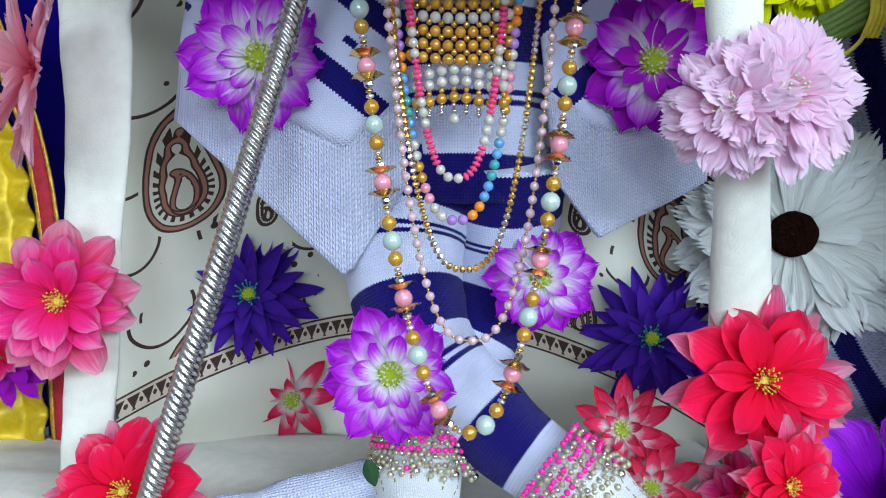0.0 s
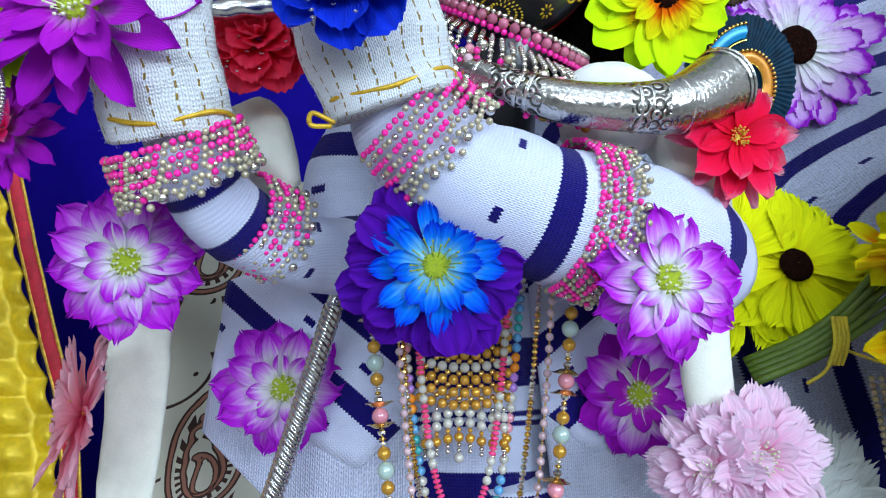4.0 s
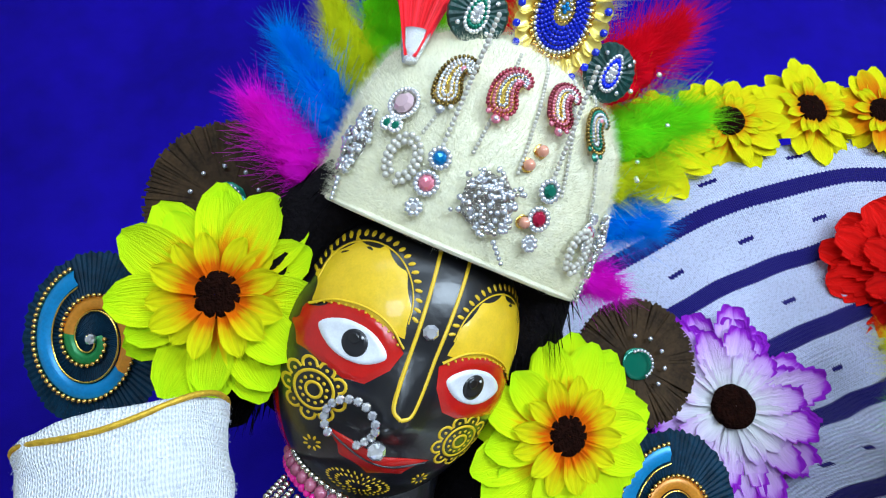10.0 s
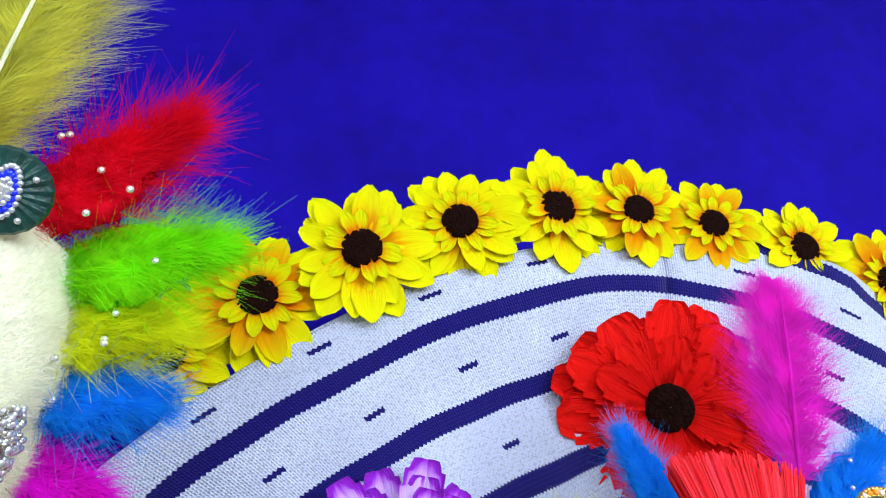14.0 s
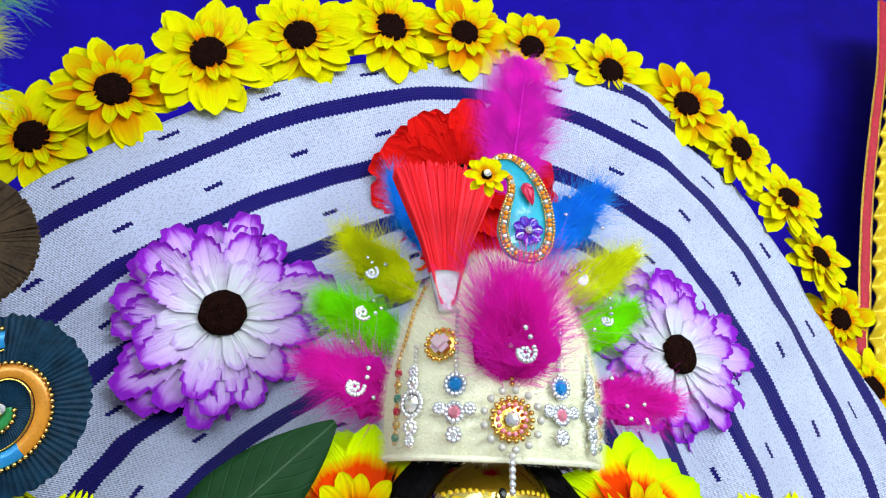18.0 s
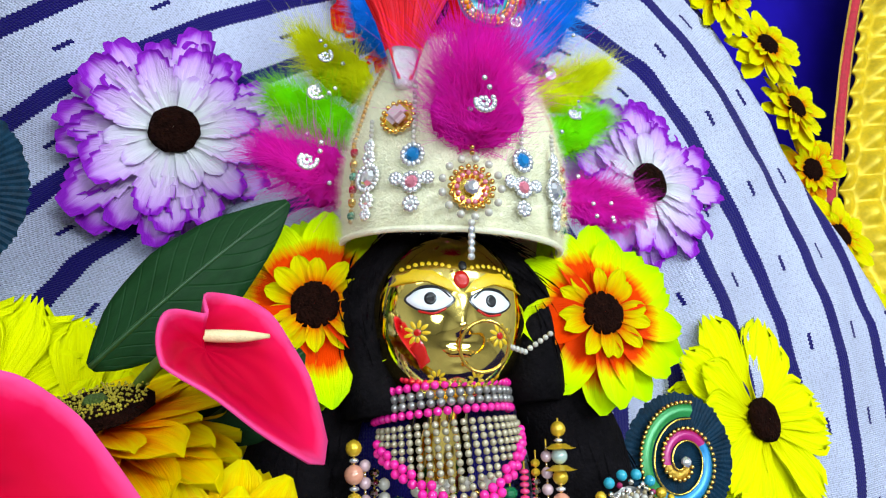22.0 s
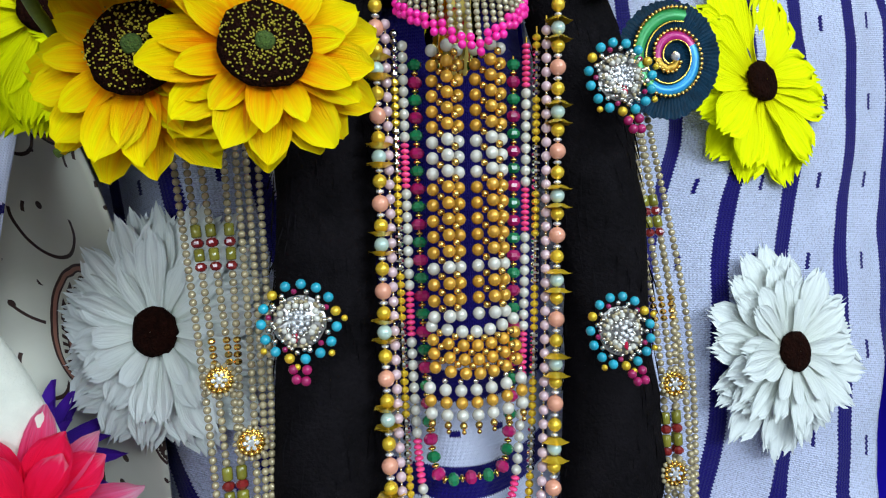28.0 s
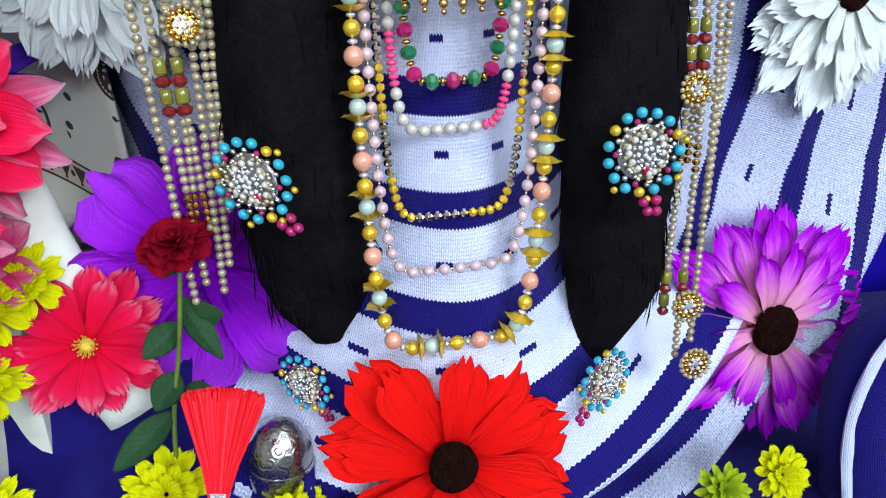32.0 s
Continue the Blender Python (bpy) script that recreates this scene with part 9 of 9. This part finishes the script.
for cx, lab in ((0.4595, "one"), (0.4855, "other")):
    bead_panel(cx, 0.392, 1.462, 3, 18, 0.0077, [PEARL] + [PEARL_GOLD] * 5 + [PEARL] * 3 + [PEARL_GOLD] * 5 + [PEARL] + [PEARL_GOLD] * 2, "hanging strip of gold beads with rows of pearls", r=0.0038, tall=1.185, slope=0.075)
bead_panel(0.4625, 0.394, 1.302, 7, 4, 0.0080, [PEARL, PEARL_GOLD, PEARL_GOLD, PEARL_GOLD], "woven pendant of gold beads under the two strips", 0.005)
fringe = thing("bead_fringe", Matrix.Identity(4), "fringe of pearls with gold drops below the pendant", "necklace")
for i in range(7):
    x = 0.460 + (i - 3) * 0.0088
    q = (i - 3) / 3
    string_beads(fringe, [Vector((x, 0.396, 1.271 + 0.004 * q * q)), Vector((x, 0.399, 1.238 + 0.004 * q * q))], [(SILVER_BEAD, 0.0016, "ball"), (PEARL, 0.0036, "ball"), (PEARL_GOLD, 0.0036, "ball"), (PEARL, 0.0036, "ball"), (GOLD_BEAD, 0.0022, "ball"), (GOLD_BEAD, 0.0014, "ball")])


def hair_pin(pos, normal, size, spin, label, squash=1.0):
    """A round pin: turquoise and gold beads round a silver cluster, with ruby drops."""
    root = thing("beaded_hair_pin", facing(pos, normal, spin) @ Matrix.Diagonal((squash, 1, 1, 1)), label, "hair pin")
    R = size / 2
    rng = random.Random(int(pos[2] * 997))
    for i in range(15):
        a = 2 * math.pi * i / 15 + 0.2
        bead(root, Vector((R * 0.90 * math.cos(a), R * 0.90 * math.sin(a), 0.002)), R * 0.128, TURQUOISE if i % 5 else PEARL_YELLOW, name="bead")
        a += 0.21
        bead(root, Vector((R * 0.73 * math.cos(a), R * 0.73 * math.sin(a), 0.003)), R * 0.072, RUBY_BEAD if i % 3 == 0 else SILVER_BEAD, name="bead")
        if i % 2 == 0 and i > 7:
            bead(root, Vector((R * 1.08 * math.cos(a), R * 1.08 * math.sin(a), 0.002)), R * 0.085, PEARL_YELLOW, name="bead")
    for q, n, r, mt, z in ((0.61, 24, 0.0013, SILVER_BEAD, 0.004), (0.52, 22, 0.0012, OLD_PEARL, 0.0045), (0.43, 13, 0.0018, PEARL, 0.0045), (0.33, 16, 0.0010, SILVER_BEAD, 0.0055), (0.24, 10, 0.0013, STONE, 0.006), (0.11, 5, 0.0014, STONE, 0.007)):
        for i in range(n):
            a = 2 * math.pi * i / n + q * 7 + rng.uniform(-0.16, 0.16)
            k = 1 + 0.10 * math.sin(3 * a)
            bead(root, Vector((R * q * k * math.cos(a), R * q * k * math.sin(a), z + rng.uniform(-0.0006, 0.0006))), r, mt, "cut" if mt is STONE else "ball", (0, 0, 1))
    part("ground", disc_centre(GREY_BEAD, 1.0, 0.3, "pin"), root, pose(0, 0, 0.0005) @ Matrix.Diagonal((R * 0.62, R * 0.62, 0.003, 1)))
    part("inset", disc_centre(STONE_RED, 1.0, 0.3, "in"), root, pose(-R * 0.1, -R * 0.35, 0.005) @ Matrix.Diagonal((0.0016, 0.0030, 0.0016, 1)))
    for dx, dy in ((-0.22, -1.12), (0.10, -1.16), (-0.16, -1.36), (0.06, -1.42)):
        bead(root, Vector((R * dx, R * dy, 0.002)), R * 0.125, RUBY_BEAD, "ball", None, "drop_bead")
    return root


for p, nrm, sz, sp, sq in (((0.366, 0.384, 1.312), (-0.1, -1, 0), 0.044, 0, 1.0), ((0.543, 0.384, 1.290), (0.1, -1, 0), 0.044, 20, 0.95), ((0.355, 0.408, 1.172), (-0.4, -1, 0), 0.044, 40, 0.85), ((0.546, 0.400, 1.168), (0.1, -1, 0), 0.044, 10, 1.0), ((0.362, 0.440, 1.050), (-0.3, -1, 0), 0.036, 30, 0.7), ((0.534, 0.428, 1.032), (0.2, -1, 0.1), 0.040, -40, 0.7), ((0.560, 0.386, 1.437), (0.1, -1, 0), 0.046, 15, 1.0)):
    hair_pin(p, nrm, sz, sp, "round hair pin of turquoise, silver and ruby beads on the tresses", sq)


def side_chain(top, foot, pattern, label, sway=0.004):
    a, b = Vector(top), Vector(foot)
    m = a.lerp(b, 0.5) + Vector((sway, -0.006, 0))
    root = thing("pearl_chain", Matrix.Identity(4), label, "chain")
    string_beads(root, spline([a, m, b], 40), pattern, 0.0002)
    return root


CH = [(OLD_PEARL, 0.0023, "ball")]
MIXED = [(OLD_PEARL, 0.0023, "ball")] * 12 + [(OLIVE, 0.0030, "tube"), (GARNET, 0.0036, "cut"), (OLIVE, 0.0030, "tube"), (GARNET, 0.0034, "cut")] + [(OLD_PEARL, 0.0023, "ball")] * 8 + [(GOLD_BEAD, 0.0024, "cut")] * 4
for i, (x0, x1, z1, pat) in enumerate(((0.296, 0.312, 1.100, CH), (0.303, 0.319, 1.110, MIXED), (0.311, 0.326, 1.140, MIXED), (0.326, 0.320, 1.150, MIXED), (0.333, 0.327, 1.105, CH), (0.339, 0.332, 1.120, CH), (0.346, 0.336, 1.150, CH))):
    side_chain((x0, 0.432, 1.430), (x1, 0.436, z1), pat, "hanging chain of champagne pearls beside the long hair")
for i, (x0, x1, z1, pat) in enumerate(((0.588, 0.576, 1.060, MIXED), (0.594, 0.584, 1.030, MIXED), (0.600, 0.594, 1.040, CH), (0.606, 0.602, 1.120, CH), (0.598, 0.590, 1.150, MIXED))):
    side_chain((x0 - 0.006, 0.436, 1.430), (x1, 0.440, z1), pat, "hanging chain of champagne pearls beside the striped scarf", 0.010)
for p in ((0.317, 0.424, 1.282), (0.332, 0.424, 1.245), (0.592, 0.424, 1.250), (0.586, 0.424, 1.195), (0.585, 0.428, 1.072), (0.590, 0.428, 1.035)):
    root = thing("gold_rosette", facing(p, (0, -1, 0), 0), "gold rosette with crystals on the pearl chains", "ornament")
    part("plate", disc_centre(GOLD, 1.0, 0.3, "ros"), root, Matrix.Diagonal((0.0080, 0.0080, 0.003, 1)))
    for q, n, mt, r in ((0.0035, 6, STONE, 0.0014), (0.0062, 12, GOLD_BEAD, 0.0014), (0.0088, 16, OLD_PEARL, 0.0015)):
        for i in range(n):
            a = 2 * math.pi * i / n
            bead(root, Vector((q * math.cos(a), q * math.sin(a), 0.003)), r, mt, "ball")
    bead(root, Vector((0, 0, 0.0035)), 0.0022, STONE, "gem", (0, 0, 1), "gem")


# ---------------------------------------------------------------- bouquet leaf and anthuriums
def leaf(name, base, tip, width, mat, label, fold=0.25, parent=None, side=(0, -1, 0), rib=None):
    a, b = Vector(base), Vector(tip)
    d = b - a
    t = d.normalized()
    s = t.cross(Vector(side)).normalized()
    w = t.cross(s)

    def fn(u, v):
        q = 2 * u - 1
        half = width / 2 * (math.sin(math.pi * min(1, v * 0.97 + 0.015)) ** 0.75) * (1.1 - 0.35 * v)
        return a + d * v + s * q * half + w * (fold * abs(q) * half - 0.10 * d.length * math.sin(math.pi * v) * 0.5 + 0.02 * width * math.sin(v * 24) * q * q)

    vs, fs, us = grid(fn, 10, 18)
    ob = thicken(part(name, mesh_of(name, vs, fs, mat, us), parent), 0.0006)
    if rib:
        tube("midrib", [fn(0.5, i / 8) for i in range(9)], [width * 0.030, width * 0.020, width * 0.010], rib, ob, 8, 24, label="pale green midrib")
    return ob


def veined_leaf(name, col):
    g = Graph(name)
    u, v = g.uv()
    q = g.m("ABSOLUTE", g.m("SUBTRACT", u, 0.5))
    veins = g.m("PINGPONG", g.m("ADD", g.m("MULTIPLY", v, 11.0), g.m("MULTIPLY", q, -5.0)), 0.5)
    line = g.m("SUBTRACT", 1.0, g.smooth(veins, 0.0, 0.10))
    rib = g.m("SUBTRACT", 1.0, g.smooth(q, 0.0, 0.025))
    n = g.noise(g.vec(u, v), 9, 4)
    c = g.mix(n, shade(col, 0.6), shade(col, 1.4))
    c = g.mix(g.m("MULTIPLY", g.m("MAXIMUM", g.m("MULTIPLY", line, 0.25), rib), 0.45), c, shade(col, 2.2))
    g.set(color=c, rough=0.48, spec=0.10)
    g.bump(g.m("ADD", g.m("MULTIPLY", line, -0.6), n), 0.4, 0.0012)
    return g.mat


VEINED = veined_leaf("veined_dark_leaf", (0.008, 0.038, 0.010))
ROSE_LEAF = veined_leaf("rose_leaf", (0.020, 0.060, 0.022))
RIB = plain("pale_leaf_rib", (0.018, 0.065, 0.018), 0.4, var=0.2, scale=90)
big_leaf = leaf("large_leaf", (0.298, 0.388, 1.536), (0.394, 0.376, 1.613), 0.052, VEINED, "", rib=RIB)
tagged(big_leaf, "large dark green leaf with pale veins in the bouquet", "leaf")
leaf_two = leaf("large_leaf", (0.345, 0.380, 1.50), (0.398, 0.385, 1.535), 0.05, VEINED, "", rib=RIB)
tagged(leaf_two, "dark green leaf behind the anthurium", "leaf")


def spathe_mat():
    g = Graph("anthurium_spathe")
    u, v = g.uv()
    n = g.noise(g.vec(g.m("MULTIPLY", u, 3.0), v), 4, 3)
    col = g.ramp(g.m("ADD", v, g.m("MULTIPLY", g.m("SUBTRACT", n, 0.5), 0.2)), [(0.0, (0.42, 0.0, 0.020)), (0.60, (0.54, 0.001, 0.026)), (0.86, (0.70, 0.003, 0.060)), (1.0, (0.86, 0.07, 0.26))])
    g.set(color=col, rough=0.45, spec=0.05)
    g.bump(g.m("SINE", g.m("MULTIPLY", g.m("ADD", g.m("ABSOLUTE", g.m("SUBTRACT", u, 0.5)), g.m("MULTIPLY", v, 0.25)), 55.0)), 0.25, 0.001)
    return g.mat


SPATHE = spathe_mat()
SPADIX = plain("cream_spadix", (0.80, 0.66, 0.36), 0.5, var=0.15, scale=200, bump=0.0006, bscale=900)


def anthurium(m, size, label, spike=(0.20, 0.05)):
    """A heart of waxy red with a cream spike; it lies in its own xy plane with the tip along x."""
    root = thing("anthurium", m, label, "flower")

    def fn(u, v):
        a = (2 * u - 1) * math.pi
        r = size * 0.5 * v * (0.72 + 0.10 * math.cos(a) - 0.22 * max(0.0, -math.cos(a)) - 0.24 * max(0.0, -math.cos(a)) ** 10 + 0.34 * max(0.0, math.cos(a)) ** 5 + 0.26 * max(0.0, math.cos(a)) ** 40)
        x, y = r * math.cos(a) + 0.0, r * math.sin(a) * 1.08
        return x, y, 0.24 * (y * y) / size + 0.20 * abs(y) * v + 0.16 * size * v * v * max(0.0, -math.cos(a)) - 0.22 * max(0.0, x) ** 2 / size + 0.01 * size * math.sin(5 * a) * v

    vs, fs, us = grid(fn, 48, 12)
    thicken(part("spathe", mesh_of("spathe", vs, fs, SPATHE, us), root, None, "waxy crimson spathe"), 0.0012)
    tube("spadix", [(-0.10 * size, 0, 0.02 * size), (spike[0] * 0.4 * size - 0.02 * size, spike[1] * 0.4 * size, 0.09 * size), (spike[0] * size, spike[1] * size, 0.13 * size)], [0.024 * size, 0.030 * size, 0.027 * size, 0.010 * size], SPADIX, root, 14, 14, label="cream spadix")
    tube("stalk", [(-0.12 * size, 0, -0.02 * size), (-0.2 * size, 0, -0.4 * size), (-0.2 * size, 0.1 * size, -0.9 * size)], [0.03 * size], STEM, root, 8, 10)
    return root


def lying(centre, along, normal):
    x = Vector(along).normalized()
    n = Vector(normal)
    n = (n - x * n.dot(x)).normalized()
    m = Matrix((x, n.cross(x), n)).transposed().to_4x4()
    m.translation = Vector(centre)
    return m


anthurium(lying((0.357, 0.336, 1.530), (0.056, -0.004, -0.048), (0.42, -0.60, 0.68)), 0.096, "crimson anthurium with a cream spadix beside the sunflowers", (0.16, 0.20))
anthurium(lying((0.274, 0.299, 1.484), (0.080, -0.029, -0.017), (0.05, -0.82, 0.48)), 0.106, "large crimson anthurium in front of the sunflower bouquet", (0.30, 0.0))

# stems with a raffia tie beside the shawl
stems = thing("tied_stems", Matrix.Identity(4), "bundle of green flower stems tied with yellow raffia", "stems")
for i in range(5):
    tube("stem", [(0.225, 0.455 + 0.004 * i, 1.425 + 0.004 * i), (0.275, 0.448, 1.447 + 0.005 * i), (0.336, 0.444, 1.485 + 0.010 * i)], [0.0030, 0.0034, 0.0026], STEM, stems, 8, 14)
for i in range(4):
    tube("raffia_tie", [(0.272 + 0.003 * i, 0.440, 1.437), (0.276 + 0.003 * i, 0.436, 1.452), (0.280 + 0.003 * i, 0.442, 1.472)], [0.0016], RAFFIA, stems, 6, 8)
tube("raffia_end", [(0.285, 0.440, 1.448), (0.32, 0.442, 1.437), (0.36, 0.450, 1.436)], [0.0012], RAFFIA, stems, 6, 10)
tube("raffia_end", [(0.278, 0.438, 1.446), (0.268, 0.440, 1.432), (0.258, 0.446, 1.424)], [0.0014], RAFFIA, stems, 6, 8)

# ---------------------------------------------------------------- the red rose and what stands by it
rose((0.309, 0.428, 1.140), (-0.05, -0.55, 0.85), 0.036, DARK_RED, "dark red rose on a leafy stem before the violet flower", 0, 6, "red_rose")
stalk = thing("rose_stem", Matrix.Identity(4), "thorny green rose stem with dark leaves", "stem")
tube("stem", [(0.311, 0.426, 1.138), (0.302, 0.428, 1.090), (0.292, 0.425, 1.045), (0.288, 0.42, 0.995)], [0.0012, 0.0013, 0.0014], STEM, stalk, 8, 20)
for b, t, w in (((0.300, 0.440, 1.098), (0.326, 0.430, 1.100), 0.018), ((0.300, 0.438, 1.095), (0.283, 0.425, 1.082), 0.017), ((0.297, 0.43, 1.070), (0.286, 0.418, 1.055), 0.018), ((0.292, 0.425, 1.050), (0.262, 0.41, 1.028), 0.018), ((0.299, 0.432, 1.060), (0.318, 0.42, 1.052), 0.017), ((0.302, 0.44, 1.110), (0.322, 0.428, 1.075), 0.016), ((0.303, 0.45, 1.128), (0.296, 0.44, 1.120), 0.008)):
    leaf("leaf", b, t, w, ROSE_LEAF, "", parent=stalk)
violet = thing("violet_silk_flower", facing((0.312, 0.478, 1.115), (0.05, -1, 0.05), 0), "large violet silk flower behind the red rose", "flower")
me = petal(PURPLE_SILK, "broad", 0.070, 0.062, cup=0.25, curl=0.004, frill=0.05, teeth=2)
for i in range(6):
    part("petal", me, violet, pose(0, 0, 0.002 * (i % 2), 0, 0, 60 * i + 12) @ pose(0.004, 0, 0, 8 * (i % 2) - 4, -6, 0))
part("centre", disc_centre(PURPLE_SILK, 1.0, 0.4, "vio"), violet, Matrix.Diagonal((0.008, 0.008, 0.004, 1)))
tassel((0.318, 0.374, 1.012), (0.330, 0.386, 1.078), 0.019, "red brush tassel with a pale ferrule among the marigolds", 21)

pot = thing("silver_pot", pose(0.338, 0.446, 0.978, 12, 8, 0) @ Matrix.Diagonal((0.85, 0.85, 0.85, 1)), "small chased silver pot with a domed lid", "pot")
vs, fs = lathe([(0.001, 0.0), (0.014, 0.0), (0.020, 0.010), (0.022, 0.022), (0.021, 0.030)], 32)
part("bowl", mesh_of("bowl", vs, fs, CHASED), pot)
vs, fs = lathe([(0.0225, 0.030), (0.0225, 0.033), (0.0205, 0.044), (0.015, 0.055), (0.008, 0.061), (0.001, 0.063)], 32)
part("lid", mesh_of("lid", vs, fs, CHASED), pot)
vs, fs = lathe([(0.0228, 0.0295), (0.0240, 0.031), (0.0228, 0.0335)], 32)
part("rim", mesh_of("rim", vs, fs, SILVER), pot)

boot = thing("navy_knit_bundle", Matrix.Identity(4), "rolled navy knitted piece with a white fluffy edge", "clothes")
tube("navy_roll", [(0.785, 0.47, 1.030), (0.748, 0.462, 1.005), (0.730, 0.455, 0.960), (0.732, 0.45, 0.905)], [0.018, 0.026, 0.028, 0.028], NAVY_KNIT, boot, 22, 24, ripple=0.1)
tube("white_edge", [(0.805, 0.452, 1.030), (0.776, 0.442, 1.000), (0.764, 0.436, 0.960), (0.768, 0.43, 0.905)], [0.012, 0.016, 0.016, 0.016], RIB_WOOL, boot, 18, 24, ripple=0.2)
tube("white_piping", [(0.768, 0.448, 1.043), (0.728, 0.440, 1.020), (0.705, 0.436, 0.970), (0.703, 0.43, 0.905)], [0.0035], WHITE_WOOL, boot, 8, 30, ripple=0.3)

def drape_fn(u, v):
    x = 0.16 + 0.20 * u
    z = 1.075 - 0.17 * v - 0.02 * u
    return x, 0.485 - 0.11 * v + 0.012 * math.sin(x * 60 + v * 4) + 0.008 * noise.noise((x * 20, v * 4, 0)), z


vs, fs, us = grid(drape_fn, 36, 30)
tagged(thicken(part("blue_drape", mesh_of("blue_drape", vs, fs, BLUE_CLOTH, us)), 0.003), "dark blue velvet cloth falling in folds from the step", "cloth")

# ---------------------------------------------------------------- at the flute player's feet
frill = thing("lace_frill", Matrix.Identity(4), "off-white ruched lace frill at the step's edge", "trim")
tube("ruche", [(-0.16, 0.425, 1.128), (-0.105, 0.425, 1.140), (-0.05, 0.43, 1.152), (-0.02, 0.44, 1.156)], [0.010, 0.013, 0.013, 0.010], RIB_WOOL, frill, 16, 40, ripple=0.25)
for i, (x, z, s) in enumerate(((-0.085, 1.118, 0.026), (-0.068, 1.120, 0.024))):
    flower("mum", (x, 0.40, z), (0.2 * i, -1, 0.5), s, 30 * i, "small yellow green artificial blossom at the feet", "small_blossom")
leaf_c = leaf("small_leaf", (-0.045, 0.402, 1.175), (-0.040, 0.40, 1.160), 0.010, ROSE_LEAF, "")
tagged(leaf_c, "tiny dark green leaf beside the anklet", "leaf")
for i, (x, y, z, a) in enumerate(((-0.335, 0.42, 1.150, 20), (-0.345, 0.40, 1.140, 80), (-0.322, 0.41, 1.146, 140))):
    ob = part("fallen_petal", petal(DARK_RED, "broad", 0.034, 0.028, cup=0.7, curl=0.01, frill=0.05, teeth=2), None, pose(x, y, z, 20, -30, a))
    tagged(ob, "dried dark red rose petal lying on the cream cloth", "petal", "fallen rose petals")
ob = tube("dry_stem", [(-0.335, 0.40, 1.122), (-0.318, 0.405, 1.136), (-0.305, 0.41, 1.147)], [0.0014], BRISTLE, None, 6, 8)
tagged(ob, "thin dry rose stem on the cream cloth", "stem")
chain = thing("silver_chain", Matrix.Identity(4), "fine silver chain hanging from the flute's rod", "chain")
string_beads(chain, spline([(-0.205, 0.222, 1.565), (-0.200, 0.225, 1.545), (-0.206, 0.228, 1.520), (-0.222, 0.232, 1.505), (-0.240, 0.236, 1.502)], 40), [(SILVER_BEAD, 0.0016, "disc")], 0.0)
tie = thing("sleeve_bow", Matrix.Identity(4), "small loop of gold cord on the mitten's cuff", "cord")
tube("loop", [(-0.056, 0.255, 1.545), (-0.066, 0.250, 1.548), (-0.066, 0.248, 1.541), (-0.057, 0.252, 1.542)], [0.0013], GOLD_CORD, tie, 6, 20)
PIN_BLUE = plain("blue_pin_head", (0.02, 0.25, 0.45), 0.2, var=0.1, scale=90, coat=0.5)
for p in ((-0.150, 0.212, 1.625), (-0.148, 0.200, 1.597), (-0.128, 0.205, 1.583), (0.085, 0.318, 1.503)):
    ob = part("pin_head", bead_mesh("ball", PIN_BLUE), None, Matrix.Translation(p) @ Matrix.Diagonal((0.0016, 0.0016, 0.0016, 1)))
    tagged(ob, "tiny round blue pin head", "pin", "pins")

flush_joins()
